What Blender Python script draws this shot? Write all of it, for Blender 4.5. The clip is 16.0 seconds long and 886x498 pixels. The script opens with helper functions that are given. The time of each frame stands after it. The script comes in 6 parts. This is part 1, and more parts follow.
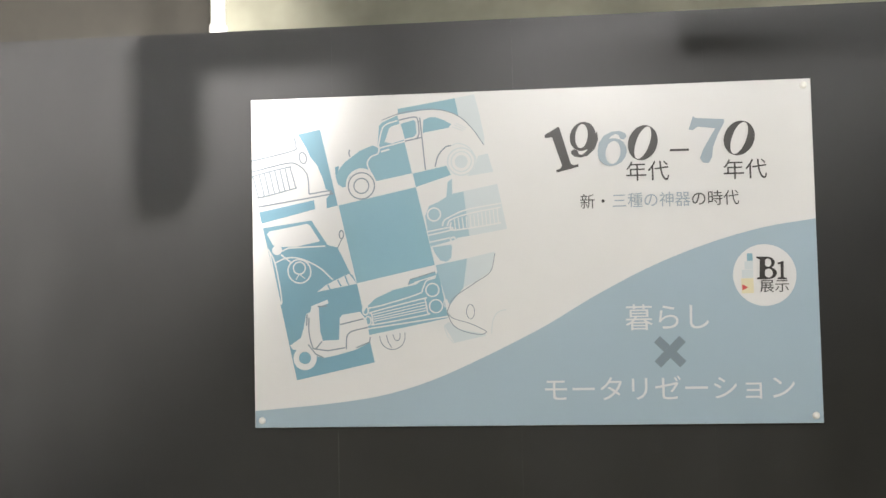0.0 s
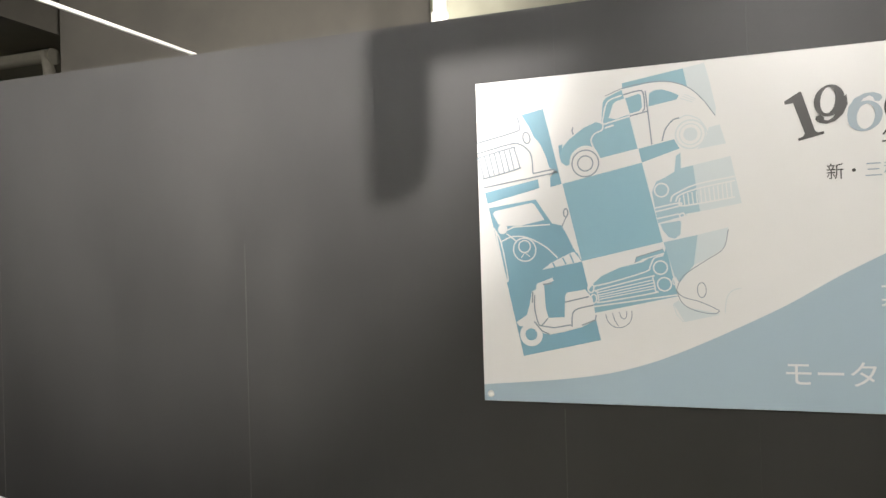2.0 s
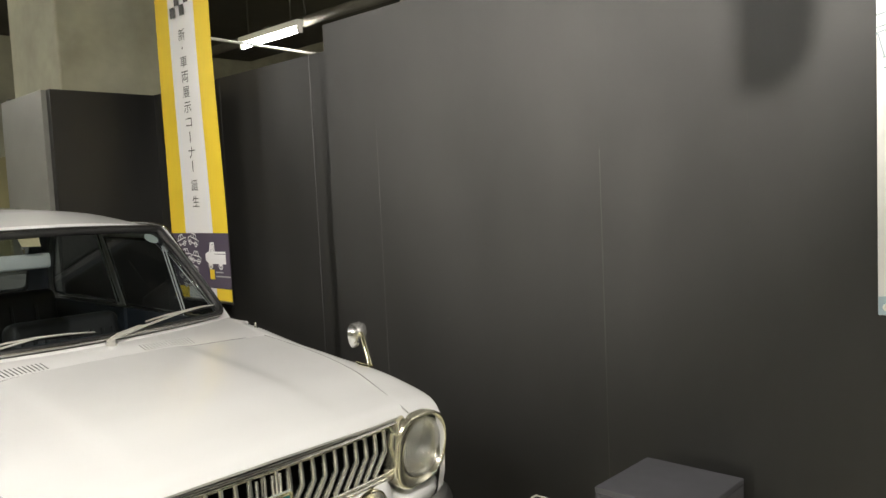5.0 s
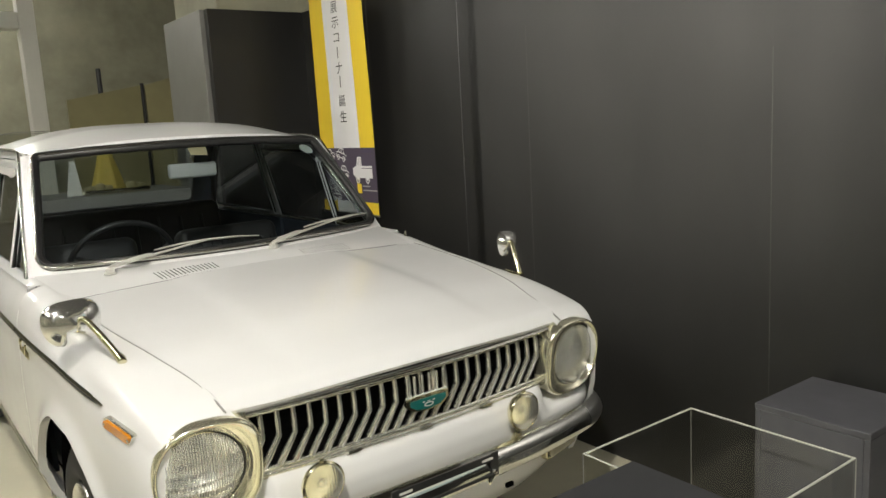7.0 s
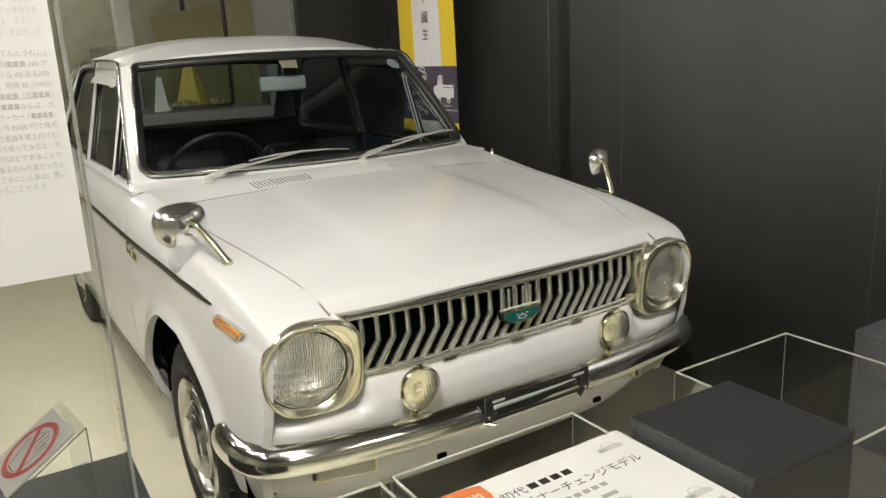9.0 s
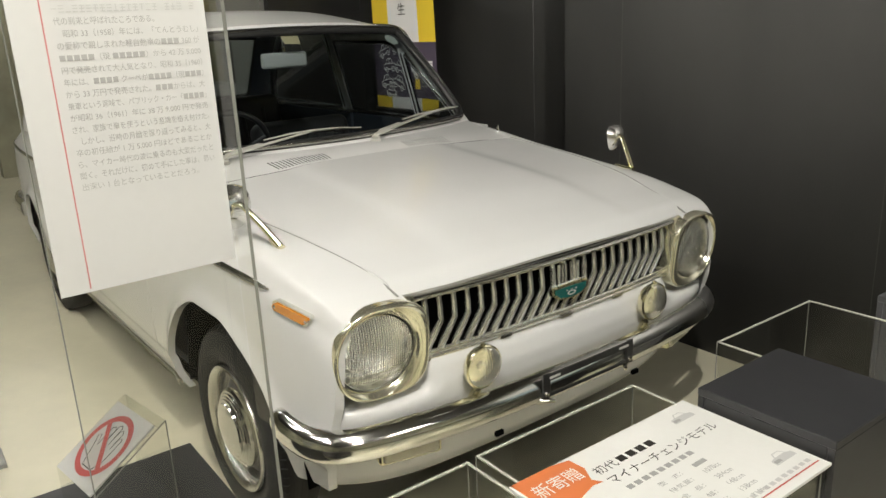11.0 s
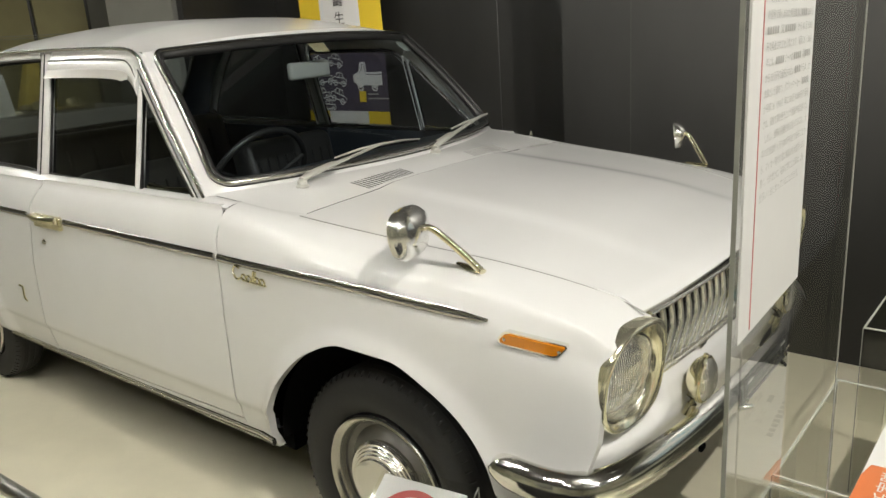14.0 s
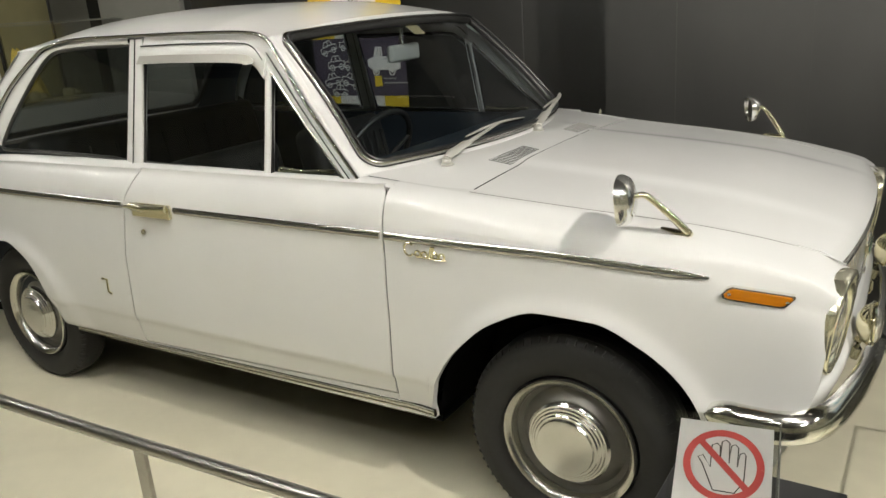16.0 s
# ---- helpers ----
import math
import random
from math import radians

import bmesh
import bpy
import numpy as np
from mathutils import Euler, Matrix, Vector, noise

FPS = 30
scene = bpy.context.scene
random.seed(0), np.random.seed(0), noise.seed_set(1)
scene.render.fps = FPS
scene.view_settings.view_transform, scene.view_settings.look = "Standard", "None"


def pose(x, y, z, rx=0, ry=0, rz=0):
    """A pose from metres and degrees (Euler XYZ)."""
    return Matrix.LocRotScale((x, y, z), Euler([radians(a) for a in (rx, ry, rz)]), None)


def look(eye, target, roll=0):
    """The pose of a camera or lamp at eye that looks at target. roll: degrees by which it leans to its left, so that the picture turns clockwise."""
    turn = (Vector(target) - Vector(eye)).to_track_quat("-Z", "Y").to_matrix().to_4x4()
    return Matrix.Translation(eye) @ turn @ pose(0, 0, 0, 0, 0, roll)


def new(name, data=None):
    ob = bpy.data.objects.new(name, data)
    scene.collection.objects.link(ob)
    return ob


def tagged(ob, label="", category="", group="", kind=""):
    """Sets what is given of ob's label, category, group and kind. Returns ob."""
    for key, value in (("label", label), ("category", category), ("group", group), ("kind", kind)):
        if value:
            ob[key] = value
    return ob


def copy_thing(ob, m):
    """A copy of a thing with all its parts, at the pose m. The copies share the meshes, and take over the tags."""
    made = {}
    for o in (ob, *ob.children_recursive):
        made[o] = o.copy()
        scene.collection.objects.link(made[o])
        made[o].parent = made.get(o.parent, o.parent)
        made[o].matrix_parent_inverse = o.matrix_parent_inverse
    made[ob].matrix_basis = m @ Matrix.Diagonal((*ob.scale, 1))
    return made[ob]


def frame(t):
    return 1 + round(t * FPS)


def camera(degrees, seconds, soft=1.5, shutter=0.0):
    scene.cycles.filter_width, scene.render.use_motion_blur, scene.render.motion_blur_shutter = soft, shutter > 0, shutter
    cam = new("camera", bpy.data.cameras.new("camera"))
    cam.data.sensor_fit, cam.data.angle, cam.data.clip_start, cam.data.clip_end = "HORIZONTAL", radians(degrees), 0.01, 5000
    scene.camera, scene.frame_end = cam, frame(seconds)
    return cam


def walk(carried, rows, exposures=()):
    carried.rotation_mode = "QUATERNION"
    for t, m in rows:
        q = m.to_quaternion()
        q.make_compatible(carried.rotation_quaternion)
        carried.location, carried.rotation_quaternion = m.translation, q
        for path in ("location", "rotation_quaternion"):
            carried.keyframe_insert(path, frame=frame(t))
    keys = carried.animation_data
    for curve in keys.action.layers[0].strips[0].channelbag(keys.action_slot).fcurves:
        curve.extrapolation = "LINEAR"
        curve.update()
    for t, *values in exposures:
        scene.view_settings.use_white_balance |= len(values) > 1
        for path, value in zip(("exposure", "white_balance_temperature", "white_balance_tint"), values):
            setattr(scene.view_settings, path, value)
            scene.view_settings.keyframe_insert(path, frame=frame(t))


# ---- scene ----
cam = camera(59.9, 16.0)
PATH = [
    (0, (2.287, -0.953, 1.432), (2.145, 1.041, 1.503), -1.3),
    (0.5, (2.251, -0.965, 1.451), (2.035, 1.023, 1.504), -1.5),
    (1, (2.198, -1.0, 1.408), (1.912, 0.978, 1.493), -1.6),
    (1.5, (2.255, -0.992, 1.448), (1.748, 0.943, 1.484), -2.0),
    (2, (2.24, -0.984, 1.443), (1.577, 0.903, 1.462), -1.7),
    (2.5, (2.213, -0.983, 1.492), (1.394, 0.841, 1.452), -2.1),
    (3, (2.213, -0.979, 1.43), (1.214, 0.753, 1.418), -2.0),
    (3.5, (2.187, -0.979, 1.423), (1.069, 0.679, 1.385), -2.1),
    (4, (2.17, -0.985, 1.412), (0.958, 0.604, 1.341), -2.3),
    (6.5, (2.088, -1.005, 1.336), (0.537, 0.227, 1.063), -3.2),
    (7, (2.081, -1.02, 1.327), (0.488, 0.146, 1.006), -3.2),
    (7.5, (2.064, -1.044, 1.314), (0.441, 0.066, 0.947), -2.9),
    (8, (2.06, -1.063, 1.298), (0.415, -0.005, 0.882), -2.8),
    (8.5, (2.052, -1.081, 1.29), (0.394, -0.062, 0.83), -2.6),
    (9, (2.041, -1.087, 1.295), (0.379, -0.091, 0.798), -2.7),
    (11.5, (1.783, -1.368, 1.309), (0.258, -0.203, 0.747), -3.0),
    (12, (1.673, -1.403, 1.303), (0.178, -0.19, 0.762), -3.2),
    (12.5, (1.556, -1.458, 1.312), (0.115, -0.179, 0.776), -3.1),
    (13, (1.42, -1.576, 1.318), (0.051, -0.214, 0.796), -3.1),
    (13.5, (1.295, -1.712, 1.326), (-0.015, -0.294, 0.805), -3.4),
    (14, (1.178, -1.796, 1.31), (-0.066, -0.331, 0.76), -3.8),
    (14.5, (1.077, -1.891, 1.318), (-0.107, -0.384, 0.746), -3.9),
    (15, (0.966, -2.06, 1.332), (-0.165, -0.521, 0.738), -4.1),
    (15.5, (0.858, -2.191, 1.343), (-0.228, -0.624, 0.74), -4.1),
    (16, (0.708, -2.245, 1.34), (-0.346, -0.653, 0.743), -4.2),
]
walk(cam, [(t, look(eye, target, roll)) for t, eye, target, roll in PATH], [(0, 0.16, 6150, 15), (1.5, 0.16, 6200, 15), (3.5, 0.14, 6500, 14), (6.5, -0.03, 6500, 10), (9, -0.22, 6500, 10), (11.5, -0.29, 6500, 10), (14, -0.24, 6500, 10), (16, -0.19, 6500, 10)])

# world: a basement hall, so only a faint even sky outside the closed shell
world = bpy.data.worlds.new("world")
scene.world = world
world.use_nodes = True
world.node_tree.nodes["Background"].inputs[0].default_value = (0.9, 0.95, 1.0, 1)
world.node_tree.nodes["Background"].inputs[1].default_value = 0.02


# ---------- materials ----------
def material(name, color, rough=0.5, metal=0.0, coat=0.0, grain=0.0, scale=30.0, bump=0.0, stain=0.0, stain_scale=1.5, ior=1.5, stretch=(1, 1, 1)):
    m = bpy.data.materials.new(name)
    m.use_nodes = True
    nt = m.node_tree
    b = nt.nodes["Principled BSDF"]
    b.inputs["Base Color"].default_value = (*color, 1)
    b.inputs["Roughness"].default_value = rough
    b.inputs["Metallic"].default_value = metal
    b.inputs["Coat Weight"].default_value = coat
    b.inputs["Coat Roughness"].default_value = 0.04
    b.inputs["IOR"].default_value = ior
    if grain or bump or stain:
        co = nt.nodes.new("ShaderNodeTexCoord")
        mp = nt.nodes.new("ShaderNodeMapping")
        mp.inputs["Scale"].default_value = stretch
        nt.links.new(co.outputs["Object"], mp.inputs[0])
        fine = nt.nodes.new("ShaderNodeTexNoise")
        fine.inputs["Scale"].default_value = scale
        fine.inputs["Detail"].default_value = 6
        big = nt.nodes.new("ShaderNodeTexNoise")
        big.inputs["Scale"].default_value = stain_scale
        big.inputs["Detail"].default_value = 5
        big.inputs["Roughness"].default_value = 0.6
        for n in (fine, big):
            nt.links.new(mp.outputs[0], n.inputs["Vector"])
        mix = nt.nodes.new("ShaderNodeMix")
        mix.data_type = "RGBA"
        mix.inputs[6].default_value = (*[c * (1 - grain) for c in color], 1)
        mix.inputs[7].default_value = (*[min(1, c * (1 + grain)) for c in color], 1)
        nt.links.new(fine.outputs[0], mix.inputs[0])
        ramp = nt.nodes.new("ShaderNodeMapRange")
        ramp.inputs[1].default_value, ramp.inputs[2].default_value = 0.35, 0.7
        ramp.inputs[3].default_value, ramp.inputs[4].default_value = 1 - stain, 1 + stain * 0.5
        nt.links.new(big.outputs[0], ramp.inputs[0])
        mul = nt.nodes.new("ShaderNodeMix")
        mul.data_type, mul.blend_type = "RGBA", "MULTIPLY"
        mul.inputs[0].default_value = 1
        nt.links.new(mix.outputs[2], mul.inputs[6])
        nt.links.new(ramp.outputs[0], mul.inputs[7])
        nt.links.new(mul.outputs[2], b.inputs["Base Color"])
        rr = nt.nodes.new("ShaderNodeMapRange")
        rr.inputs[3].default_value, rr.inputs[4].default_value = max(0.02, rough - 0.08 * (grain + stain > 0)), rough + 0.08
        nt.links.new(big.outputs[0], rr.inputs[0])
        nt.links.new(rr.outputs[0], b.inputs["Roughness"])
        if bump:
            bp = nt.nodes.new("ShaderNodeBump")
            bp.inputs["Strength"].default_value = bump
            bp.inputs["Distance"].default_value = 0.002
            nt.links.new(fine.outputs[0], bp.inputs["Height"])
            nt.links.new(bp.outputs[0], b.inputs["Normal"])
    return m


def glow(name, color, strength):
    m = bpy.data.materials.new(name)
    m.use_nodes = True
    b = m.node_tree.nodes["Principled BSDF"]
    b.inputs["Base Color"].default_value = (*color, 1)
    b.inputs["Emission Color"].default_value = (*color, 1)
    b.inputs["Emission Strength"].default_value = strength
    return m


def clear(name, tint, gloss_rough=0.0, ior=1.45, strength=1.0):
    """A thin pane: tinted see-through with a Fresnel gloss."""
    m = bpy.data.materials.new(name)
    m.use_nodes = True
    nt = m.node_tree
    nt.nodes.remove(nt.nodes["Principled BSDF"])
    t = nt.nodes.new("ShaderNodeBsdfTransparent")
    t.inputs[0].default_value = (*tint, 1)
    g = nt.nodes.new("ShaderNodeBsdfGlossy")
    g.inputs["Roughness"].default_value = gloss_rough
    f = nt.nodes.new("ShaderNodeLayerWeight")
    f.inputs[0].default_value = 0.5
    p5 = nt.nodes.new("ShaderNodeMath")
    p5.operation = "POWER"
    p5.inputs[1].default_value = 4.6
    r0 = ((ior - 1) / (ior + 1)) ** 2 * 1.7
    k = nt.nodes.new("ShaderNodeMath")
    k.operation = "MULTIPLY_ADD"
    k.inputs[1].default_value = (1 - r0) * strength
    k.inputs[2].default_value = r0 * strength
    nt.links.new(f.outputs["Facing"], p5.inputs[0])
    mix = nt.nodes.new("ShaderNodeMixShader")
    nt.links.new(p5.outputs[0], k.inputs[0])
    nt.links.new(k.outputs[0], mix.inputs[0])
    nt.links.new(t.outputs[0], mix.inputs[1])
    nt.links.new(g.outputs[0], mix.inputs[2])
    nt.links.new(mix.outputs[0], nt.nodes["Material Output"].inputs[0])
    return m


def fluted(name, tint, pitch, strength, clearness=0.95):
    """Moulded lamp glass: upright flutes crossed by broad waves."""
    m = bpy.data.materials.new(name)
    m.use_nodes = True
    nt = m.node_tree
    b = nt.nodes["Principled BSDF"]
    b.inputs["Base Color"].default_value = (*tint, 1)
    b.inputs["Roughness"].default_value = 0.03
    b.inputs["IOR"].default_value = 1.42
    b.inputs["Transmission Weight"].default_value = clearness
    co = nt.nodes.new("ShaderNodeTexCoord")
    fine, broad = nt.nodes.new("ShaderNodeTexWave"), nt.nodes.new("ShaderNodeTexWave")
    fine.bands_direction, broad.bands_direction = "Y", "Z"
    fine.inputs["Scale"].default_value, broad.inputs["Scale"].default_value = 0.314 / pitch, 0.314 / (pitch * 4.5)
    fine.inputs["Distortion"].default_value, broad.inputs["Distortion"].default_value = 0.4, 1.5
    add = nt.nodes.new("ShaderNodeMath")
    bp = nt.nodes.new("ShaderNodeBump")
    bp.inputs["Strength"].default_value, bp.inputs["Distance"].default_value = strength, pitch * 0.3
    for n in (fine, broad):
        nt.links.new(co.outputs["Object"], n.inputs["Vector"])
    nt.links.new(fine.outputs["Fac"], add.inputs[0])
    nt.links.new(broad.outputs["Fac"], add.inputs[1])
    nt.links.new(add.outputs[0], bp.inputs["Height"])
    nt.links.new(bp.outputs[0], b.inputs["Normal"])
    return m


PAINT = material("white_car_paint", (0.69, 0.692, 0.689), 0.2, coat=0.3, grain=0.015, scale=4, stain=0.02, stain_scale=2, ior=1.38)
CHROME = material("chrome", (0.88, 0.87, 0.81), 0.11, metal=1)
HUBCAP = material("hubcap_chrome", (0.62, 0.62, 0.60), 0.14, metal=1, grain=0.03, scale=60)
CHROME_DULL = material("dull_chrome", (0.62, 0.61, 0.57), 0.22, metal=1, grain=0.08, scale=60, stain=0.1)
CHROME_DIM = material("satin_greyed_chrome", (0.55, 0.55, 0.54), 0.33, metal=1, grain=0.05, scale=50, stain=0.1)
VISOR = material("pale_visor_metal", (0.40, 0.39, 0.36), 0.36, metal=0.4, grain=0.05, scale=60)
TRIM_BRIGHT = material("windscreen_chrome", (0.46, 0.45, 0.42), 0.2, metal=1, grain=0.06, scale=60)
BEZEL = material("pale_yellowed_bezel", (0.90, 0.87, 0.68), 0.15, metal=0.9, grain=0.04, scale=60)
MIRROR_SHELL = material("mirror_shell_chrome", (0.84, 0.84, 0.81), 0.13, metal=0.95, grain=0.03, scale=60)
WELL = material("reflection_dark_rim_well", (0.20, 0.195, 0.18), 0.4, metal=0.7, grain=0.1, scale=60, stain=0.1)
BRASS = material("yellowed_chrome", (0.82, 0.77, 0.55), 0.16, metal=1, grain=0.06, scale=80)
RUBBER = material("rubber", (0.013, 0.0127, 0.0118), 0.72, grain=0.25, scale=90, bump=0.2, stain=0.2, stain_scale=8)
SEAL = material("window_seal", (0.02, 0.02, 0.02), 0.38)
SEAM = material("grey_panel_gap", (0.24, 0.24, 0.23), 0.5)
SLOT = material("shadowed_vent_slot", (0.055, 0.055, 0.053), 0.5)
# near-zero colour that stands for deep shade in hollows, not a paint
BLACK = material("black_recess_shade", (0.004, 0.004, 0.004), 0.95, ior=1.1)
TRIM_DARK = material("dark_vinyl", (0.028, 0.036, 0.048), 0.5, grain=0.2, scale=120, bump=0.25)
SEATING = material("charcoal_seat_vinyl", (0.024, 0.024, 0.024), 0.48, grain=0.2, scale=150, bump=0.3)
LINING = material("pale_headlining", (0.42, 0.41, 0.37), 0.7, grain=0.08, scale=200, bump=0.2)
GLASS_SIDE = clear("side_glass", (0.52, 0.55, 0.55), 0.0, 1.55, 1.0)
GLASS = clear("car_glass", (0.74, 0.79, 0.81), 0.0, 1.45, 0.9)
LENS = fluted("lamp_glass", (0.97, 0.98, 0.95), 0.0055, 1.0)
FOGLENS = fluted("yellow_lamp_glass", (0.98, 0.96, 0.83), 0.006, 0.22, 0.9)
ACRYLIC = clear("acrylic", (0.94, 0.945, 0.915), 0.0, 1.45, 0.9)
ACRYLIC_DIM = material("dim_acrylic_edge", (0.22, 0.225, 0.20), 0.3, grain=0.3, scale=40)
WIPER = material("silver_wiper_metal", (0.74, 0.73, 0.68), 0.32, metal=0.5)
ACRYLIC_EDGE = material("bright_cut_acrylic_edge", (0.52, 0.53, 0.47), 0.25, grain=0.05, scale=60)
GRILLE_M = material("bright_grille_metal", (0.92, 0.91, 0.82), 0.16, metal=0.85, grain=0.04, scale=90)
REFLECTOR = material("lamp_reflector", (0.93, 0.93, 0.90), 0.22, metal=0.75, grain=0.05, scale=90, bump=0.5)
REFLECTOR_Y = material("yellow_lamp_reflector", (0.92, 0.89, 0.70), 0.25, metal=0.6, grain=0.05, scale=90, bump=0.4)
AMBER = material("amber_lens", (0.58, 0.20, 0.008), 0.12, coat=0.6, grain=0.08, scale=200)
GREEN = material("green_enamel", (0.01, 0.10, 0.09), 0.15, coat=0.5)
CHROME_SOFT = material("soft_bumper_chrome", (0.90, 0.90, 0.86), 0.11, metal=1.0, grain=0.03, scale=40, stain=0.04)
FLOOR = material("painted_concrete_floor", (0.74, 0.70, 0.545), 0.34, grain=0.06, scale=14, bump=0.06, stain=0.12, stain_scale=0.9)
WALLBLACK = material("satin_black_board", (0.0155, 0.0153, 0.0143), 0.46, grain=0.12, scale=9, bump=0.05, stain=0.4, stain_scale=1.3, stretch=(1, 1, 0.35), ior=1.5)
PLINTH = material("black_plinth_paint", (0.034, 0.034, 0.037), 0.42, grain=0.15, scale=25, bump=0.06, stain=0.12, stain_scale=3)
PLINTH_GREY = material("dark_grey_plinth_paint", (0.085, 0.085, 0.094), 0.45, grain=0.15, scale=25, bump=0.06, stain=0.2, stain_scale=3)
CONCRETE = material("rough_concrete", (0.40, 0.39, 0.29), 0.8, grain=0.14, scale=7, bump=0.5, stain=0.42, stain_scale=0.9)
# bare concrete with its shade put into the dark base colour
CONCRETE_SHADE = material("shade_dark_concrete", (0.043, 0.039, 0.030), 0.85, grain=0.2, scale=8, bump=0.4, stain=0.35, stain_scale=0.8)
BRONZE = material("olive_board", (0.30, 0.27, 0.14), 0.32, grain=0.08, scale=8, stain=0.15)
GREYBOARD = material("grey_board", (0.22, 0.217, 0.198), 0.5, grain=0.08, scale=8, stain=0.12)
WHITE = material("white_board", (0.60, 0.597, 0.582), 0.32, grain=0.012, scale=20, stain=0.015)
PAPER = material("white_paper", (0.78, 0.78, 0.75), 0.5, grain=0.02, scale=80, stain=0.02)
# white paper greyed in its colour, since less light reaches this sheet
SHEET = material("dimmed_text_paper", (0.62, 0.62, 0.61), 0.45, grain=0.02, scale=80, stain=0.02)
ROSE = material("rose_print", (0.55, 0.20, 0.20), 0.5)
PVC = material("white_plastic_pipe", (0.72, 0.71, 0.66), 0.35, stain=0.06, grain=0.03)
STEEL = material("brushed_steel", (0.40, 0.39, 0.36), 0.32, metal=1, grain=0.1, scale=60, stain=0.08)
IRON = material("dark_iron_pipe", (0.07, 0.065, 0.05), 0.6, grain=0.2, scale=30, stain=0.2)
TEAL = material("teal_print", (0.165, 0.31, 0.385), 0.35, grain=0.02, scale=40)
TEAL_PALE = material("pale_teal_print", (0.205, 0.36, 0.43), 0.35, grain=0.02, scale=40)
TEAL_MID = material("mid_teal_print", (0.30, 0.42, 0.475), 0.35, grain=0.02, scale=40)
TEAL_FAINT = material("faint_teal_print", (0.49, 0.54, 0.552), 0.35, grain=0.02, scale=40)
WAVE = material("grey_blue_print", (0.30, 0.385, 0.44), 0.35, grain=0.03, scale=3)
INK = material("black_ink", (0.03, 0.028, 0.025), 0.4)
INK_GREY = material("grey_ink", (0.27, 0.33, 0.37), 0.4)
INK_SOFT = material("soft_grey_ink", (0.36, 0.36, 0.35), 0.45)
INK_TEXT = material("faded_text_ink", (0.40, 0.40, 0.39), 0.5)
INK_PALE = material("pale_grey_ink", (0.52, 0.52, 0.51), 0.5)
PEN = material("slate_pen_line", (0.21, 0.25, 0.28), 0.4)
CROSS = material("slate_print", (0.17, 0.215, 0.24), 0.4)
RED = material("red_print", (0.50, 0.07, 0.06), 0.4, grain=0.03, scale=40)
ORANGE = material("orange_print", (0.68, 0.20, 0.07), 0.4, grain=0.03, scale=30)
YELLOW = material("yellow_cloth", (0.78, 0.56, 0.035), 0.6, grain=0.04, scale=300, bump=0.1)
CLOTH = material("white_cloth", (0.76, 0.75, 0.75), 0.65, grain=0.03, scale=300, bump=0.1)
VIOLET = material("violet_cloth", (0.07, 0.055, 0.085), 0.65, grain=0.05, scale=300, bump=0.1)
TUBE = glow("lit_fluorescent_tube", (1.0, 0.975, 0.89), 152.0)


# ---------- mesh helpers ----------
def mesh_object(name, verts, faces, mat, parent=None, label="", smooth=False):
    me = bpy.data.meshes.new(name)
    me.from_pydata([tuple(map(float, v)) for v in verts], [], faces)
    me.materials.append(mat)
    if smooth:
        me.shade_smooth()
    me.update()
    ob = new(name, me)
    if parent is not None:
        ob.parent = parent
    if label:
        ob["label"] = label
    return ob


def part(name, bm, mat, parent=None, label="", smooth=False):
    me = bpy.data.meshes.new(name)
    bm.to_mesh(me)
    bm.free()
    me.materials.append(mat)
    if smooth:
        me.shade_smooth()
    ob = new(name, me)
    if parent is not None:
        ob.parent = parent
    if label:
        ob["label"] = label
    return ob


def thing(name, m, label, category, group="", kind=""):
    ob = new(name)
    ob.empty_display_size = 0.1
    ob.matrix_basis = m
    return tagged(ob, label, category, group, kind)


def grid(name, P, mat, parent=None, label="", rim=0.0, inward=None, closed_u=False):
    """A smooth sheet through an array of points (n, m, 3); rim: a return flange of that depth along -inward."""
    P = np.asarray(P, float)
    if rim:
        d = np.asarray(inward, float) * rim
        Q = np.empty((P.shape[0] + 2, P.shape[1] + 2, 3))
        Q[1:-1, 1:-1] = P
        Q[0, 1:-1], Q[-1, 1:-1] = P[0] + d, P[-1] + d
        Q[1:-1, 0], Q[1:-1, -1] = P[:, 0] + d, P[:, -1] + d
        for a, b in ((0, 0), (0, -1), (-1, 0), (-1, -1)):
            Q[a, b] = P[a, b] + d
        P = Q
    n, k = P.shape[:2]
    faces = [(i * k + j, (i + 1) % n * k + j, (i + 1) % n * k + j + 1, i * k + j + 1) for i in range(n if closed_u else n - 1) for j in range(k - 1)]
    ob = mesh_object(name, P.reshape(-1, 3), faces, mat, parent, label, smooth=True)
    if rim:
        ob.data.set_sharp_from_angle(angle=radians(40))
    return ob


def mirror(P):
    return np.asarray(P, float) * np.array([1, -1, 1])


def curve_points(ctrl, n, closed=False):
    """Catmull-Rom through the control points."""
    c = [np.array(p, float) for p in ctrl]
    c = [c[-1], *c, c[0], c[1]] if closed else [2 * c[0] - c[1], *c, 2 * c[-1] - c[-2]]
    spans = len(c) - 3
    out = []
    for i in range(n):
        u = i / (n if closed else n - 1) * spans
        k = min(int(u), spans - 1)
        u -= k
        a, b, d, e = c[k:k + 4]
        out.append(0.5 * (2 * b + (d - a) * u + (2 * a - 5 * b + 4 * d - e) * u * u + (3 * b - a - 3 * d + e) * u ** 3))
    return np.array(out)


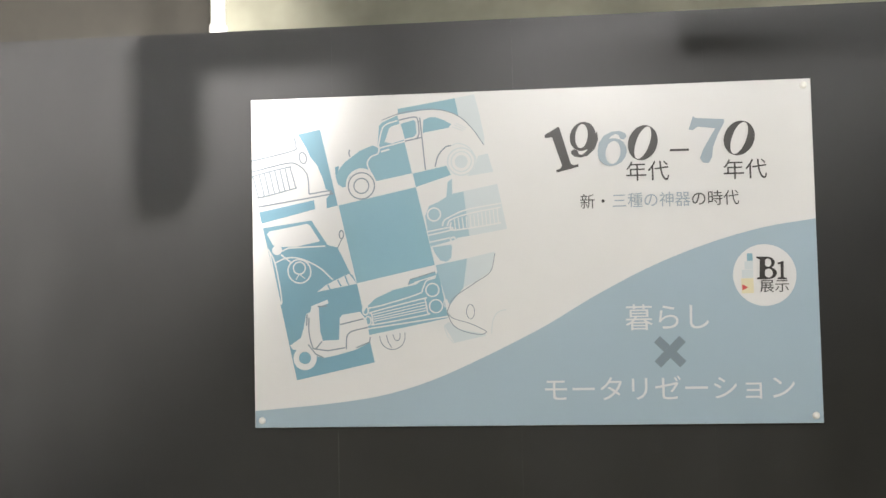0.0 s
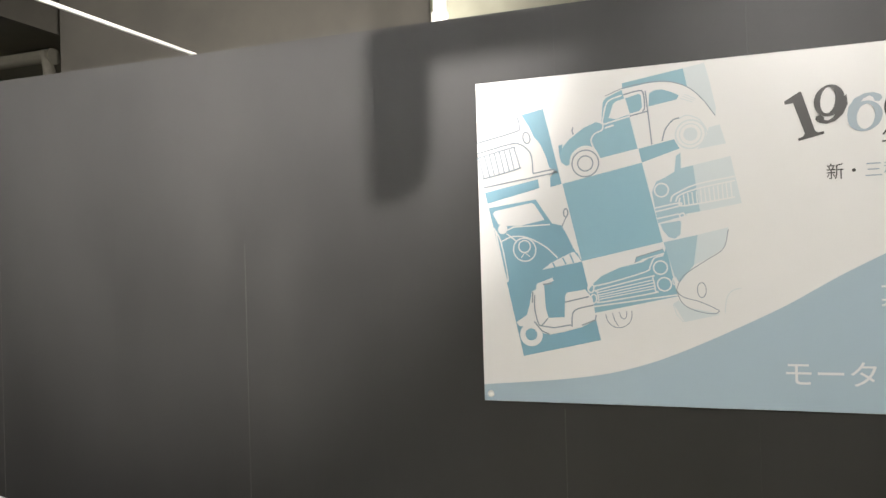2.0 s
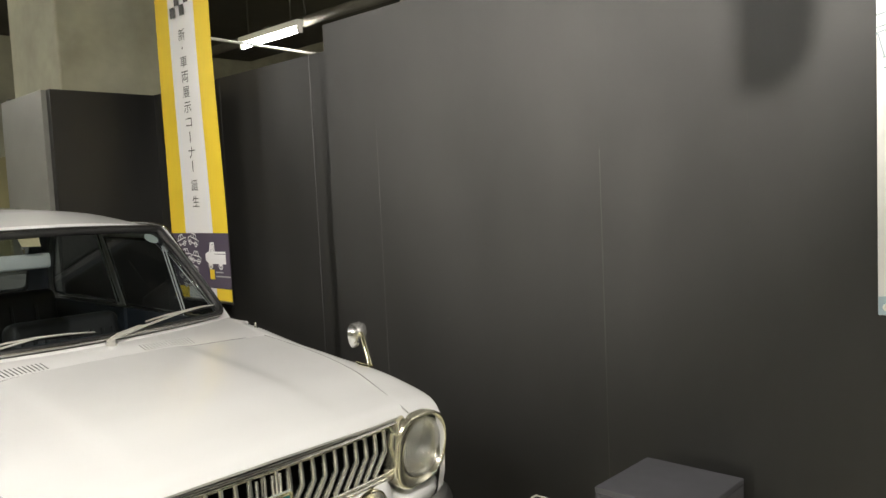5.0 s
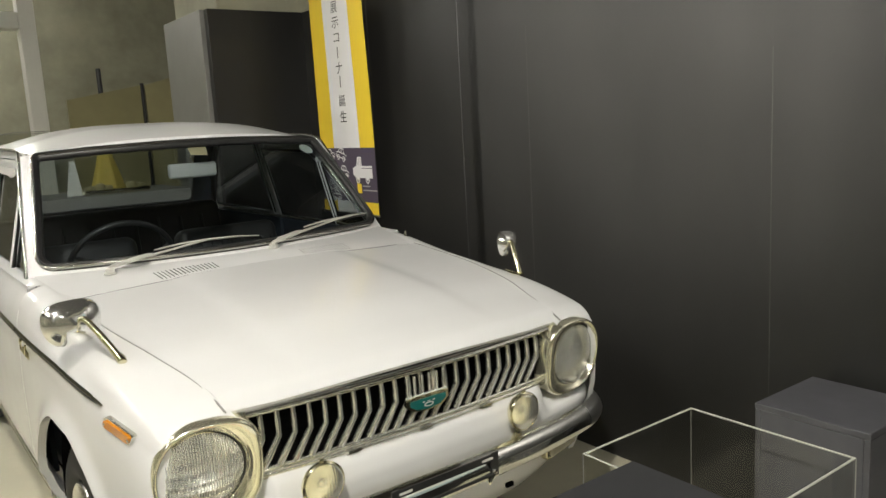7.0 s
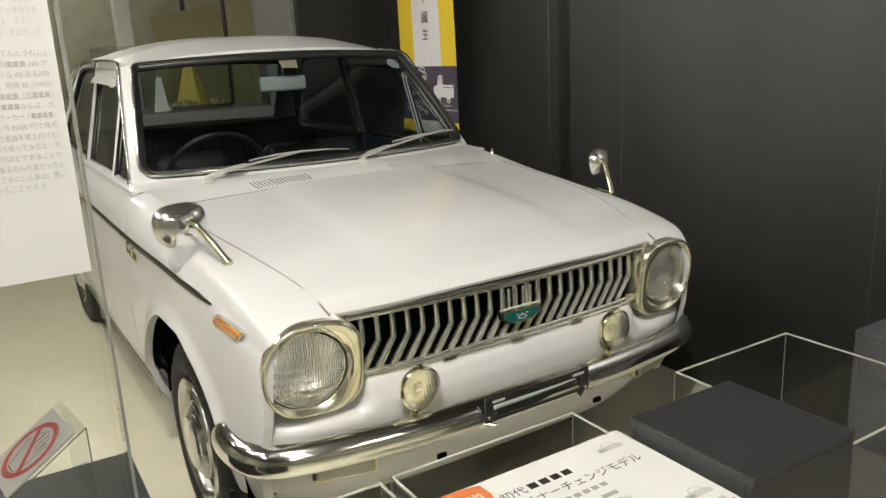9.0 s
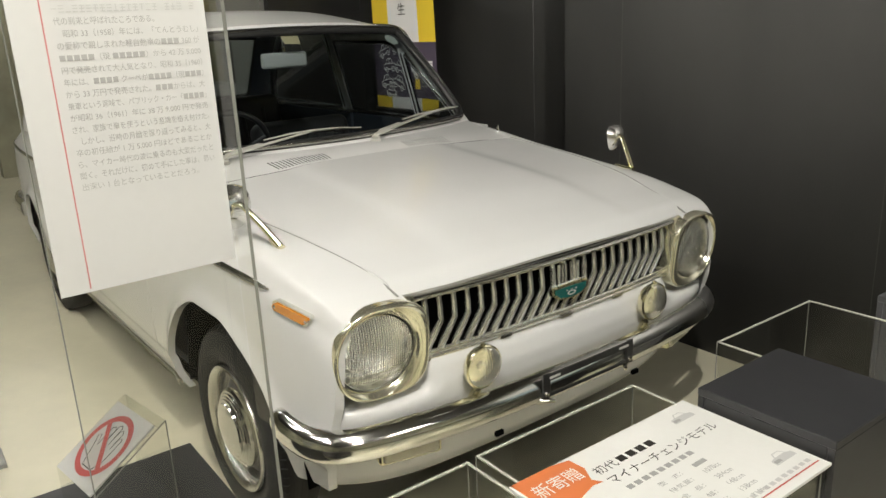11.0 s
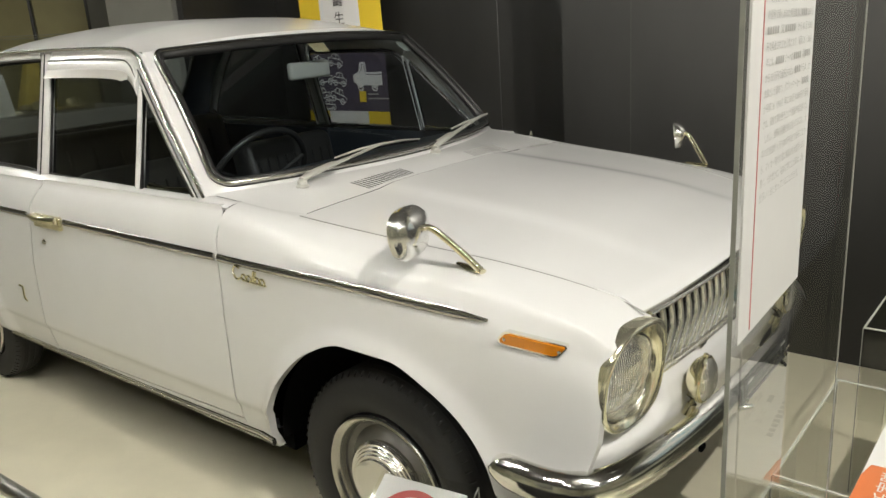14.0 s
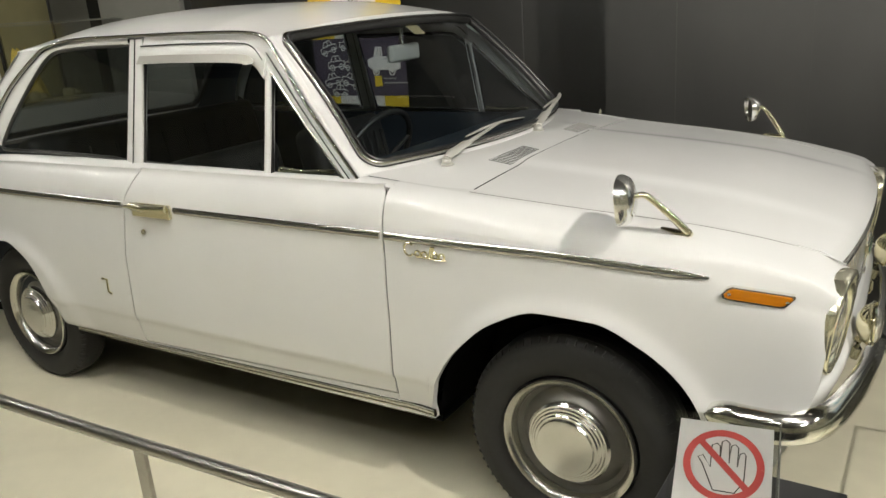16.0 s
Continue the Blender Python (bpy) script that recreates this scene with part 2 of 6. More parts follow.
def tube_arrays(pts, r, seg=8, closed=False, flat=None, up=(0, 0, 1)):
    pts = [Vector(p) for p in pts]
    n = len(pts)
    verts, faces = [], []
    for i, p in enumerate(pts):
        a = pts[(i - 1) % n] if closed or i else p
        b = pts[(i + 1) % n] if closed or i < n - 1 else p
        t = (b - a).normalized()
        s = t.cross(Vector(up))
        s = s.normalized() if s.length > 1e-4 else t.orthogonal().normalized()
        w = s.cross(t)
        ri = r[i] if hasattr(r, "__len__") else r
        fx, fy = flat or (1, 1)
        for k in range(seg):
            ang = 2 * math.pi * k / seg
            verts.append(p + s * (ri * fx * math.cos(ang)) + w * (ri * fy * math.sin(ang)))
    for i in range(n if closed else n - 1):
        for k in range(seg):
            j, k2 = (i + 1) % n, (k + 1) % seg
            faces.append((i * seg + k, i * seg + k2, j * seg + k2, j * seg + k))
    if not closed:
        faces += [tuple(range(seg)), tuple(reversed(range((n - 1) * seg, n * seg)))]
    return verts, faces


def tube(name, pts, r, mat, parent=None, label="", seg=8, closed=False, flat=None, up=(0, 0, 1)):
    v, f = tube_arrays(pts, r, seg, closed, flat, up)
    ob = mesh_object(name, v, f, mat, parent, label, smooth=True)
    ob.data.set_sharp_from_angle(angle=radians(50))
    return ob


def lathe(name, profile, mat, parent=None, label="", m=None, seg=48, axis="y"):
    """Turns (radius, along) pairs round the axis."""
    verts, faces = [], []
    for r, a in profile:
        for k in range(seg):
            th = 2 * math.pi * k / seg
            c, s = r * math.cos(th), r * math.sin(th)
            verts.append({"y": (c, a, s), "z": (c, s, a), "x": (a, c, s)}[axis])
    n = len(profile)
    for i in range(n - 1):
        for k in range(seg):
            k2 = (k + 1) % seg
            faces.append((i * seg + k, i * seg + k2, (i + 1) * seg + k2, (i + 1) * seg + k))
    ob = mesh_object(name, verts, faces, mat, parent, label, smooth=True)
    ob.data.set_sharp_from_angle(angle=radians(35))
    if m is not None:
        ob.matrix_basis = m
    return ob


def box_bm(x0, x1, y0, y1, z0, z1, bevel=0.0, segs=2):
    bm = bmesh.new()
    bmesh.ops.create_cube(bm, size=1, matrix=Matrix.Translation(((x0 + x1) / 2, (y0 + y1) / 2, (z0 + z1) / 2)) @ Matrix.Diagonal((x1 - x0, y1 - y0, z1 - z0, 1)))
    if bevel:
        bmesh.ops.bevel(bm, geom=list(bm.edges), offset=bevel, segments=segs, affect="EDGES", profile=0.5)
    return bm


def box(name, x0, x1, y0, y1, z0, z1, mat, parent=None, label="", bevel=0.0, segs=2):
    return part(name, box_bm(x0, x1, y0, y1, z0, z1, bevel, segs), mat, parent, label)


def prism(name, outline, depth, mat, parent=None, label="", m=None):
    """A flat outline in x, z with thickness along +y."""
    bm = bmesh.new()
    f = bm.faces.new([bm.verts.new((x, 0, z)) for x, z in outline])
    r = bmesh.ops.extrude_face_region(bm, geom=[f])
    bmesh.ops.translate(bm, vec=(0, depth, 0), verts=[v for v in r["geom"] if isinstance(v, bmesh.types.BMVert)])
    bmesh.ops.recalc_face_normals(bm, faces=bm.faces)
    ob = part(name, bm, mat, parent, label)
    if m is not None:
        ob.matrix_basis = m
    return ob


def lines(name, strokes, width, mat, parent=None, label="", depth=0.0006):
    """Flat printed strokes in the x, z plane, joined in one mesh."""
    verts, faces = [], []
    for s in strokes:
        base = len(verts)
        s = [Vector((p[0], p[1])) for p in s]
        for i, p in enumerate(s):
            t = (s[min(i + 1, len(s) - 1)] - s[max(i - 1, 0)]).normalized()
            nrm = Vector((-t.y, t.x)) * width / 2
            verts += [(p.x + nrm.x, -depth, p.y + nrm.y), (p.x - nrm.x, -depth, p.y - nrm.y)]
        faces += [(base + 2 * i, base + 2 * i + 1, base + 2 * i + 3, base + 2 * i + 2) for i in range(len(s) - 1)]
    return mesh_object(name, verts, faces, mat, parent, label)


def ring2(cx, cz, r, n=28, a=1.0, tilt=0.0):
    out = []
    for i in range(n + 1):
        t = 2 * math.pi * i / n
        x, z = r * math.cos(t), a * r * math.sin(t)
        out.append((cx + x * math.cos(tilt) - z * math.sin(tilt), cz + x * math.sin(tilt) + z * math.cos(tilt)))
    return out


def writing(name, text, width, height, mat, parent, m, label="", shear=0.0):
    """Flat lettering fitted into width x height, its lower left corner at m, in m's x, y plane."""
    cu = bpy.data.curves.new(name, "FONT")
    cu.body = text
    cu.shear = shear
    tmp = new(name + "_form", cu)
    bpy.context.view_layer.update()
    me = bpy.data.meshes.new_from_object(tmp.evaluated_get(bpy.context.evaluated_depsgraph_get()))
    bpy.data.objects.remove(tmp)
    bpy.data.curves.remove(cu)
    v = np.array([p.co[:] for p in me.vertices])
    lo, hi = v.min(0), v.max(0)
    sx, sy = width / max(hi[0] - lo[0], 1e-6), height / max(hi[1] - lo[1], 1e-6)
    for p in me.vertices:
        p.co = ((p.co[0] - lo[0]) * sx, (p.co[1] - lo[1]) * sy, 0)
    me.materials.clear()
    me.materials.append(mat)
    ob = new(name, me)
    ob.parent = parent
    ob.matrix_basis = m
    if label:
        ob["label"] = label
    return ob


# ---------- the hall ----------
WALL_Y, TOP = 1.183, 2.148
tagged(box("floor", -9, 7, -6, 5.2, -0.2, 0, FLOOR), "pale olive painted concrete floor with a soft sheen", "floor", kind="structure")
tagged(box("ceiling", -9, 7, -6, 5.2, 3.3, 3.5, CONCRETE_SHADE), "dark bare concrete ceiling of a basement hall", "ceiling", kind="structure")
for nm, x0, x1, y0, y1 in (("wall_north", -9, 7, 5, 5.2), ("wall_south", -9, 7, -6.2, -6), ("wall_west", -9.2, -9, -6.2, 5.2), ("wall_east", 7, 7.2, -6.2, 5.2)):
    tagged(box(nm, x0, x1, y0, y1, 0, 3.4, CONCRETE), "stained bare concrete wall of the basement", "wall", kind="structure")

# black exhibition boards behind the car: a run of panels with open joints
SEAMS = [-0.60, -0.281, 0.255, 0.788, 1.27, 1.83, 2.34, 2.86, 3.39, 3.92, 4.45, 5.0]
wall_display = thing("wall_display", pose(0, 0, 0), "matt black plywood exhibition wall with vertical board joints", "wall", kind="structure")
for a, b in zip(SEAMS, SEAMS[1:]):
    box("panel", a, b - 0.0001, WALL_Y, WALL_Y + 0.06, 0, TOP, WALLBLACK, wall_display)
JOINT = material("worn_joint_edge", (0.034, 0.033, 0.029), 0.5, grain=0.3, scale=30)
for x, z0, z1 in ((-0.281, 0.0, 1.7), (0.788, 0.0, 1.5), (1.83, 0.6, 1.0)):
    box("worn_joint", x - 0.0012, x + 0.0012, WALL_Y - 0.0006, WALL_Y + 0.0004, z0, z1, JOINT, wall_display, "pale worn board joint")
wall_recess = thing("wall_recess", pose(0, 0, 0), "matt black exhibition wall set back behind the banner", "wall", kind="structure")
for a, b in ((-2.95, -2.1), (-2.1, -1.2), (-1.2, -0.605)):
    box("panel", a + 0.001, b - 0.001, 1.555, 1.615, 0, TOP, WALLBLACK, wall_recess, bevel=0.0012, segs=1)
box("panel", -0.66, -0.605, 1.245, 1.553, 0, TOP, WALLBLACK, wall_recess)
wall_end = thing("wall_end", pose(0, 0, 0), "black end wall of the display bay with a grey outer face", "wall", kind="structure")
box("panel", -3.01, -2.952, 0.875, 1.615, 0, TOP, WALLBLACK, wall_end, bevel=0.002, segs=1)
box("panel", -3.76, -3.012, 0.845, 0.905, 0, TOP, GREYBOARD, wall_end, "mid grey board", bevel=0.002, segs=1)

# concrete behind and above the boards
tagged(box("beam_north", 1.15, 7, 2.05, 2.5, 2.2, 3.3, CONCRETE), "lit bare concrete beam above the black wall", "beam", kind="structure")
# same concrete as the lit beam; the dark colour is their shade
tagged(box("beam_shaded", -1.0, 1.148, 2.2, 2.6, 2.12, 3.3, CONCRETE_SHADE), "concrete downstand beside the lit beam, its shade put into the colour", "beam", kind="structure")
tagged(box("beam_west", -2.0, -1.45, 1.7, 5, 2.85, 3.3, CONCRETE_SHADE), "concrete ceiling beam with its shade put into the colour", "beam", kind="structure")
tagged(box("column", -3.95, -3.1, 1.0, 2.1, 0, 3.3, CONCRETE, bevel=0.015), "thick square bare concrete column", "column", kind="structure")
tagged(box("wall_concrete", -7.2, -7.0, -0.35, 5, 0, 3.3, CONCRETE), "stained bare concrete wall with board marks", "wall", kind="structure")
tagged(box("pillar_cream", -5.62, -5.45, 0.17, 0.30, 0, 3.3, PVC, bevel=0.006), "cream painted door jamb post", "pillar", kind="structure")
tagged(box("lintel_cream", -5.62, -5.45, -1.4, 0.168, 2.32, 2.46, PVC, bevel=0.006), "cream painted door head", "lintel", kind="structure")


# ---------- the car ----------
car = thing("car", pose(0, -0.012, 0, 0, 0, 0.7), "white two-door vintage saloon car with chrome trim, parked on the floor", "car")


def ip(x, xs, ys):
    """Smooth interpolation (monotone slopes) through the stations."""
    xs, ys = np.array(xs, float), np.array(ys, float)
    d = np.diff(ys) / np.diff(xs)
    m = np.concatenate([[d[0]], np.where(d[:-1] * d[1:] > 0, 2 * d[:-1] * d[1:] / np.where(np.abs(d[:-1] + d[1:]) < 1e-9, 1e-9, d[:-1] + d[1:]), 0), [d[-1]]])
    x = np.clip(np.asarray(x, float), xs[0], xs[-1])
    k = np.clip(np.searchsorted(xs, x) - 1, 0, len(xs) - 2)
    h = xs[k + 1] - xs[k]
    t = (x - xs[k]) / h
    return (2 * t ** 3 - 3 * t ** 2 + 1) * ys[k] + (t ** 3 - 2 * t ** 2 + t) * h * m[k] + (3 * t ** 2 - 2 * t ** 3) * ys[k + 1] + (t ** 3 - t ** 2) * h * m[k + 1]


def half_width(x):
    return ip(x, [-3.12, -3.05, -2.9, -2.6, -2.2, -1.4, -0.5, 0.0, 0.33, 0.48, 0.54, 0.57], [0.60, 0.645, 0.675, 0.70, 0.715, 0.72, 0.717, 0.705, 0.684, 0.668, 0.655, 0.64])


def crown_z(x):
    return ip(x, [-3.12, -3.0, -2.6, -2.2, -0.6, -0.4, -0.3, 0.25, 0.45, 0.53, 0.57], [0.80, 0.83, 0.875, 0.895, 0.903, 0.893, 0.884, 0.832, 0.792, 0.768, 0.752])


def hood_edge(x):
    return ip(x, [-0.6, -0.3, 0.0, 0.28, 0.45, 0.60], [0.60, 0.60, 0.587, 0.548, 0.51, 0.49])


ARCH_X = [-0.372, -0.362, -0.338, -0.275, -0.17, -0.05, 0.08, 0.195, 0.285, 0.34, 0.40, 0.44]
ARCH_Z = [0.249, 0.31, 0.395, 0.503, 0.598, 0.643, 0.638, 0.590, 0.524, 0.467, 0.375, 0.30]
REAR_X = [-2.62, -2.60, -2.54, -2.44, -2.30, -2.18, -2.09, -2.055, -2.045]
REAR_Z = [0.26, 0.38, 0.50, 0.575, 0.600, 0.545, 0.42, 0.32, 0.25]


def lip(x, z):
    """Outward roll of the wheel-arch lips."""
    out = np.zeros_like(x)
    for cx, cz, rr in ((0.0, 0.285, 0.355), (-2.31, 0.255, 0.335)):
        d = np.hypot(x - cx, z - cz) - rr
        out = out + 0.016 * np.exp(-(np.maximum(d, 0) / 0.035) ** 2) * (z > 0.28)
    return out


def flank(x, z, top, door=False):
    """Half-width of the body side at height z."""
    zt = crown_z(x)
    lower = ip(z, [0.22, 0.25, 0.29, 0.34, 0.372, 0.388, 0.46, 0.62, 0.73], [0.07, 0.05, 0.030, 0.017, 0.0105, 0.001, -0.002, -0.004, 0.0])
    k = np.clip(1 - (zt - z) / 0.13, 0, 1)
    upper = 0.045 * k ** 2.6
    return half_width(x) - lower - upper + lip(x, z)


def side_patch(xl, xr, zb, zt, nu=60, nv=26, us=None):
    """Points of a body-side panel between two edges xl(z), xr(z) and two heights zb(x), zt(x)."""
    us = np.linspace(0, 1, nu) if us is None else us
    P = np.zeros((len(us), nv, 3))
    for i, u in enumerate(us):
        x0 = xl(0.6) + u * (xr(0.6) - xl(0.6))
        lo, hi = float(zb(x0)), float(zt(x0))
        z = lo + (hi - lo) * np.linspace(0, 1, nv) ** 0.9
        x = np.array([xl(q) + u * (xr(q) - xl(q)) for q in z])
        P[i, :, 0], P[i, :, 2] = x, z
    P[:, :, 1] = -flank(P[:, :, 0], P[:, :, 2], None)
    return P


def both(name, P, mat, rim=0.02, label="", parent=None):
    a = grid(name, P, mat, parent or car, label, rim, (0, 1, 0))
    b = grid(name, mirror(P), mat, parent or car, label, rim, (0, -1, 0))
    return a, b


def seam_front(z):
    return float(np.interp(z, [0.25, 0.325, 0.56, 0.79, 0.88, 0.91], [-0.503, -0.499, -0.487, -0.484, -0.487, -0.497]))


def seam_rear(z):
    return float(np.interp(z, [0.25, 0.28, 0.39, 0.63, 0.82, 0.91], [-1.607, -1.600, -1.592, -1.570, -1.528, -1.475]))


GAP = 0.0025
# front wings: the flank, then the rounded top up to the bonnet joint
us = np.concatenate([np.linspace(0, 0.10, 5)[:-1], np.linspace(0.10, 0.24, 26)[:-1], np.linspace(0.24, 0.82, 50)[:-1], np.linspace(0.82, 1, 18)])
front_x = lambda z: float(np.interp(z, [0.25, 0.44, 0.54, 0.65, 0.75, 0.80], [0.44, 0.515, 0.548, 0.560, 0.564, 0.562]))
arch = lambda x: float(np.where((x < -0.372), 0.25, np.where(x > 0.44, 0.30, ip(x, ARCH_X, ARCH_Z))))
low = side_patch(lambda z: seam_front(z) + GAP, front_x, arch, lambda x: float(crown_z(x)) - 0.06, 80, 52, us)
top = np.zeros((low.shape[0], 14, 3))
for i in range(low.shape[0]):
    x, y, z = low[i, -1]
    zt = float(crown_z(x))
    ye = float(hood_edge(x)) + 0.002 if x > -0.287 else float(np.interp(x, [-0.589, -0.287], [0.634, 0.595]))
    ze = zt + 0.008 if x > -0.287 else float(np.interp(x, [-0.589, -0.287], [0.9252, crown_z(-0.287) + 0.009]))
    sq = float(np.interp(x, [0.1, 0.45, 0.55], [1, 0.62, 0.5]))
    f = float(np.interp(x, [-0.484, -0.10], [1, 0]))
    d1, h1, d2 = 0.034 * sq * (1 - f) + 0.021 * f, 0.026 * sq * (1 - f) + 0.034 * f, 0.066 * sq * (1 - f) + 0.043 * f
    zt += 0.010 * f
    ctrl = [low[i, -2], (x, y, z), (x + 0.002 * (1 - f), -(half_width(x) - d1), zt - h1), (x + 0.003 * (1 - f), -(half_width(x) - d2), zt - 0.007 * sq), (x + 0.004 * (1 - f), -(0.5 * (half_width(x) - 0.066) + 0.5 * ye), 0.5 * zt + 0.5 * ze + 0.002 * f), (x + 0.004 * (1 - f), -ye, ze)]
    c = curve_points(ctrl, 71)[14:]
    top[i] = c[np.linspace(0, len(c) - 1, 14).astype(int)]
wing = np.concatenate([low, top[:, 1:]], axis=1)
k = np.clip((wing[:, :, 0] - 0.40) / 0.15, 0, 1) ** 2 * np.clip((wing[:, :, 2] - 0.70) / 0.06, 0, 1)
wing[:, :, 0] += 0.016 * k * np.clip((0.68 - np.abs(wing[:, :, 1])) / 0.16, 0, 1)
wing[:, :, 2] -= 0.017 * np.clip((wing[:, :, 0] - 0.505) / 0.055, 0, 1) ** 2 * np.clip((wing[:, :, 2] - 0.70) / 0.05, 0, 1)
both("front_wing", wing, PAINT, 0.022)

# doors, quarters, sills
bottom = lambda x: 0.302 - 0.012 * (x + 0.5)
door_bottom = lambda x: float(np.interp(x, [-1.6, -0.5], [0.285, 0.322]))
both("door_skin", side_patch(lambda z: seam_rear(z) + GAP, lambda z: seam_front(z) - GAP, lambda x: door_bottom(x) + GAP, lambda x: 0.915, 40, 64), PAINT, 0.02)
rear_arch = lambda x: float(np.where(x > -2.045, 0.25, np.where(x < -2.62, 0.27, ip(x, REAR_X, REAR_Z))))
ur = np.concatenate([np.linspace(0, 0.31, 10)[:-1], np.linspace(0.31, 0.40, 16)[:-1], np.linspace(0.40, 0.63, 26)[:-1], np.linspace(0.63, 0.71, 16)[:-1], np.linspace(0.71, 1, 16)])
quarter = side_patch(lambda z: -3.12, lambda z: seam_rear(z) - GAP, rear_arch, lambda x: float(crown_z(x)) + 0.0195 * (x > -2.7) - 0.008, 60, 60, ur)
both("rear_quarter", quarter, PAINT, 0.02)
sill = side_patch(lambda z: -1.60, lambda z: -0.499, lambda x: 0.248, lambda x: door_bottom(x) - GAP, 30, 6)
both("sill", sill, PAINT, 0.03)
for s in (-1, 1):
    pts = [(x, s * (float(flank(np.array(x), np.array(z), None)) + 0.002), z) for x, z in [(np.interp(t, [0, 1], [-2.02, -0.378]), np.interp(t, [0, 1], [0.262, 0.288])) for t in np.linspace(0, 1, 24)]]
    tube("sill_trim", pts, 0.013, CHROME_DULL, car, "ribbed chrome sill trim", seg=8, flat=(0.5, 1.0))
    for zz in (-0.006, 0.007):
        tube("sill_trim_bead", [(x, y + s * 0.006, z + zz) for x, y, z in pts], 0.0026, CHROME, car, seg=6)

# bonnet
rows = []
for t in np.linspace(0, 1, 54):
    row = []
    for s in np.linspace(-1, 1, 61):
        x = -0.283 + t * (0.588 - 0.034 * abs(s) ** 2.2 + 0.283)
        y = s * (float(hood_edge(x)) - 0.0035)
        base = float(crown_z(x)) + 0.008 + 0.0 * s
        crown = 0.016 * (1 - abs(s) ** 2)
        ridge = 0.007 / (1 + math.exp((abs(y) - 0.285) / 0.012))
        z = base + crown + ridge * (1 - t ** 6)
        z += 0.010 * np.clip((t - 0.75) / 0.25, 0, 1) ** 2 - 0.020 * np.clip((t - 0.965) / 0.035, 0, 1) ** 2
        row.append((x, y, z))
    rows.append(row)
rows.append([(x - 0.004, y, z - 0.008) for x, y, z in rows[-1]])
rows.append([(x - 0.02, y, z - 0.002) for x, y, z in rows[-1]])
hood = grid("bonnet", rows, PAINT, car, "", 0.014, (0, 0, -1))


for s in (-1, 1):
    tube("bonnet_joint", [(x, s * (float(hood_edge(x)) - 0.0005), float(crown_z(x)) + 0.0080) for x in np.linspace(-0.285, 0.568, 42)], 0.0024, SEAM, car, seg=5)
    for fn in (seam_front, seam_rear):
        tube("door_joint", [(fn(z), s * (float(flank(np.array(fn(z)), np.array(z), None)) - 0.0035), z) for z in np.linspace(0.31, 0.90, 40)], 0.0018, SEAL, car, seg=5)


# windscreen frame of reference
def screen(u, v):
    """Windscreen: u across (-1..1), v up (0..1)."""
    yb, yt = 0.637, 0.550
    y = u * (yb + (yt - yb) * v)
    x0, x1 = -0.425 - 0.168 * u * u, -0.845 - 0.084 * u * u
    z0, z1 = 0.936 - 0.004 * u * u, 1.312 - 0.020 * u * u
    bulge = 0.010 * math.sin(math.pi * v)
    return np.array((x0 + (x1 - x0) * v + bulge, y, z0 + (z1 - z0) * v + bulge * 0.8))


def back(u, v):
    """Rear window."""
    yb, yt = 0.625, 0.535
    y = u * (yb + (yt - yb) * v)
    x0, x1 = -2.74 + 0.08 * u * u, -2.29 + 0.04 * u * u
    z0, z1 = 0.925, 1.305 - 0.018 * u * u
    return np.array((x0 + (x1 - x0) * v, y, z0 + (z1 - z0) * v))


# scuttle between bonnet and windscreen
def scuttle_at(s, t):
    front = np.array((-0.287, s * 0.598, float(crown_z(-0.287)) + 0.008 + 0.016 * (1 - s * s) + 0.006 / (1 + math.exp((abs(s * 0.598) - 0.285) / 0.012))))
    rear = screen(s, 0) + np.array((0.004, 0, -0.004))
    return front + (rear - front) * t + np.array((0, 0, 0.004 * math.sin(math.pi * t) * (1 - s * s)))


rows = [[scuttle_at(s, t) for s in np.linspace(-1, 1, 61)] for t in np.linspace(0, 1, 14)]
grid("scuttle", rows, PAINT, car)
for s in (-1, 1):
    wedge = []
    for t in np.linspace(0, 1, 8):
        x = -0.4785 - t * 0.128
        inner = np.array((x, s * float(np.interp(x, [-0.589, -0.287], [0.634, 0.595])), float(np.interp(x, [-0.589, -0.287], [0.9247, crown_z(-0.287) + 0.0085]))))
        outer = np.array((x, s * float(flank(np.array(x), np.array(0.912), None)), 0.907 + 0.0065 * min(1, 3 * t)))
        wedge.append([inner + (outer - inner) * q + np.array((0, 0, 0.004 * math.sin(math.pi * q))) for q in np.linspace(0, 1, 8)])
    grid("scuttle_end", wedge, PAINT, car)
for s in (-1, 1):
    for k in range(16):
        q = (s * 0.24 + (k - 7.5) * 0.0118) / 0.598
        # solid tubes; the slots' shade is their colour, paler on the +y vent
        tube("vent_slot", [scuttle_at(q, t) + np.array((0, 0, -0.0005)) for t in (0.08, 0.25, 0.44)], 0.0025, SLOT if s < 0 else SEAM, car, seg=4)

# roof
DRIP = [(-0.583, 0.650, 0.900), (-0.757, 0.616, 1.085), (-0.885, 0.586, 1.236), (-0.935, 0.574, 1.288), (-1.03, 0.565, 1.309), (-1.30, 0.562, 1.317), (-1.56, 0.560, 1.320), (-1.86, 0.558, 1.320), (-2.02, 0.563, 1.300), (-2.10, 0.572, 1.265), (-2.236, 0.604, 1.165), (-2.34, 0.632, 1.05), (-2.40, 0.655, 0.94)]
drip = curve_points(DRIP, 120)
rows = []
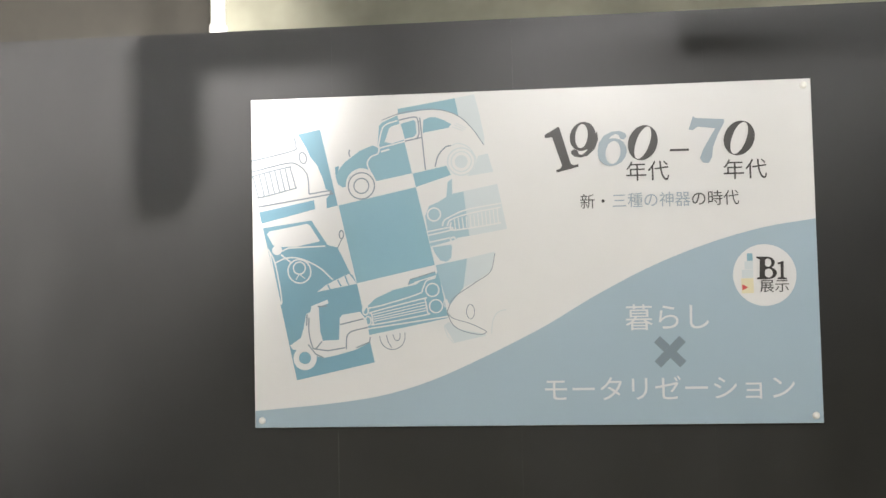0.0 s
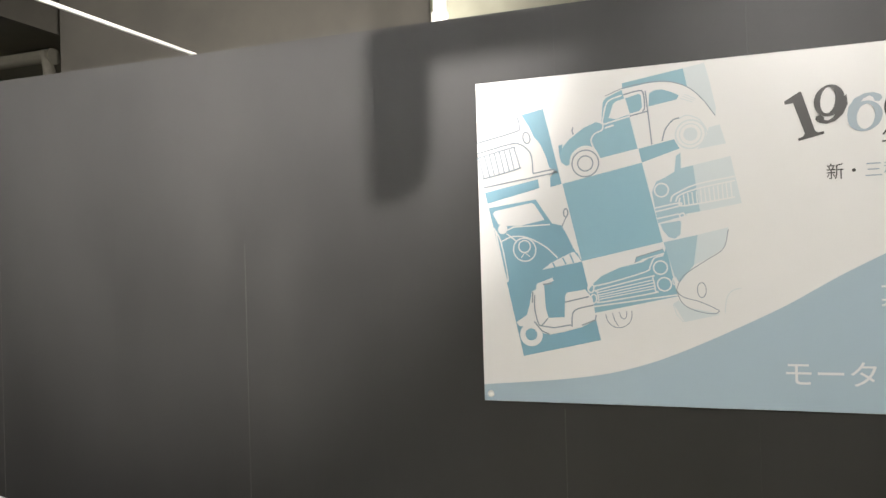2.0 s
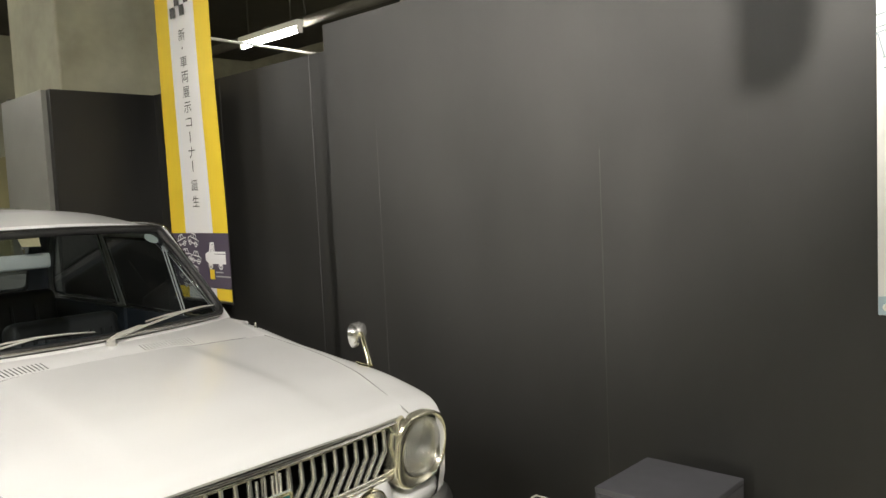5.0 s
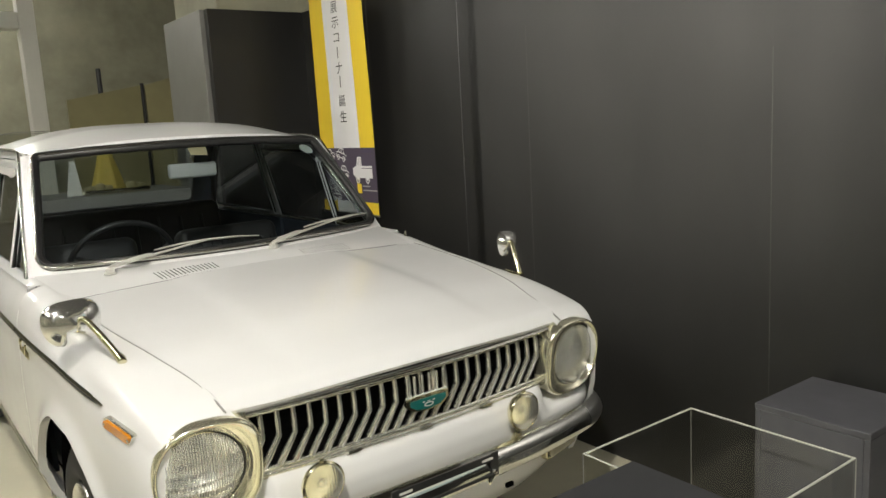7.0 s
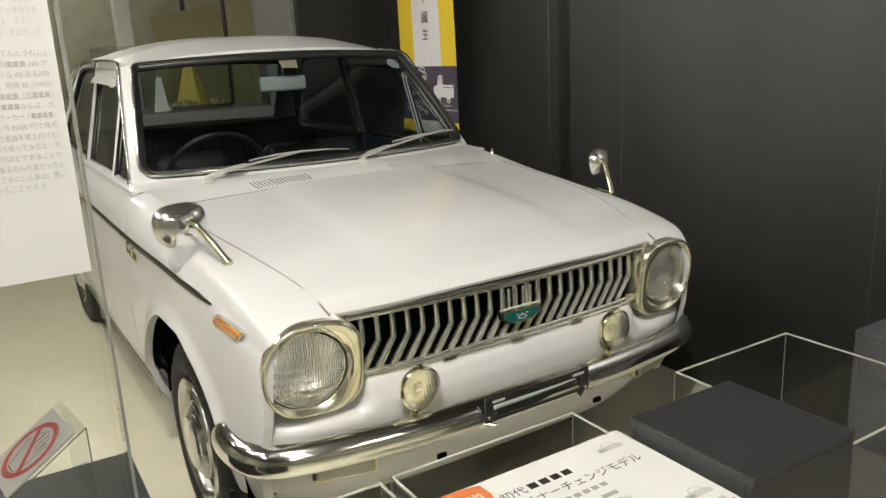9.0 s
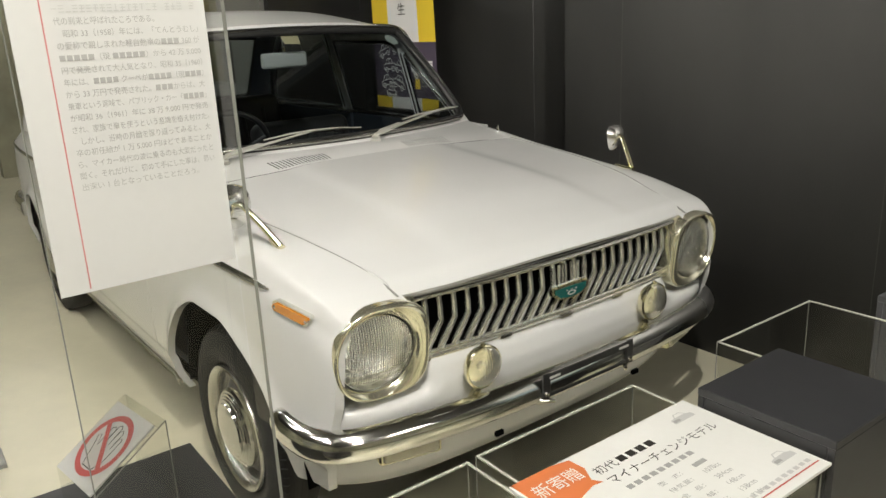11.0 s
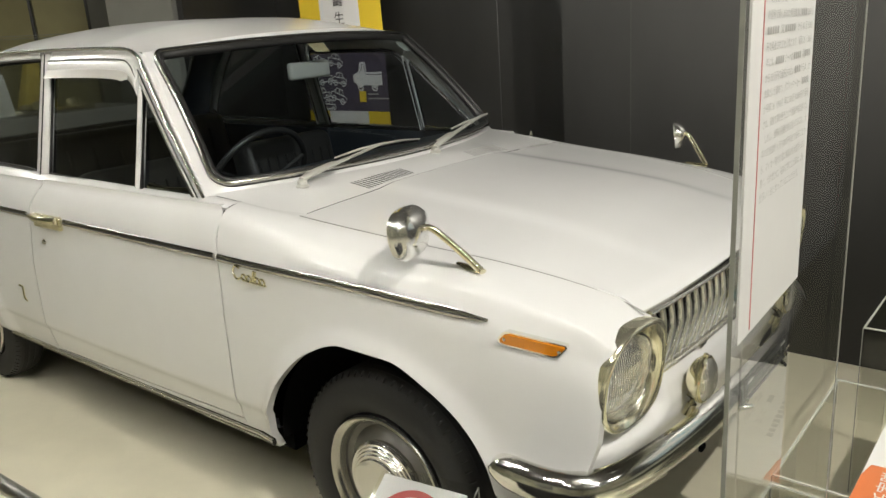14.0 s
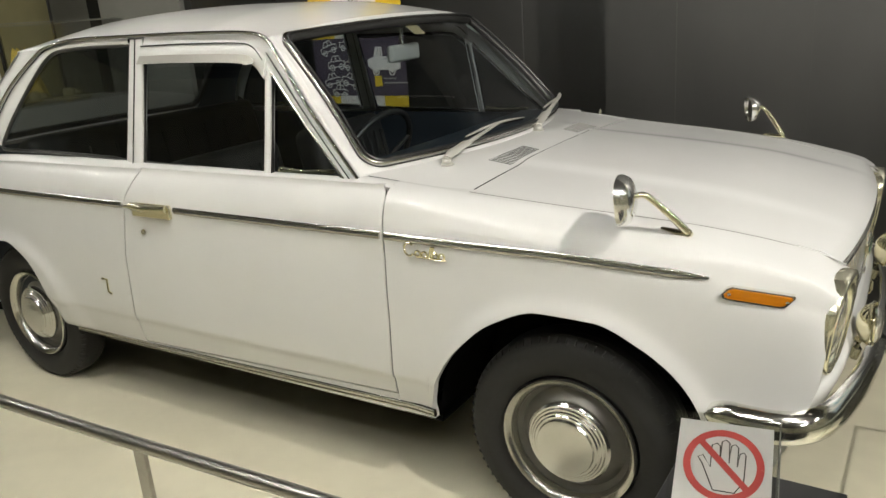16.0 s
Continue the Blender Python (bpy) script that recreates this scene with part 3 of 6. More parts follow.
for t in np.linspace(0, 1, 44):
    row = []
    for s in np.linspace(-1, 1, 45):
        a, b = screen(s * 0.985, 1.0), back(s * 0.985, 1.0)
        p = a + (b - a) * t
        e = np.clip(math.sin(math.pi * t) * 1.6, 0, 1)
        y = s * (0.541 + 0.014 * e)
        zc = 0.066 * math.sin(math.pi * (0.06 + 0.88 * t)) ** 0.75 * (1 - abs(s) ** 3.2)
        row.append((p[0], y, 1.296 + 0.022 * e + (1 - abs(s) ** 2.5) * 0.020 + zc))
    rows.append(row)
roof_pts = np.array(rows)
grid("roof", roof_pts, PAINT, car)
for nm, edge, fn in (("roof_front_edge", roof_pts[0], screen), ("roof_rear_edge", roof_pts[-1], back)):
    low = np.array([fn(q * 0.985, 0.975) for q in np.linspace(-1, 1, 45)])
    grid(nm, [edge + (low - edge) * q + (edge - roof_pts[3 if fn is screen else -4]) * 0.10 * math.sin(math.pi * q) for q in np.linspace(0, 1, 6)], PAINT, car)
grid("headlining", roof_pts[2:-2, 2:-2] - np.array((0, 0, 0.022)), LINING, car, "pale cloth headlining")


def pillar(edge, span, name):
    for s in (-1, 1):
        rows = []
        for v, d in zip(np.linspace(0, 1, 24), span):
            a = edge(1, v) * np.array((1, s, 1))
            b = np.array(d) * np.array((1, s, 1))
            out = np.array((0, s * 1.0, 0.35)) * (0.010 if name == 'a_pillar' else 0.022)
            rows.append([a + (b - a) * q + out * math.sin(math.pi * q) for q in np.linspace(0, 1, 9)])
        if name == "c_pillar":
            rows.insert(0, [p + np.array((0, s * 0.006, -0.05)) for p in rows[0]])
        grid(name, rows, PAINT, car)
        inn = [[p - np.array((0, s * 0.022, 0.01)) for p in r] for r in rows]
        grid(name + "_lining", inn, LINING if name == "a_pillar" else TRIM_DARK, car)


AI = int(np.argmin([abs(p[0] + 0.945) + abs(p[2] - 1.292) for p in drip]))
CI = int(np.argmin([abs(p[0] + 2.06) + abs(p[2] - 1.285) for p in drip]))
pillar(screen, [drip[int(i)] for i in np.linspace(0, AI, 24)], "a_pillar")
pillar(back, [drip[int(i)] for i in np.linspace(119, CI, 24)], "c_pillar")
for s in (-1, 1):
    P = []
    for p in roof_pts[24:, -1]:
        low = drip[min(range(60, CI + 1), key=lambda k: abs(drip[k][0] - p[0]))] if p[0] > drip[CI][0] else drip[CI] + (back(1, 1) - drip[CI]) * min(1.0, (drip[CI][0] - p[0]) / (drip[CI][0] - back(1, 1)[0]))
        P.append([(p + (low - p) * q + np.array((0, 0.004 * math.sin(math.pi * q), 0))) * np.array((1, s, 1)) for q in np.linspace(0, 1, 5)])
    grid("roof_edge", P, PAINT, car)
    tube("drip_rail", [(p[0], s * (p[1] + 0.007), p[2] + 0.004) for p in drip], 0.0052, TRIM_BRIGHT, car, "chrome roof gutter", seg=8)


# side glass and its frames lie on one leaning plane
def glass_y(z):
    return 0.650 - (z - 0.915) * 0.24


def on_side(x, z, out=0.0, s=-1):
    return np.array((x, s * (glass_y(z) + out), z))


def pane(name, outline, parent, s, out=-0.010):
    pts = [on_side(x, z, out, s) for x, z in outline]
    return mesh_object(name, pts, [tuple(range(len(pts)))], GLASS_SIDE, parent)


QUARTER = [tuple(p) for p in curve_points([(-1.572, 0.932), (-2.0, 0.940), (-2.28, 0.940), (-2.322, 0.955), (-2.285, 1.02), (-2.198, 1.119), (-2.10, 1.215), (-2.013, 1.277), (-1.92, 1.292), (-1.80, 1.296), (-1.566, 1.296)], 56)]
DOORG = [(-1.493, 1.253), (-1.484, 0.926), (-0.943, 0.913), (-0.948, 1.186), (-0.968, 1.215), (-1.005, 1.236), (-1.055, 1.243)]
VENT = [(-0.924, 1.186), (-0.914, 0.912), (-0.647, 0.908)]
for s in (-1, 1):
    q = pane("quarter_window", QUARTER, car, s)
    tube("window_seal", [on_side(x, z, -0.004, s) for x, z in QUARTER], 0.007, SEAL, q, "", seg=6, closed=True)
    g = pane("door_window", DOORG, car, s)
    tube("window_seal", [on_side(x, z, -0.004, s) for x, z in DOORG], 0.006, SEAL, g, "", seg=6, closed=True)
    v = pane("vent_window", VENT, car, s)
    tube("window_seal", [on_side(x, z, -0.003, s) for x, z in VENT], 0.0075, SEAL, v, "", seg=6, closed=True)
    tube("vent_frame", [on_side(x, z, 0.003, s) for x, z in ((-0.925, 1.196), (-0.78, 1.046), (-0.636, 0.908))], 0.0045, CHROME_DULL, v, "thin chrome strip", seg=6)
    tube("vent_catch", [on_side(x, z, o, s) for x, z, o in ((-0.90, 0.925, -0.02), (-0.82, 0.922, -0.025), (-0.70, 0.927, -0.03))], [0.011, 0.006, 0.007], BRASS, v, "yellowed chrome catch", seg=8)
    # frame members
    for nm, quad, mt in (("b_pillar", ((-1.562, 1.314), (-1.497, 1.314), (-1.489, 0.918), (-1.568, 0.918)), PAINT), ("window_divider", ((-0.951, 1.215), (-0.928, 1.195), (-0.918, 0.910), (-0.941, 0.910)), PAINT)):
        P = [[on_side(*(np.array(quad[0]) * (1 - a) * (1 - b) + np.array(quad[1]) * a * (1 - b) + np.array(quad[2]) * a * b + np.array(quad[3]) * (1 - a) * b), 0.004 + 0.004 * math.sin(math.pi * a), s) for a in np.linspace(0, 1, 6)] for b in np.linspace(0, 1, 10)]
        grid(nm, P, mt, car, "", 0.018, (0, -s, 0))
    tube("pillar_joint", [on_side(-1.530 + 0.0 * t, 1.312 - 0.392 * t, 0.009, s) for t in np.linspace(0, 1, 6)], 0.0022, SEAL, car, seg=5)
    # door window frame: head rail, then the slope beside the vent window, both up to the gutter
    head = curve_points([(-1.497, 1.272), (-1.30, 1.272), (-1.06, 1.266), (-0.995, 1.252), (-0.950, 1.212)], 30)
    P = []
    for x, z in head:
        lo = on_side(x - 0.004, z - 0.032, 0.004, s)
        k = min(range(AI, 70), key=lambda q: abs(drip[q][0] - x)) if x < -0.955 else AI - 2
        hi = drip[k] * np.array((1, s, 1)) - np.array((0, s * 0.006, 0.002))
        P.append([lo + (hi - lo) * q + np.array((0, s * 0.010 * math.sin(math.pi * min(1, q * 1.3)), 0)) for q in np.linspace(0, 1, 8)])
    grid("door_window_frame", P, PAINT, car, "", 0.012, (0, -s, 0))
    tube("frame_joint", [on_side(x, z + 0.018, 0.0125, s) for x, z in head], 0.0022, SEAL, car, seg=5)
    vis = [p for p in head if p[0] < -0.985]
    grid("rain_visor", [[on_side(x, z - 0.012 - w, 0.016 + 0.5 * w, s) for w in np.linspace(0, 0.024 * min(1, 0.35 + i / 5), 5)] for i, (x, z) in enumerate(reversed(vis))], VISOR, car, "pale dull metal rain visor", 0.003, (0, -s, 0))
    P = []
    for z in np.linspace(0.906, 1.215, 16):
        lo = on_side(float(np.interp(z, [0.906, 1.215], [-0.641, -0.950])), z, 0.003, s)
        k = min(range(0, AI + 1), key=lambda q: abs(drip[q][2] - (0.900 + (z - 0.906) * 1.24)))
        hi = drip[k] * np.array((1, s, 1)) - np.array((0.004, s * 0.004, 0.004))
        P.append([lo + (hi - lo) * q + np.array((0, s * 0.006 * math.sin(math.pi * q), 0)) for q in np.linspace(0, 1, 6)])
    grid("door_front_frame", P, PAINT, car, "", 0.012, (0, -s, 0))
    tube("frame_joint", [np.array(r[3]) + np.array((0, s * 0.0035, 0.001)) for r in P], 0.002, SEAL, car, seg=5)
    # white band between the quarter window, the waist and the gutter
    P = []
    ring = [p for p in QUARTER if p[0] < -1.565 and p[1] > 0.95]
    for x, z in ring:
        lo = on_side(x, z, -0.002, s)
        k = min(range(60, 120), key=lambda q: (drip[q][0] - x) ** 2 + (drip[q][2] - z) ** 2)
        hi = drip[k] * np.array((1, s, 1)) - np.array((0, s * 0.004, 0.002))
        P.append([lo + (hi - lo) * q + np.array((0, s * 0.006 * math.sin(math.pi * q), 0)) for q in np.linspace(0, 1, 5)])
    grid("quarter_frame", P, PAINT, car)
    # waist strip under the glass
    P = [[(x, s * (float(flank(np.array(x), np.array(0.913), None)) * (1 - w) + (glass_y(0.92) - 0.012) * w), min(0.9135, float(crown_z(x)) + 0.011) + (0.007 + 0.014 * max(0.0, min(1.0, (-0.9 - x) / 0.9))) * math.sin(math.pi * w * 0.6)) for w in np.linspace(0, 1, 5)] for x in np.linspace(-2.66, -0.60, 44)]
    grid("waist_moulding", P, PAINT, car)
    # wing top behind the bonnet to the pillar foot is covered by the scuttle end

# windscreen glass with rubber and bright strip
W = [[screen(u, v) for u in np.linspace(-0.985, 0.985, 33)] for v in np.linspace(0.01, 0.99, 17)]
ws = grid("windscreen", W, GLASS, car)


def loop(fn, inset, r=0.07, n=24):
    """Rounded outline of a curved window."""
    corners = [(1 - inset, inset), (1 - inset, 1 - inset), (-(1 - inset), 1 - inset), (-(1 - inset), inset)]
    pts = []
    for i, (cx, cy) in enumerate(corners):
        rr = r * (1.0 if i in (0, 3) else 0.55)
        ox, oy = cx - math.copysign(rr, cx), cy + (1.5 * rr if cy < 0.5 else -1.5 * rr)
        for k in range(9):
            a = radians(-90 + 90 * i + k * 90 / 8)
            pts.append((ox + rr * math.cos(a), oy + 1.5 * rr * math.sin(a)))
    out = []
    for i, (a, b) in enumerate(zip(pts, pts[1:] + pts[:1])):
        m = n if i % 9 == 8 else 1
        out += [fn(a[0] + (b[0] - a[0]) * k / m, a[1] + (b[1] - a[1]) * k / m) for k in range(m)]
    return out


def surround(name, fn, lift):
    """White body rim between the rounded seal and the squarer opening."""
    inner, outer = loop(fn, 0.012), loop(fn, -0.022, 0.012)
    grid(name, [[a + (b - a) * q + np.array((lift, 0, 0.004)) * (1 - q) for q in np.linspace(0, 1, 4)] for a, b in zip(inner, outer)], PAINT, car, closed_u=True)


surround("windscreen_surround", screen, 0.003)
surround("rear_window_surround", back, -0.003)
tube("windscreen_seal", [p + np.array((0.004, 0, 0.004)) for p in loop(screen, 0.030)], 0.014, SEAL, ws, "black rubber seal", seg=8, closed=True)
tube("windscreen_trim", [p + np.array((0.011, 0, 0.011)) for p in loop(screen, 0.016)], 0.0075, TRIM_BRIGHT, ws, "chrome strip", seg=8, closed=True)
tube("windscreen_trim_groove", [p + np.array((0.017, 0, 0.017)) for p in loop(screen, 0.022)], 0.0035, SEAL, ws, seg=6, closed=True)
rw = grid("rear_window", [[back(u, v) for u in np.linspace(-0.985, 0.985, 25)] for v in np.linspace(0, 1, 9)], GLASS, car)
tube("rear_window_seal", [p + np.array((-0.004, 0, 0.004)) for p in loop(back, 0.03)], 0.014, SEAL, rw, seg=8, closed=True)

# boot, tail and underside
rows = [[(x, s * (float(half_width(x)) - 0.045) if x < -2.62 else s * 0.66, float(crown_z(x)) - 0.006 + 0.03 * (1 - s * s) * (1 if x > -3.0 else 0.6)) for s in np.linspace(-1, 1, 25)] for x in np.linspace(-3.12, -2.58, 14)]
grid("boot_lid", rows, PAINT, car, "", 0.01, (0, 0, -1))
rows = [[(-3.12 - 0.02 * math.sin(math.pi * v), s * 0.62, 0.28 + 0.52 * v) for s in np.linspace(-1, 1, 13)] for v in np.linspace(0, 1, 9)]
grid("tail_panel", rows, PAINT, car)
rb = curve_points([(-2.66, -0.715, 0.47), (-2.95, -0.70, 0.468), (-3.12, -0.63, 0.466), (-3.17, -0.40, 0.465), (-3.18, 0, 0.465), (-3.17, 0.40, 0.465), (-3.12, 0.63, 0.466), (-2.95, 0.70, 0.468), (-2.66, 0.715, 0.47)], 60)
tube("rear_bumper", rb, 0.034, CHROME, car, "chrome rear bumper", seg=10, flat=(0.55, 1.15))
# black sheets for the deep shade under the car and in the wheel wells
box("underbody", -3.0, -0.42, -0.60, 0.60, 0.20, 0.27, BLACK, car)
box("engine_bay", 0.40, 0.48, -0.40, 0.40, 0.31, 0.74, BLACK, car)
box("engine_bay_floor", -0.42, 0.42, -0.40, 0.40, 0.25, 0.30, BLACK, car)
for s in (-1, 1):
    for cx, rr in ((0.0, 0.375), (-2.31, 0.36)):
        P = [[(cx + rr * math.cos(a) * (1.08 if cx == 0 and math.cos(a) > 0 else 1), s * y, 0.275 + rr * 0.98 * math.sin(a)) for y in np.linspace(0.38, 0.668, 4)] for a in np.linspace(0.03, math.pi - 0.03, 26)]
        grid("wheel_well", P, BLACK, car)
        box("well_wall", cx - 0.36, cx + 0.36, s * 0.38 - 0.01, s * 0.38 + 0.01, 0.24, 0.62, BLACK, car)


# front apron between grille and bumper, and the valance below
def nose(y, z):
    """How far forward the nose stands."""
    a = abs(y) / 0.66
    base = 0.588 - 0.030 * a ** 2 - 0.028 * a ** 8
    return base + float(np.interp(z, [0.24, 0.30, 0.40, 0.45, 0.49, 0.53, 0.57, 0.60, 0.75], [-0.10, -0.062, -0.03, -0.012, 0.004, 0.006, -0.006, -0.03, -0.03]))


rows = [[(nose(y, z) - 0.022 * (abs(y) / 0.655) ** 14 - 0.075 * np.clip((abs(y) - 0.415) / 0.03, 0, 1) * np.clip((z - 0.515) / 0.02, 0, 1), y, z) for y in np.linspace(-0.650, 0.650, 71)] for z in np.linspace(0.40, 0.602, 20)]
grid("front_apron", rows, PAINT, car)
rows = []
for v in np.linspace(0, 1, 14):
    z = 0.41 - 0.165 * v
    w = 0.64 - 0.05 * v ** 2
    rows.append([(nose(y, z) - 0.075 * (abs(y) / w) ** 6 - 0.02 * v ** 3, y, z) for y in np.linspace(-w, w, 51)])
grid("front_valance", rows, PAINT, car, "", 0.02, (-1, 0, 0))

# grille: bent bright bars before a black box that stands for the shaded recess
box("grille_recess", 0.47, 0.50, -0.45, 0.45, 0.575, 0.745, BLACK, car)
grille = new("grille")
grille.parent = car
grille["label"] = "chrome grille of bent vertical bars over a dark recess"
GX = lambda y: 0.566 - 0.026 * (abs(y) / 0.46) ** 2
for y in np.linspace(-0.412, 0.412, 23):
    zt = 0.7285
    pts = [(GX(y), y, zt), (GX(y) + 0.004, y, 0.70), (GX(y) + 0.005, y, 0.672), (GX(y) + 0.002, y - 0.022, 0.635), (GX(y) - 0.002, y - 0.040, 0.604)]
    tube("grille_bar", pts, [0.0078, 0.0078, 0.0080, 0.0094, 0.0098], GRILLE_M, grille, seg=8, flat=(0.85, 0.95), up=(1, 0, 0))
    # grey strip stands for the shade in the hollow of each bar
    tube("grille_bar_groove", [(p[0] + 0.0074, p[1], p[2]) for p in pts], 0.0026, CHROME_DIM, grille, seg=5, up=(1, 0, 0))
for nm, z, r, dx in (("grille_top_rail", 0.731, 0.0055, 0.0), ("grille_bottom_rail", 0.6015, 0.0055, 0.004), ("grille_lower_strip", 0.589, 0.0065, 0.006)):
    tube(nm, [(GX(y) + dx, y, z) for y in np.linspace(-0.452, 0.452, 24)], r, GRILLE_M, grille, seg=8)
tube("bonnet_lip_trim", [(GX(y) + 0.016, y, 0.7425) for y in np.linspace(-0.45, 0.45, 24)], 0.007, CHROME_DULL, car, "chrome strip under the bonnet edge", seg=8, flat=(1.2, 0.8))
tube("bonnet_gap", [(GX(y) + 0.006, y, 0.7545) for y in np.linspace(-0.445, 0.445, 24)], 0.006, SEAL, car, seg=6)
for y in (-0.43, -0.2, 0.0, 0.2, 0.43):
    box("grille_clip", GX(y) + 0.006, GX(y) + 0.016, y - 0.02, y + 0.02, 0.583, 0.594, CHROME_DULL, grille, bevel=0.002)
em = new("emblem")
em.parent = car
em["label"] = "green enamel badge with a gilt rim"
shield = [(-0.055, 0.026), (0.055, 0.026), (0.055, 0.004), (0.036, -0.015), (0.0, -0.021), (-0.036, -0.015), (-0.055, 0.004)]
R = pose(0.579, 0.006, 0.651, 0, 0, 90) @ Matrix.Diagonal((1.16, 1, 0.78, 1))
prism("rim", shield, -0.010, BRASS, em, "gilt rim", m=R)
prism("enamel", [(x * 0.84, z * 0.78 + 0.001) for x, z in shield], -0.012, GREEN, em, "green enamel field", m=R)
o = lines("mark", [ring2(0, 0.0, 0.011, 18, 0.6)] + [[(x - 0.003, 0.012), (x + 0.003, 0.012)] for x in (-0.013, 0, 0.013)], 0.003, WHITE, em)
o.matrix_basis = pose(0.5918, 0.006, 0.651, 0, 0, 90) @ Matrix.Diagonal((1.16, 1, 0.7, 1))
for k in range(6):
    box("crown_bar", 0.574, 0.582, -0.049 + k * 0.022, -0.043 + k * 0.022, 0.674, 0.724, GRILLE_M, em, bevel=0.001)
tube("crown_band", [(0.583, y, 0.6755) for y in (-0.056, 0.0, 0.068)], 0.0035, GRILLE_M, em, seg=6)


def headlamp(s):
    """Round lamp in a wide rounded-square bright bezel."""
    lamp = new("headlamp")
    lamp.parent = car
    lamp["label"] = "round glass headlamp in a wide chrome bezel"
    lamp.matrix_basis = pose(0.566, s * 0.540, 0.645, 0, 6, s * 5)
    cx = s * 0.014
    rings = []
    for rad, fwd, mix, off in ((0.120, -0.045, 1, 0), (0.122, -0.004, 1, 0), (0.121, 0.006, 1, 0), (0.115, 0.010, 0.95, 0.1), (0.106, 0.008, 0.5, 0.5), (0.0965, 0.001, 0.0, 1), (0.094, -0.006, 0.0, 1), (0.0905, -0.012, 0.0, 1), (0.090, -0.040, 0.0, 1)):
        ring = []
        for k in range(64):
            a = 2 * math.pi * k / 64
            c, q = math.cos(a), math.sin(a)
            e = 2 + 1.3 * mix * (0.3 if c * s > 0 else 1)
            sq = (abs(c) ** e + abs(q) ** e) ** (-1 / e)
            ring.append((fwd, cx * off + rad * c * sq * (0.935 if mix else 1), rad * q * sq * (0.90 if mix > 0.6 else 0.96)))
        rings.append(ring)
    P = np.array(rings).transpose(1, 0, 2)
    grid("bezel", P, BEZEL, lamp, "chrome bezel", closed_u=True)
    lens = lathe("lens", [(0.0885 * math.sin(t), 0.024 * math.cos(t) - 0.012) for t in np.linspace(0.001, math.pi / 2, 14)] + [(0.088, -0.017), (0.0005, -0.004)], LENS, lamp, "fluted glass lens", m=pose(0, cx, 0), axis="x", seg=48)
    lens.visible_shadow = False
    # dark ring added for the shade in the gap between lens and bezel
    lathe("lens_gap_shade", [(0.0935, -0.010), (0.0915, -0.004), (0.0885, -0.009), (0.0885, -0.020)], SEAL, lamp, "dark ring standing for the shaded gap round the lens", m=pose(0, cx, 0), axis="x", seg=48)
    lathe("retaining_ring", [(0.0900, -0.006), (0.0885, -0.0025), (0.0868, -0.006), (0.0868, -0.011)], CHROME, lamp, "thin chrome ring", m=pose(0, cx, 0), axis="x", seg=48)
    lathe("reflector", [(0.09 * math.sin(t), -0.022 - 0.06 * math.cos(t)) for t in np.linspace(0.05, math.pi / 2, 16)], REFLECTOR, lamp, "bright reflector", m=pose(0, cx, 0), axis="x", seg=40)
    lathe("bulb_shield", [(0.0005, -0.038), (0.012, -0.040), (0.015, -0.050), (0.012, -0.08)], CHROME_DULL, lamp, m=pose(0, cx, 0), axis="x", seg=16)


def foglamp(s):
    lamp = new("fog_lamp")
    lamp.parent = car
    lamp["label"] = "small round fog lamp with a yellowed glass"
    lamp.matrix_basis = pose(0.620, s * 0.302 - 0.010, 0.560) @ Matrix.Scale(1.18, 4)
    lathe("shell", [(0.001, -0.028), (0.020, -0.026), (0.035, -0.016), (0.0425, -0.005), (0.0445, 0.0), (0.0445, 0.005), (0.041, 0.008)], BRASS, lamp, "yellowed shell", axis="x", seg=36)
    lens = lathe("lens", [(0.041 * math.sin(t), 0.017 * math.cos(t) + 0.004) for t in np.linspace(0.001, math.pi / 2, 10)] + [(0.0408, 0.0015), (0.0005, 0.012)], FOGLENS, lamp, "yellowed glass", axis="x", seg=36)
    lathe("reflector", [(0.0405 * math.sin(t), 0.000 - 0.022 * math.cos(t)) for t in np.linspace(0.05, math.pi / 2, 10)], REFLECTOR_Y, lamp, axis="x", seg=30)
    lathe("bulb", [(0.012 * math.sin(t), -0.004 - 0.009 * math.cos(t)) for t in np.linspace(0.01, math.pi - 0.01, 9)], CHROME, lamp, axis="x", seg=16)
    tube("bracket", [(-0.02, 0, -0.035), (-0.02, 0, -0.055), (-0.03, 0, -0.075)], [0.012, 0.009, 0.013], BRASS, lamp, seg=8)
    tube("top_clip", [(0.002, 0, 0.043), (0.004, 0, 0.049)], 0.005, BRASS, lamp, seg=6)
    lens.visible_shadow = False


for s in (-1, 1):
    headlamp(s)
    foglamp(s)

# front bumper: a wrapped blade with a rolled section
BUMP = [(0.335, -0.700, 0.462), (0.42, -0.706, 0.458), (0.50, -0.690, 0.454), (0.555, -0.635, 0.452), (0.590, -0.52, 0.452), (0.622, -0.30, 0.454), (0.634, 0, 0.455)]
BUMP = BUMP + [(x, -y, z) for x, y, z in reversed(BUMP[:-1])]
line = curve_points(BUMP, 120)
sect = [(-0.010, 0.037), (0.002, 0.033), (0.013, 0.023), (0.021, 0.009), (0.0245, -0.004), (0.022, -0.018), (0.014, -0.031), (0.0, -0.037), (-0.012, -0.030), (-0.014, 0.030)]
P = []
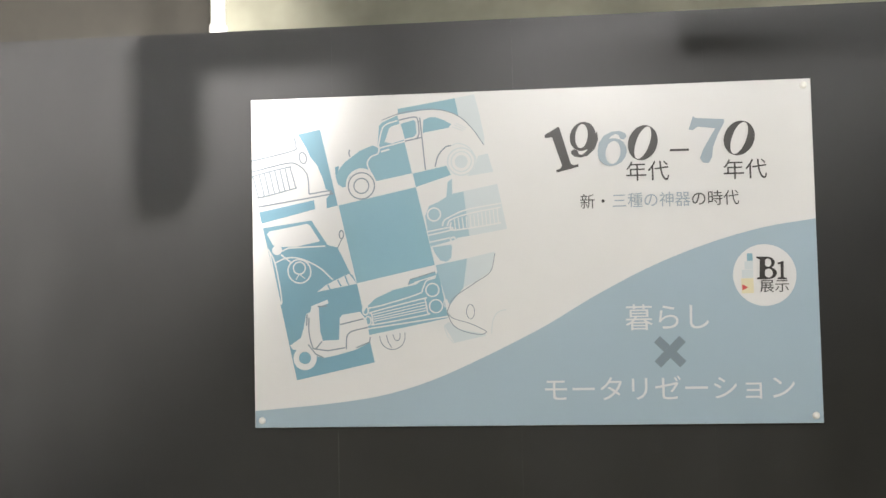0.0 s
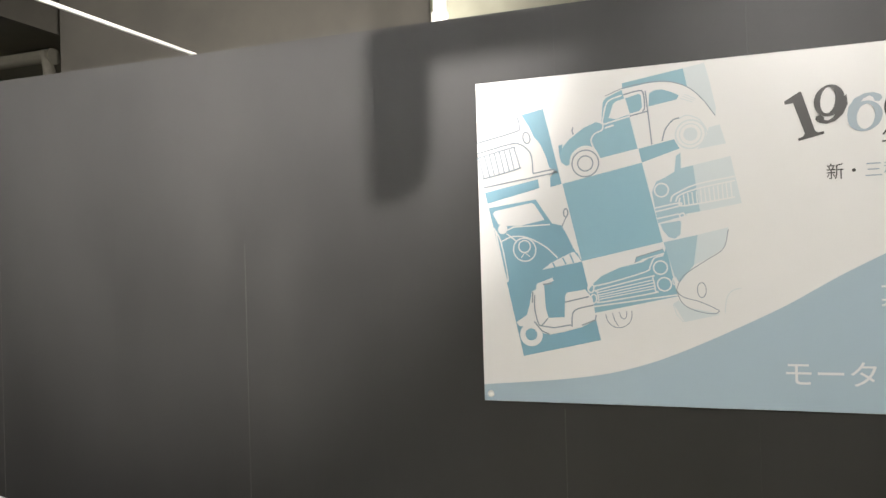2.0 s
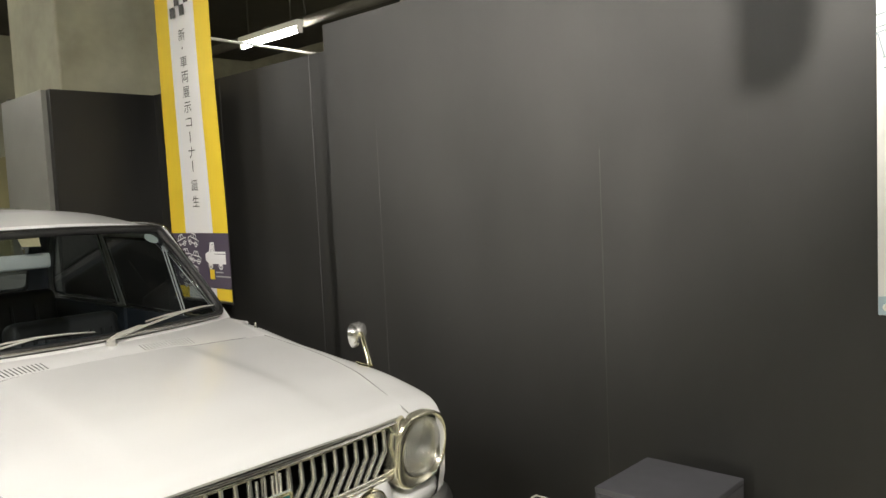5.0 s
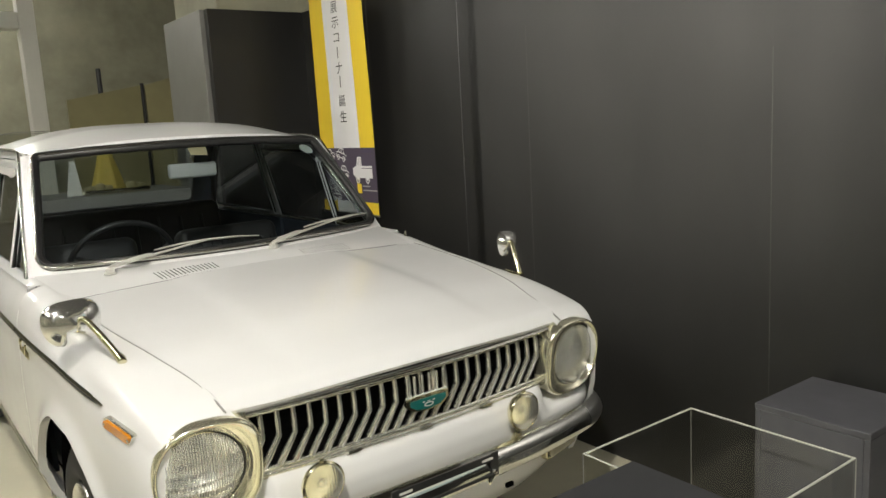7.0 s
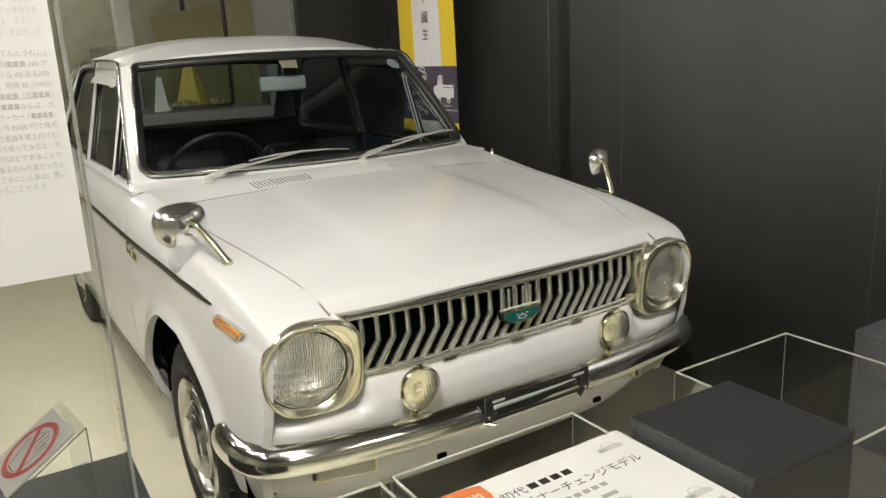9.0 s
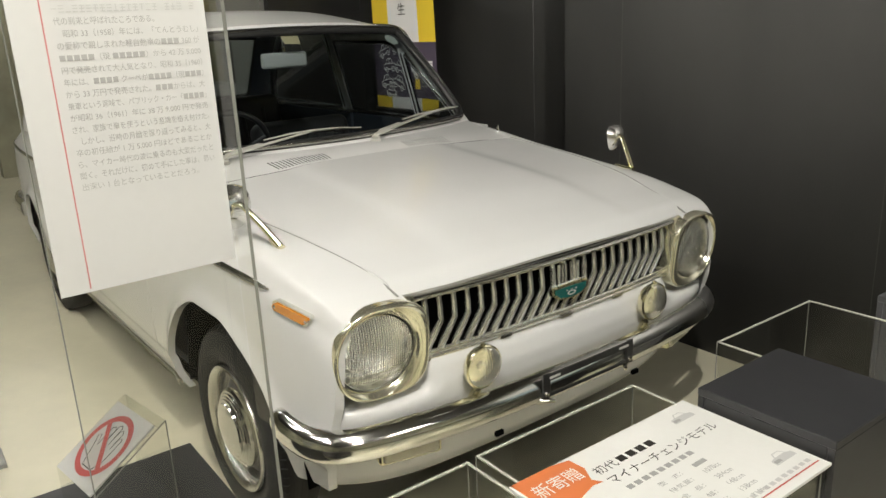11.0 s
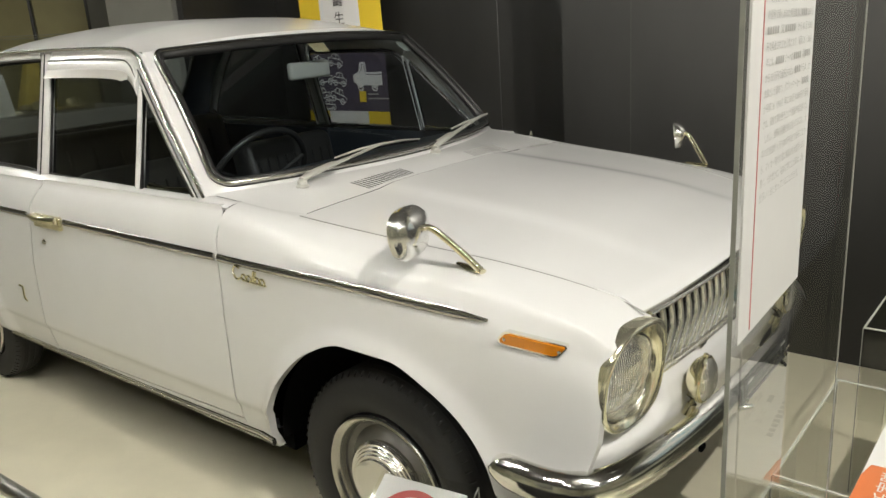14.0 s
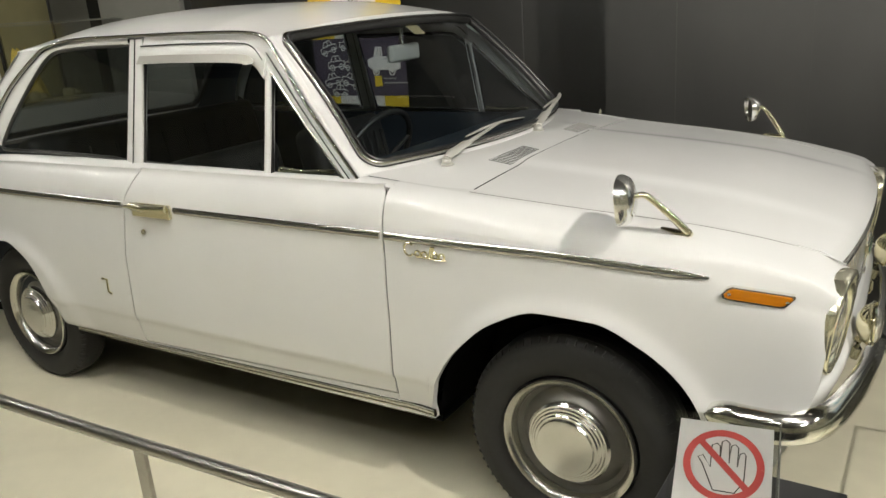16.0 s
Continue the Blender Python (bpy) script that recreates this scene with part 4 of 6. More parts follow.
for i, p in enumerate(line):
    t = line[min(i + 1, 119)] - line[max(i - 1, 0)]
    nrm = np.array((t[1], -t[0], 0)) / np.hypot(t[0], t[1])
    e = min(i, 119 - i) / 7
    f = 1 if e >= 1 else math.sqrt(1 - (1 - e) ** 2) * 0.92 + 0.08
    P.append([p + nrm * a * (0.4 + 0.6 * f) + np.array((0, 0, b * f)) for a, b in sect])
P = np.array(P)
P = np.concatenate([P, P[:, :1]], axis=1)
grid("front_bumper", P[:84], CHROME_SOFT, car, "chrome wrapped front bumper")
# grey colour stands for the dark wall reflected in this end
grid("bumper_end", P[83:], CHROME_DIM, car, "satin end of the front bumper, greyed for the dark wall it mirrors")
# number plate carrier, empty
pc = new("plate_carrier")
pc.parent = car
pc["label"] = "empty black number plate bracket"
for z0, z1 in ((0.479, 0.497), (0.438, 0.446)):
    box("bar", 0.655, 0.660, -0.160, 0.160, z0, z1, SEAL, pc, bevel=0.0015)
for y in (-0.155, 0.145):
    box("ear", 0.655, 0.661, y - 0.006, y + 0.018, 0.438, 0.5, SEAL, pc, bevel=0.0015)
    box("slot", 0.6605, 0.6615, y + 0.014 - 0.05 * (y > 0), y + 0.05 - 0.05 * (y > 0), 0.485, 0.491, WHITE, pc)
    lathe("bolt", [(0.0005, 0.006), (0.006, 0.005), (0.007, 0.0)], CHROME_DULL, pc, m=pose(0.661, y + 0.004, 0.45), axis="x", seg=10)
    tube("bumper_stop", [(0.640, y * 1.05, 0.43), (0.672, y * 1.05 - 0.03 * np.sign(y), 0.43)], [0.012, 0.004], CHROME, car, seg=8)
for y in (-0.5, 0.5):
    # turn signals below the bumper
    ts = new("turn_signal")
    ts.parent = car
    ts["label"] = "clear turn signal with a yellowed rim below the bumper"
    ts.matrix_basis = pose(0.566, y * 0.97, 0.397, 0, 0, -14 * np.sign(y) * -1)
    part("rim", box_bm(-0.03, 0.004, -0.076, 0.076, -0.030, 0.020, 0.010, 3), BRASS, ts)
    part("lens", box_bm(-0.02, 0.010, -0.068, 0.068, -0.023, 0.014, 0.008, 3), material("smoky_lens", (0.55, 0.52, 0.40), 0.12, coat=0.5, grain=0.06, scale=150), ts)
    box("slot", 0.595, 0.603, y * 0.5 - 0.012, y * 0.5 + 0.012, 0.352, 0.364, BLACK, car)

# amber side markers, side trim, handles, scripts
for s in (-1, 1):
    mk = new("side_marker")
    mk.parent = car
    mk["label"] = "amber side marker lamp with a chrome rim"
    mk.matrix_basis = pose(0.424, s * (float(flank(np.array(0.424), np.array(0.732), None)) - 0.004), 0.732, -s * 4, 5, s * -9)
    out = [(-0.071, -0.004), (-0.068, -0.012), (-0.060, -0.015), (0.045, -0.016), (0.054, -0.012), (0.070, 0.010), (0.068, 0.015), (-0.052, 0.016), (-0.062, 0.010)]
    prism("rim", out, s * 0.012, CHROME, mk)
    prism("lens", [(x * 0.93, z * 0.70) for x, z in out], s * 0.015, AMBER, mk, "amber lens")
    for x in (-0.062, 0.062):
        lathe("screw", [(0.0005, 0.002), (0.0035, 0.001), (0.004, 0)], CHROME, mk, m=pose(x * 0.9, s * 0.0155, 0.0) @ (Matrix.Identity(4) if s > 0 else pose(0, 0, 0, 180)), seg=8)

    def strip(x0, x1, taper=False):
        pts = []
        for x in np.linspace(x0, x1, 40):
            z = float(np.interp(x, [-3.0, -2.3, -1.3, -0.5, 0.0, 0.33], [0.795, 0.798, 0.797, 0.791, 0.781, 0.762]))
            pts.append((x, s * (float(flank(np.array(x), np.array(z), None)) + 0.003), z))
        rad = [0.0105 * (min(1, (39 - i + 1.5) / 5) if taper else 1) for i in range(40)]
        tube("side_trim", pts, rad, TRIM_BRIGHT, car, "chrome side strip", seg=8, flat=(0.45, 1))
        tube("side_trim_line", [(a, b + s * 0.0042, c) for a, b, c in pts], [r * 0.2 for r in rad], SEAL, car, seg=5)

    strip(-0.478, 0.328, True)
    strip(-1.285, -0.494)
    strip(-3.0, -1.545)
    y = s * 0.724
    hd = new("door_handle")
    hd.parent = car
    hd["label"] = "yellowed chrome door handle"
    part("plate", box_bm(-1.485, -1.30, y - 0.009, y + 0.009, 0.766, 0.812, 0.007, 2), BRASS, hd)
    tube("grip", [(x, y + s * (0.012 + 0.014 * math.sin(math.pi * t)), 0.802) for t, x in zip(np.linspace(0, 1, 10), np.linspace(-1.475, -1.305, 10))], 0.0125, BRASS, hd, seg=8)
    tube("tip", [(-1.525, y + s * 0.004, 0.797), (-1.49, y + s * 0.004, 0.797)], 0.005, BRASS, hd, seg=6)
    lathe("door_lock", [(0.0005, s * 0.006), (0.008, s * 0.005), (0.010, 0)], CHROME_DULL, car, m=pose(-1.452, y - s * 0.001, 0.713), seg=14)
    scr = [[(0.016 + 0.015 * math.cos(t), 0.020 + 0.017 * math.sin(t)) for t in np.linspace(0.8, 5.6, 16)]]
    for cx in (0.042, 0.062, 0.094, 0.113):
        scr.append([(cx + 0.008 * math.cos(t), 0.011 + 0.008 * math.sin(t)) for t in np.linspace(0, 6.3, 14)])
    for cx in (0.076, 0.083):
        scr.append([(cx, 0.003), (cx + 0.003, 0.02), (cx + 0.007, 0.034)])
    scr.append([(0.030, 0.008), (0.052, 0.004), (0.125, 0.004)])
    v, f = [], []
    for st in scr:
        a, b = tube_arrays([(x, 0, z) for x, z in st], 0.0029, 6)
        f += [tuple(q + len(v) for q in face) for face in b]
        v += a
    sc = mesh_object("wing_script", v, f, BRASS, car, "gilt flowing ornament on the wing")
    sc.matrix_basis = pose(-0.418 if s < 0 else -0.29, s * 0.722, 0.744, 0, 1.5, 0 if s < 0 else 180)
    tube("quarter_badge", [(-1.735, s * 0.722, 0.515), (-1.708, s * 0.722, 0.515), (-1.712, s * 0.722, 0.47), (-1.694, s * 0.722, 0.462)], 0.005, BRASS, car, "small gilt badge", seg=6)


# wheels
def wheel(x, s):
    w = new("wheel")
    w.parent = car
    w.matrix_basis = pose(x, s * 0.618, 0.2805) @ Matrix.Scale(1.035, 4) @ (pose(0, 0, 0) if s < 0 else pose(0, 0, 0, 0, 0, 180))
    prof = [(0.170, 0.055), (0.172, -0.030), (0.176, -0.052), (0.192, -0.064), (0.215, -0.069), (0.236, -0.066), (0.248, -0.060), (0.252, -0.059), (0.262, -0.053), (0.270, -0.044), (0.2735, -0.030)]
    ty = lathe("tyre", prof + [(r, -a) for r, a in reversed(prof)], RUBBER, w, "black cross-ply tyre", seg=72)
    for k in range(72):
        a = 2 * math.pi * k / 72
        c, sn = math.cos(a), math.sin(a)
        tube("tread_rib", [(c * 0.262, -0.0545, sn * 0.262), (c * 0.2725, -0.043, sn * 0.2725)], 0.0026, RUBBER, ty, seg=4)
    for a in (-0.022, 0.0, 0.022):
        lathe("tread", [(0.2733, a - 0.008), (0.2742, a - 0.007), (0.2742, a + 0.007), (0.2733, a + 0.008)], RUBBER, ty, seg=64)
    rim = lathe("rim", [(0.172, -0.058), (0.170, -0.064), (0.166, -0.066), (0.163, -0.064), (0.154, -0.058), (0.150, -0.048), (0.147, -0.036)], CHROME_DULL, w, "silver painted steel rim", seg=64)
    # dark colour stands for the dark reflections in the chrome well
    lathe("rim_well", [(0.149, -0.044), (0.146, -0.030), (0.134, -0.022), (0.120, -0.030), (0.111, -0.042), (0.100, -0.048), (0.06, -0.048)], WELL, rim, "rim well, darkened for the reflections in its chrome", seg=64)
    lathe("hubcap", [(0.108, -0.046), (0.107, -0.054), (0.101, -0.060), (0.097, -0.0605), (0.094, -0.0645), (0.090, -0.065), (0.087, -0.069), (0.083, -0.0695), (0.080, -0.073), (0.074, -0.0735), (0.071, -0.0785), (0.066, -0.0800), (0.04, -0.0822), (0.02, -0.0828), (0.0005, -0.083)], HUBCAP, w, "stepped chrome hubcap", seg=64)
    lathe("brake_drum", [(0.12, 0.03), (0.12, -0.01), (0.05, -0.012)], BLACK, w, seg=24)


for x in (0.0, -2.295):
    for s in (-1, 1):
        wheel(x, s)


# wing mirrors
def wing_mirror(foot, elbow, head, s, size, turn):
    mr = new("wing_mirror")
    mr.parent = car
    mr["label"] = "chrome wing mirror on a bent stalk"
    f, e, h = Vector(foot), Vector(elbow), Vector(head)
    tube("stalk", curve_points([f + Vector((0.0, 0, 0)), f * 0.55 + e * 0.45 + Vector((0.004, 0, 0.002)), e + Vector((0.012, 0, -0.004)), e * 0.6 + h * 0.4 + Vector((0, 0, 0.003)), h], 16), [0.0085 - 0.0025 * i / 15 for i in range(16)], BRASS, mr, "yellowed chrome stalk", seg=8)
    tube("foot", [f + Vector((0.006, 0, -0.002)), f + Vector((-0.03, -s * 0.004, 0.001)), f + Vector((-0.062, -s * 0.006, 0.006))], [0.009, 0.011, 0.005], BRASS, mr, "foot", seg=8, flat=(1.2, 0.5))
    rings = []
    for r, d in ((1.0, -0.016), (1.02, -0.010), (0.99, -0.004), (0.86, 0.006), (0.6, 0.013), (0.3, 0.017), (0.01, 0.018)):
        ring = []
        for k in range(40):
            a = 2 * math.pi * k / 40
            c, q = math.cos(a), math.sin(a)
            sq = (abs(c) ** 3 + abs(q) ** 3) ** (-1 / 3)
            ring.append((d, 0.054 * r * c * sq * (1 - 0.16 * (q < 0) * abs(q)), 0.042 * r * q * sq))
        rings.append(ring)
    sh = grid("shell", np.array(rings).transpose(1, 0, 2), MIRROR_SHELL, mr, "pale chrome shell", closed_u=True)
    sh.matrix_basis = Matrix.Translation(h + Vector((-0.008, 0, 0))) @ pose(0, 0, 0, 0, -4, s * -turn) @ Matrix.Diagonal((1.2, size, size, 1))
    gl = lathe("mirror_glass", [(0.0005, 0), (0.04, 0.0)], CHROME, mr, "silvered glass", axis="x", seg=32)
    gl.matrix_basis = Matrix.Translation(h + Vector((-0.021, 0, 0))) @ pose(0, 0, 0, 0, -4, s * -turn) @ Matrix.Diagonal((1, 1.2 * size, 0.95 * size, 1))


wing_mirror((0.268, -0.612, 0.836), (0.178, -0.657, 0.928), (0.160, -0.678, 0.918), -1, 1.25, 12)
wing_mirror((0.265, 0.628, 0.836), (0.182, 0.660, 0.928), (0.163, 0.684, 0.918), 1, 1.0, -25)
lathe("aerial", [(0.014, 0.0), (0.013, 0.006), (0.008, 0.012), (0.0065, 0.022), (0.004, 0.034), (0.0005, 0.036)], CHROME, car, "retracted chrome aerial", m=pose(-0.402, 0.642, 0.888), axis="z", seg=14)


# wipers
def wiper(base, joint, inner, tip):
    wp = new("wiper")
    wp.parent = car
    wp["label"] = "silver wiper arm and blade"
    b, j, i, t = Vector(base), Vector(joint), Vector(inner), Vector(tip)
    lathe("pivot", [(0.019, 0), (0.019, 0.004), (0.014, 0.008), (0.014, 0.016), (0.008, 0.021), (0.0005, 0.022)], WIPER, wp, m=Matrix.Translation(b + Vector((0, 0, -0.014))), axis="z", seg=16)
    d = j - b
    tube("arm", [b + Vector((0, 0, 0.006)), b + d * 0.10 + Vector((0, 0, 0.010)), b + d * 0.36 + Vector((0.003, 0, 0.010)), b + d * 0.42 + Vector((0.003, 0, 0.007)), j], [0.011, 0.0150, 0.0130, 0.008, 0.006], WIPER, wp, seg=8, flat=(1.25, 0.55))
    tube("blade", [i, i * 0.5 + j * 0.5 + Vector((0.003, 0, 0.004)), j, j * 0.5 + t * 0.5 + Vector((0.003, 0, 0.003)), t], [0.0038, 0.0062, 0.008, 0.0062, 0.0038], WIPER, wp, seg=6, flat=(1.1, 0.6))
    tube("blade_rubber", [q + Vector((-0.005, 0, -0.006)) for q in (i, j, t)], 0.003, SEAL, wp, seg=5)


wiper((-0.442, -0.447, 0.936), (-0.449, -0.121, 0.988), (-0.462, -0.300, 0.976), (-0.447, 0.055, 0.978))
wiper((-0.412, 0.090, 0.944), (-0.470, 0.395, 0.998), (-0.456, 0.235, 0.985), (-0.530, 0.545, 0.996))

# cabin
ib = new("cabin_interior")
ib.parent = car
ib["label"] = "dark vinyl cabin"
box("floor_pan", -2.6, -0.45, -0.62, 0.62, 0.27, 0.30, TRIM_DARK, ib)
part("dashboard", box_bm(-0.74, -0.50, -0.615, 0.615, 0.78, 0.925, 0.035, 3), TRIM_DARK, ib, "padded dashboard", smooth=True)
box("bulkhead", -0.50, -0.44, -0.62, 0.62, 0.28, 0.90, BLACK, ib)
for s in (-1, 1):
    box("door_lining", -1.50, -0.55, s * 0.655 - 0.008, s * 0.655 + 0.008, 0.30, 0.905, TRIM_DARK, ib)
    box("quarter_lining", -2.6, -1.50, s * 0.64 - 0.008, s * 0.64 + 0.008, 0.30, 0.905, TRIM_DARK, ib)


def seat(y, w, x, top):
    st = new("seat")
    st.parent = ib
    part("cushion", box_bm(x - 0.02, x + 0.48, y - w, y + w, 0.42, 0.58, 0.05, 4), SEATING, st, smooth=True)
    bk = part("backrest", box_bm(-0.07, 0.06, -w, w, 0, top - 0.52, 0.045, 4), SEATING, st, smooth=True)
    bk.matrix_basis = pose(x - 0.02, y, 0.52, 0, -12)
    for k in range(-4, 5):
        t = tube("pleat", [(0.065, k * w / 5, 0.06), (0.066, k * w / 5, top - 0.60)], 0.009, SEATING, st, seg=6)
        t.matrix_basis = pose(x - 0.02, y, 0.52, 0, -12)


for y in (-0.33, 0.33):
    seat(y, 0.24, -1.36, 0.92)
seat(0, 0.60, -2.16, 0.98)
part("parcel_shelf", box_bm(-2.6, -2.22, -0.6, 0.6, 0.89, 0.92, 0.008), TRIM_DARK, ib)
sw = new("steering_wheel")
sw.parent = ib
sw["label"] = "thin black steering wheel"
sw.matrix_basis = pose(-0.80, -0.318, 0.888, 0, -62)
tube("rim", [(0.182 * math.cos(a), 0.182 * math.sin(a), 0) for a in np.linspace(0, 2 * math.pi, 41)[:-1]], 0.010, SEAL, sw, seg=8, closed=True)
for a in (0.4, math.pi - 0.4, 1.5 * math.pi):
    tube("spoke", [(0.19 * math.sin(a), 0.19 * math.cos(a), 0), (0, 0, -0.03)], 0.007, SEAL, sw, seg=6)
lathe("hub", [(0.045, -0.04), (0.045, -0.02), (0.02, -0.012), (0.0005, -0.011)], SEAL, sw, axis="z", seg=20)
tube("column", [(0, 0, -0.04), (0, 0, -0.30)], 0.03, SEAL, sw, seg=10)
im = part("inside_mirror", box_bm(-0.012, 0.012, -0.095, 0.095, -0.028, 0.028, 0.011, 3), material("pale_grey_plastic", (0.45, 0.46, 0.44), 0.4), car, "pale grey inside mirror", smooth=True)
im.matrix_basis = pose(-0.86, -0.008, 1.205, 0, 0, 4)
tube("mirror_stem", [(-0.86, -0.005, 1.21), (-0.875, 0.0, 1.25), (-0.862, 0.0, 1.286)], 0.007, CHROME_DULL, car, seg=6)
tag_pts = [screen(u, v) + np.array((-0.005, 0, -0.004)) for u, v in ((-0.055, 0.965), (0.075, 0.965), (0.055, 0.865), (-0.055, 0.875))]
mesh_object("inspection_sticker", tag_pts, [(0, 1, 2, 3)], material("tan_sticker", (0.50, 0.43, 0.26), 0.6, grain=0.08, scale=40), car, "tan paper sticker behind the windscreen")
u0, v0 = 0.86, 0.885
st = [screen(u0 + 0.055 * math.cos(a), v0 + 0.055 * math.sin(a)) + np.array((-0.004, 0, -0.003)) for a in np.linspace(0, 2 * math.pi, 19)[:-1]]
mesh_object("round_sticker", st, [tuple(range(18))], material("pale_sticker", (0.5, 0.55, 0.5), 0.6), car, "round pale sticker behind the windscreen")


# ---------- lights of the hall ----------
def tube_light(m, length=1.2):
    f = thing("fluorescent_light", m, "bare fluorescent tube in a slim white batten, lit", "light", "ceiling tubes")
    box("batten", -length / 2, length / 2, -0.03, 0.03, 0.03, 0.08, PVC, f, bevel=0.006)
    tube("lamp_tube", [(-length / 2 + 0.03, 0, 0), (length / 2 - 0.03, 0, 0)], 0.016, TUBE, f, seg=10)
    for s in (-1, 1):
        box("lamp_holder", s * (length / 2 - 0.02) - 0.012, s * (length / 2 - 0.02) + 0.012, -0.02, 0.02, -0.02, 0.03, PVC, f)
        tube("hanger", [(s * length * 0.35, 0, 0.08), (s * length * 0.35, 0, 3.3 - m.translation.z)], 0.005, IRON, f, seg=5)
    return f


first = tube_light(pose(-3.2, 2.705, 2.70), 0.85)
# unseen copies of that tube, added overhead to fill the hall with light
for x, y, z, rz in ((2.9, -1.6, 2.98, 0), (0.4, -2.9, 2.98, 0), (-0.95, -1.9, 2.98, 0), (1.9, -3.2, 2.95, 0), (-2.4, -3.2, 2.95, 0), (3.7, -1.3, 2.95, 0), (4.9, 0.2, 2.95, 90), (4.9, -2.0, 2.95, 90), (-5.4, -1.8, 2.95, 90), (1.6, 3.6, 2.72, 0), (-2.1, -1.7, 3.0, 0), (0.9, -2.4, 2.95, 0), (-1.4, -2.3, 2.95, 0), (-6.2, -0.6, 2.95, 90)):
    copy_thing(first, pose(x, y, z, 0, 0, rz))

# ---------- barrier, plinths, signs ----------
rail = thing("barrier_rail", pose(0, 0, 0), "low grey metal tube barrier on flat posts beside the car", "barrier")
tube("top_rail", curve_points([(-3.6, -1.42, 0.405), (-1.4, -1.34, 0.405), (-0.35, -1.285, 0.405), (-0.02, -1.265, 0.40)], 20), 0.017, STEEL, rail, seg=12)
for x in (-3.3, -2.05, -0.82):
    y = float(np.interp(x, [-3.6, -1.4, -0.02], [-1.42, -1.34, -1.265]))
    box("post", x - 0.02, x + 0.02, y - 0.006, y + 0.006, 0.012, 0.395, STEEL, rail, bevel=0.002)
    box("foot", x - 0.07, x + 0.07, y - 0.12, y + 0.12, 0, 0.012, STEEL, rail, bevel=0.003)


def plinth(x0, x1, y0, y1, h, label, paint=PLINTH):
    p = thing("plinth", pose(x0, y0, 0), label, "plinth", "black display plinths")
    w, d = x1 - x0, y1 - y0
    box("top_board", 0, w, 0, d, h - 0.018, h, paint, p, bevel=0.002, segs=1)
    for u0, u1, v0, v1 in ((0.001, 0.016, 0.001, d - 0.001), (w - 0.016, w - 0.001, 0.001, d - 0.001), (0.017, w - 0.017, 0.001, 0.016), (0.017, w - 0.017, d - 0.016, d - 0.001)):
        box("side_board", u0, u1, v0, v1, 0, h - 0.0184, paint, p, bevel=0.001, segs=1)
    return p


plinth(0.957, 1.262, 0.828, 1.130, 0.53, "dark grey square plinth standing against the wall", PLINTH_GREY)
plinth(0.98, 1.279, -0.017, 0.292, 0.54, "satin black square plinth beside the information card")
plinth(0.345, 0.64, -1.27, -0.905, 0.47, "satin black plinth carrying the do-not-touch sign")
plinth(0.80, 1.14, -1.30, -0.90, 0.42, "satin black plinth carrying the acrylic text stand")


def acrylic_box(x0, x1, y0, y1, h, label, t=0.005):
    """An open box of clear sheets with bright cut edges."""
    c = thing("acrylic_case", pose((x0 + x1) / 2, (y0 + y1) / 2, 0), label, "display case", "acrylic cases")
    a, b = (x1 - x0) / 2, (y1 - y0) / 2
    for u0, u1, v0, v1 in ((-a, -a + t, -b, b), (a - t, a, -b, b), (-a + t, a - t, -b, -b + t), (-a + t, a - t, b - t, b)):
        if u1 - u0 < v1 - v0:
            P = [((u0 + u1) / 2, v0, 0), ((u0 + u1) / 2, v1, 0), ((u0 + u1) / 2, v1, h), ((u0 + u1) / 2, v0, h)]
        else:
            P = [(u0, (v0 + v1) / 2, 0), (u1, (v0 + v1) / 2, 0), (u1, (v0 + v1) / 2, h), (u0, (v0 + v1) / 2, h)]
        mesh_object("sheet", P, [(0, 1, 2, 3)], ACRYLIC, c).visible_shadow = False
        # edge gleam is put into opaque colours: top cuts pale, uprights dim
        box("cut_edge", u0, u1, v0, v1, h, h + 0.003, ACRYLIC_EDGE, c)
    for u in (-a, a):
        for v in (-b, b):
            tube("corner", [(u, v, 0), (u, v, h)], 0.0014, ACRYLIC_DIM, c, seg=5)
    return c


acrylic_box(0.803, 1.262, 0.314, 0.757, 0.490, "clear open acrylic case with bright cut edges")
acrylic_box(0.823, 1.266, -0.50, -0.037, 0.493, "clear acrylic case under the information card")
acrylic_box(0.828, 1.266, -0.985, -0.525, 0.493, "clear acrylic case beside the information card")

# unseen track spotlights: car key matched to its shadows, wall wash, added title-board light
def spotlight(eye, target, watts, cone, size, blend=0.6):
    f = thing("spotlight", pose(*eye), "unseen black track spotlight hung from the ceiling", "light", "track spotlights")
    turn = look((0, 0, 0), Vector(target) - Vector(eye))
    lathe("housing", [(0.001, 0.16), (0.04, 0.155), (0.055, 0.12), (0.06, 0.02), (0.057, 0.012)], IRON, f, axis="z", seg=24, m=turn)
    tip = turn @ Vector((0, 0, 0.14))
    tube("stem", [tip, (tip.x, tip.y, 3.3 - eye[2])], 0.01, IRON, f, seg=6)
    li = bpy.data.lights.new("spot", "SPOT")
    li.energy, li.spot_size, li.spot_blend, li.shadow_soft_size = watts, radians(cone), blend, size
    li.color = (1.0, 0.955, 0.86)
    ob = new("lamp", li)
    ob.parent = f
    ob.matrix_basis = turn
    return f


spotlight((2.0, -1.25, 2.95), (0.0, -0.35, 0.65), 315, 90, 0.03, 0.65)
spotlight((2.3, -0.9, 2.95), (0.66, 1.18, 2.15), 1750, 57, 0.05, 1.0)
# added only to brighten the title board
spotlight((2.9, -1.7, 2.95), (2.75, 1.18, 1.3), 120, 60, 0.06, 0.9)
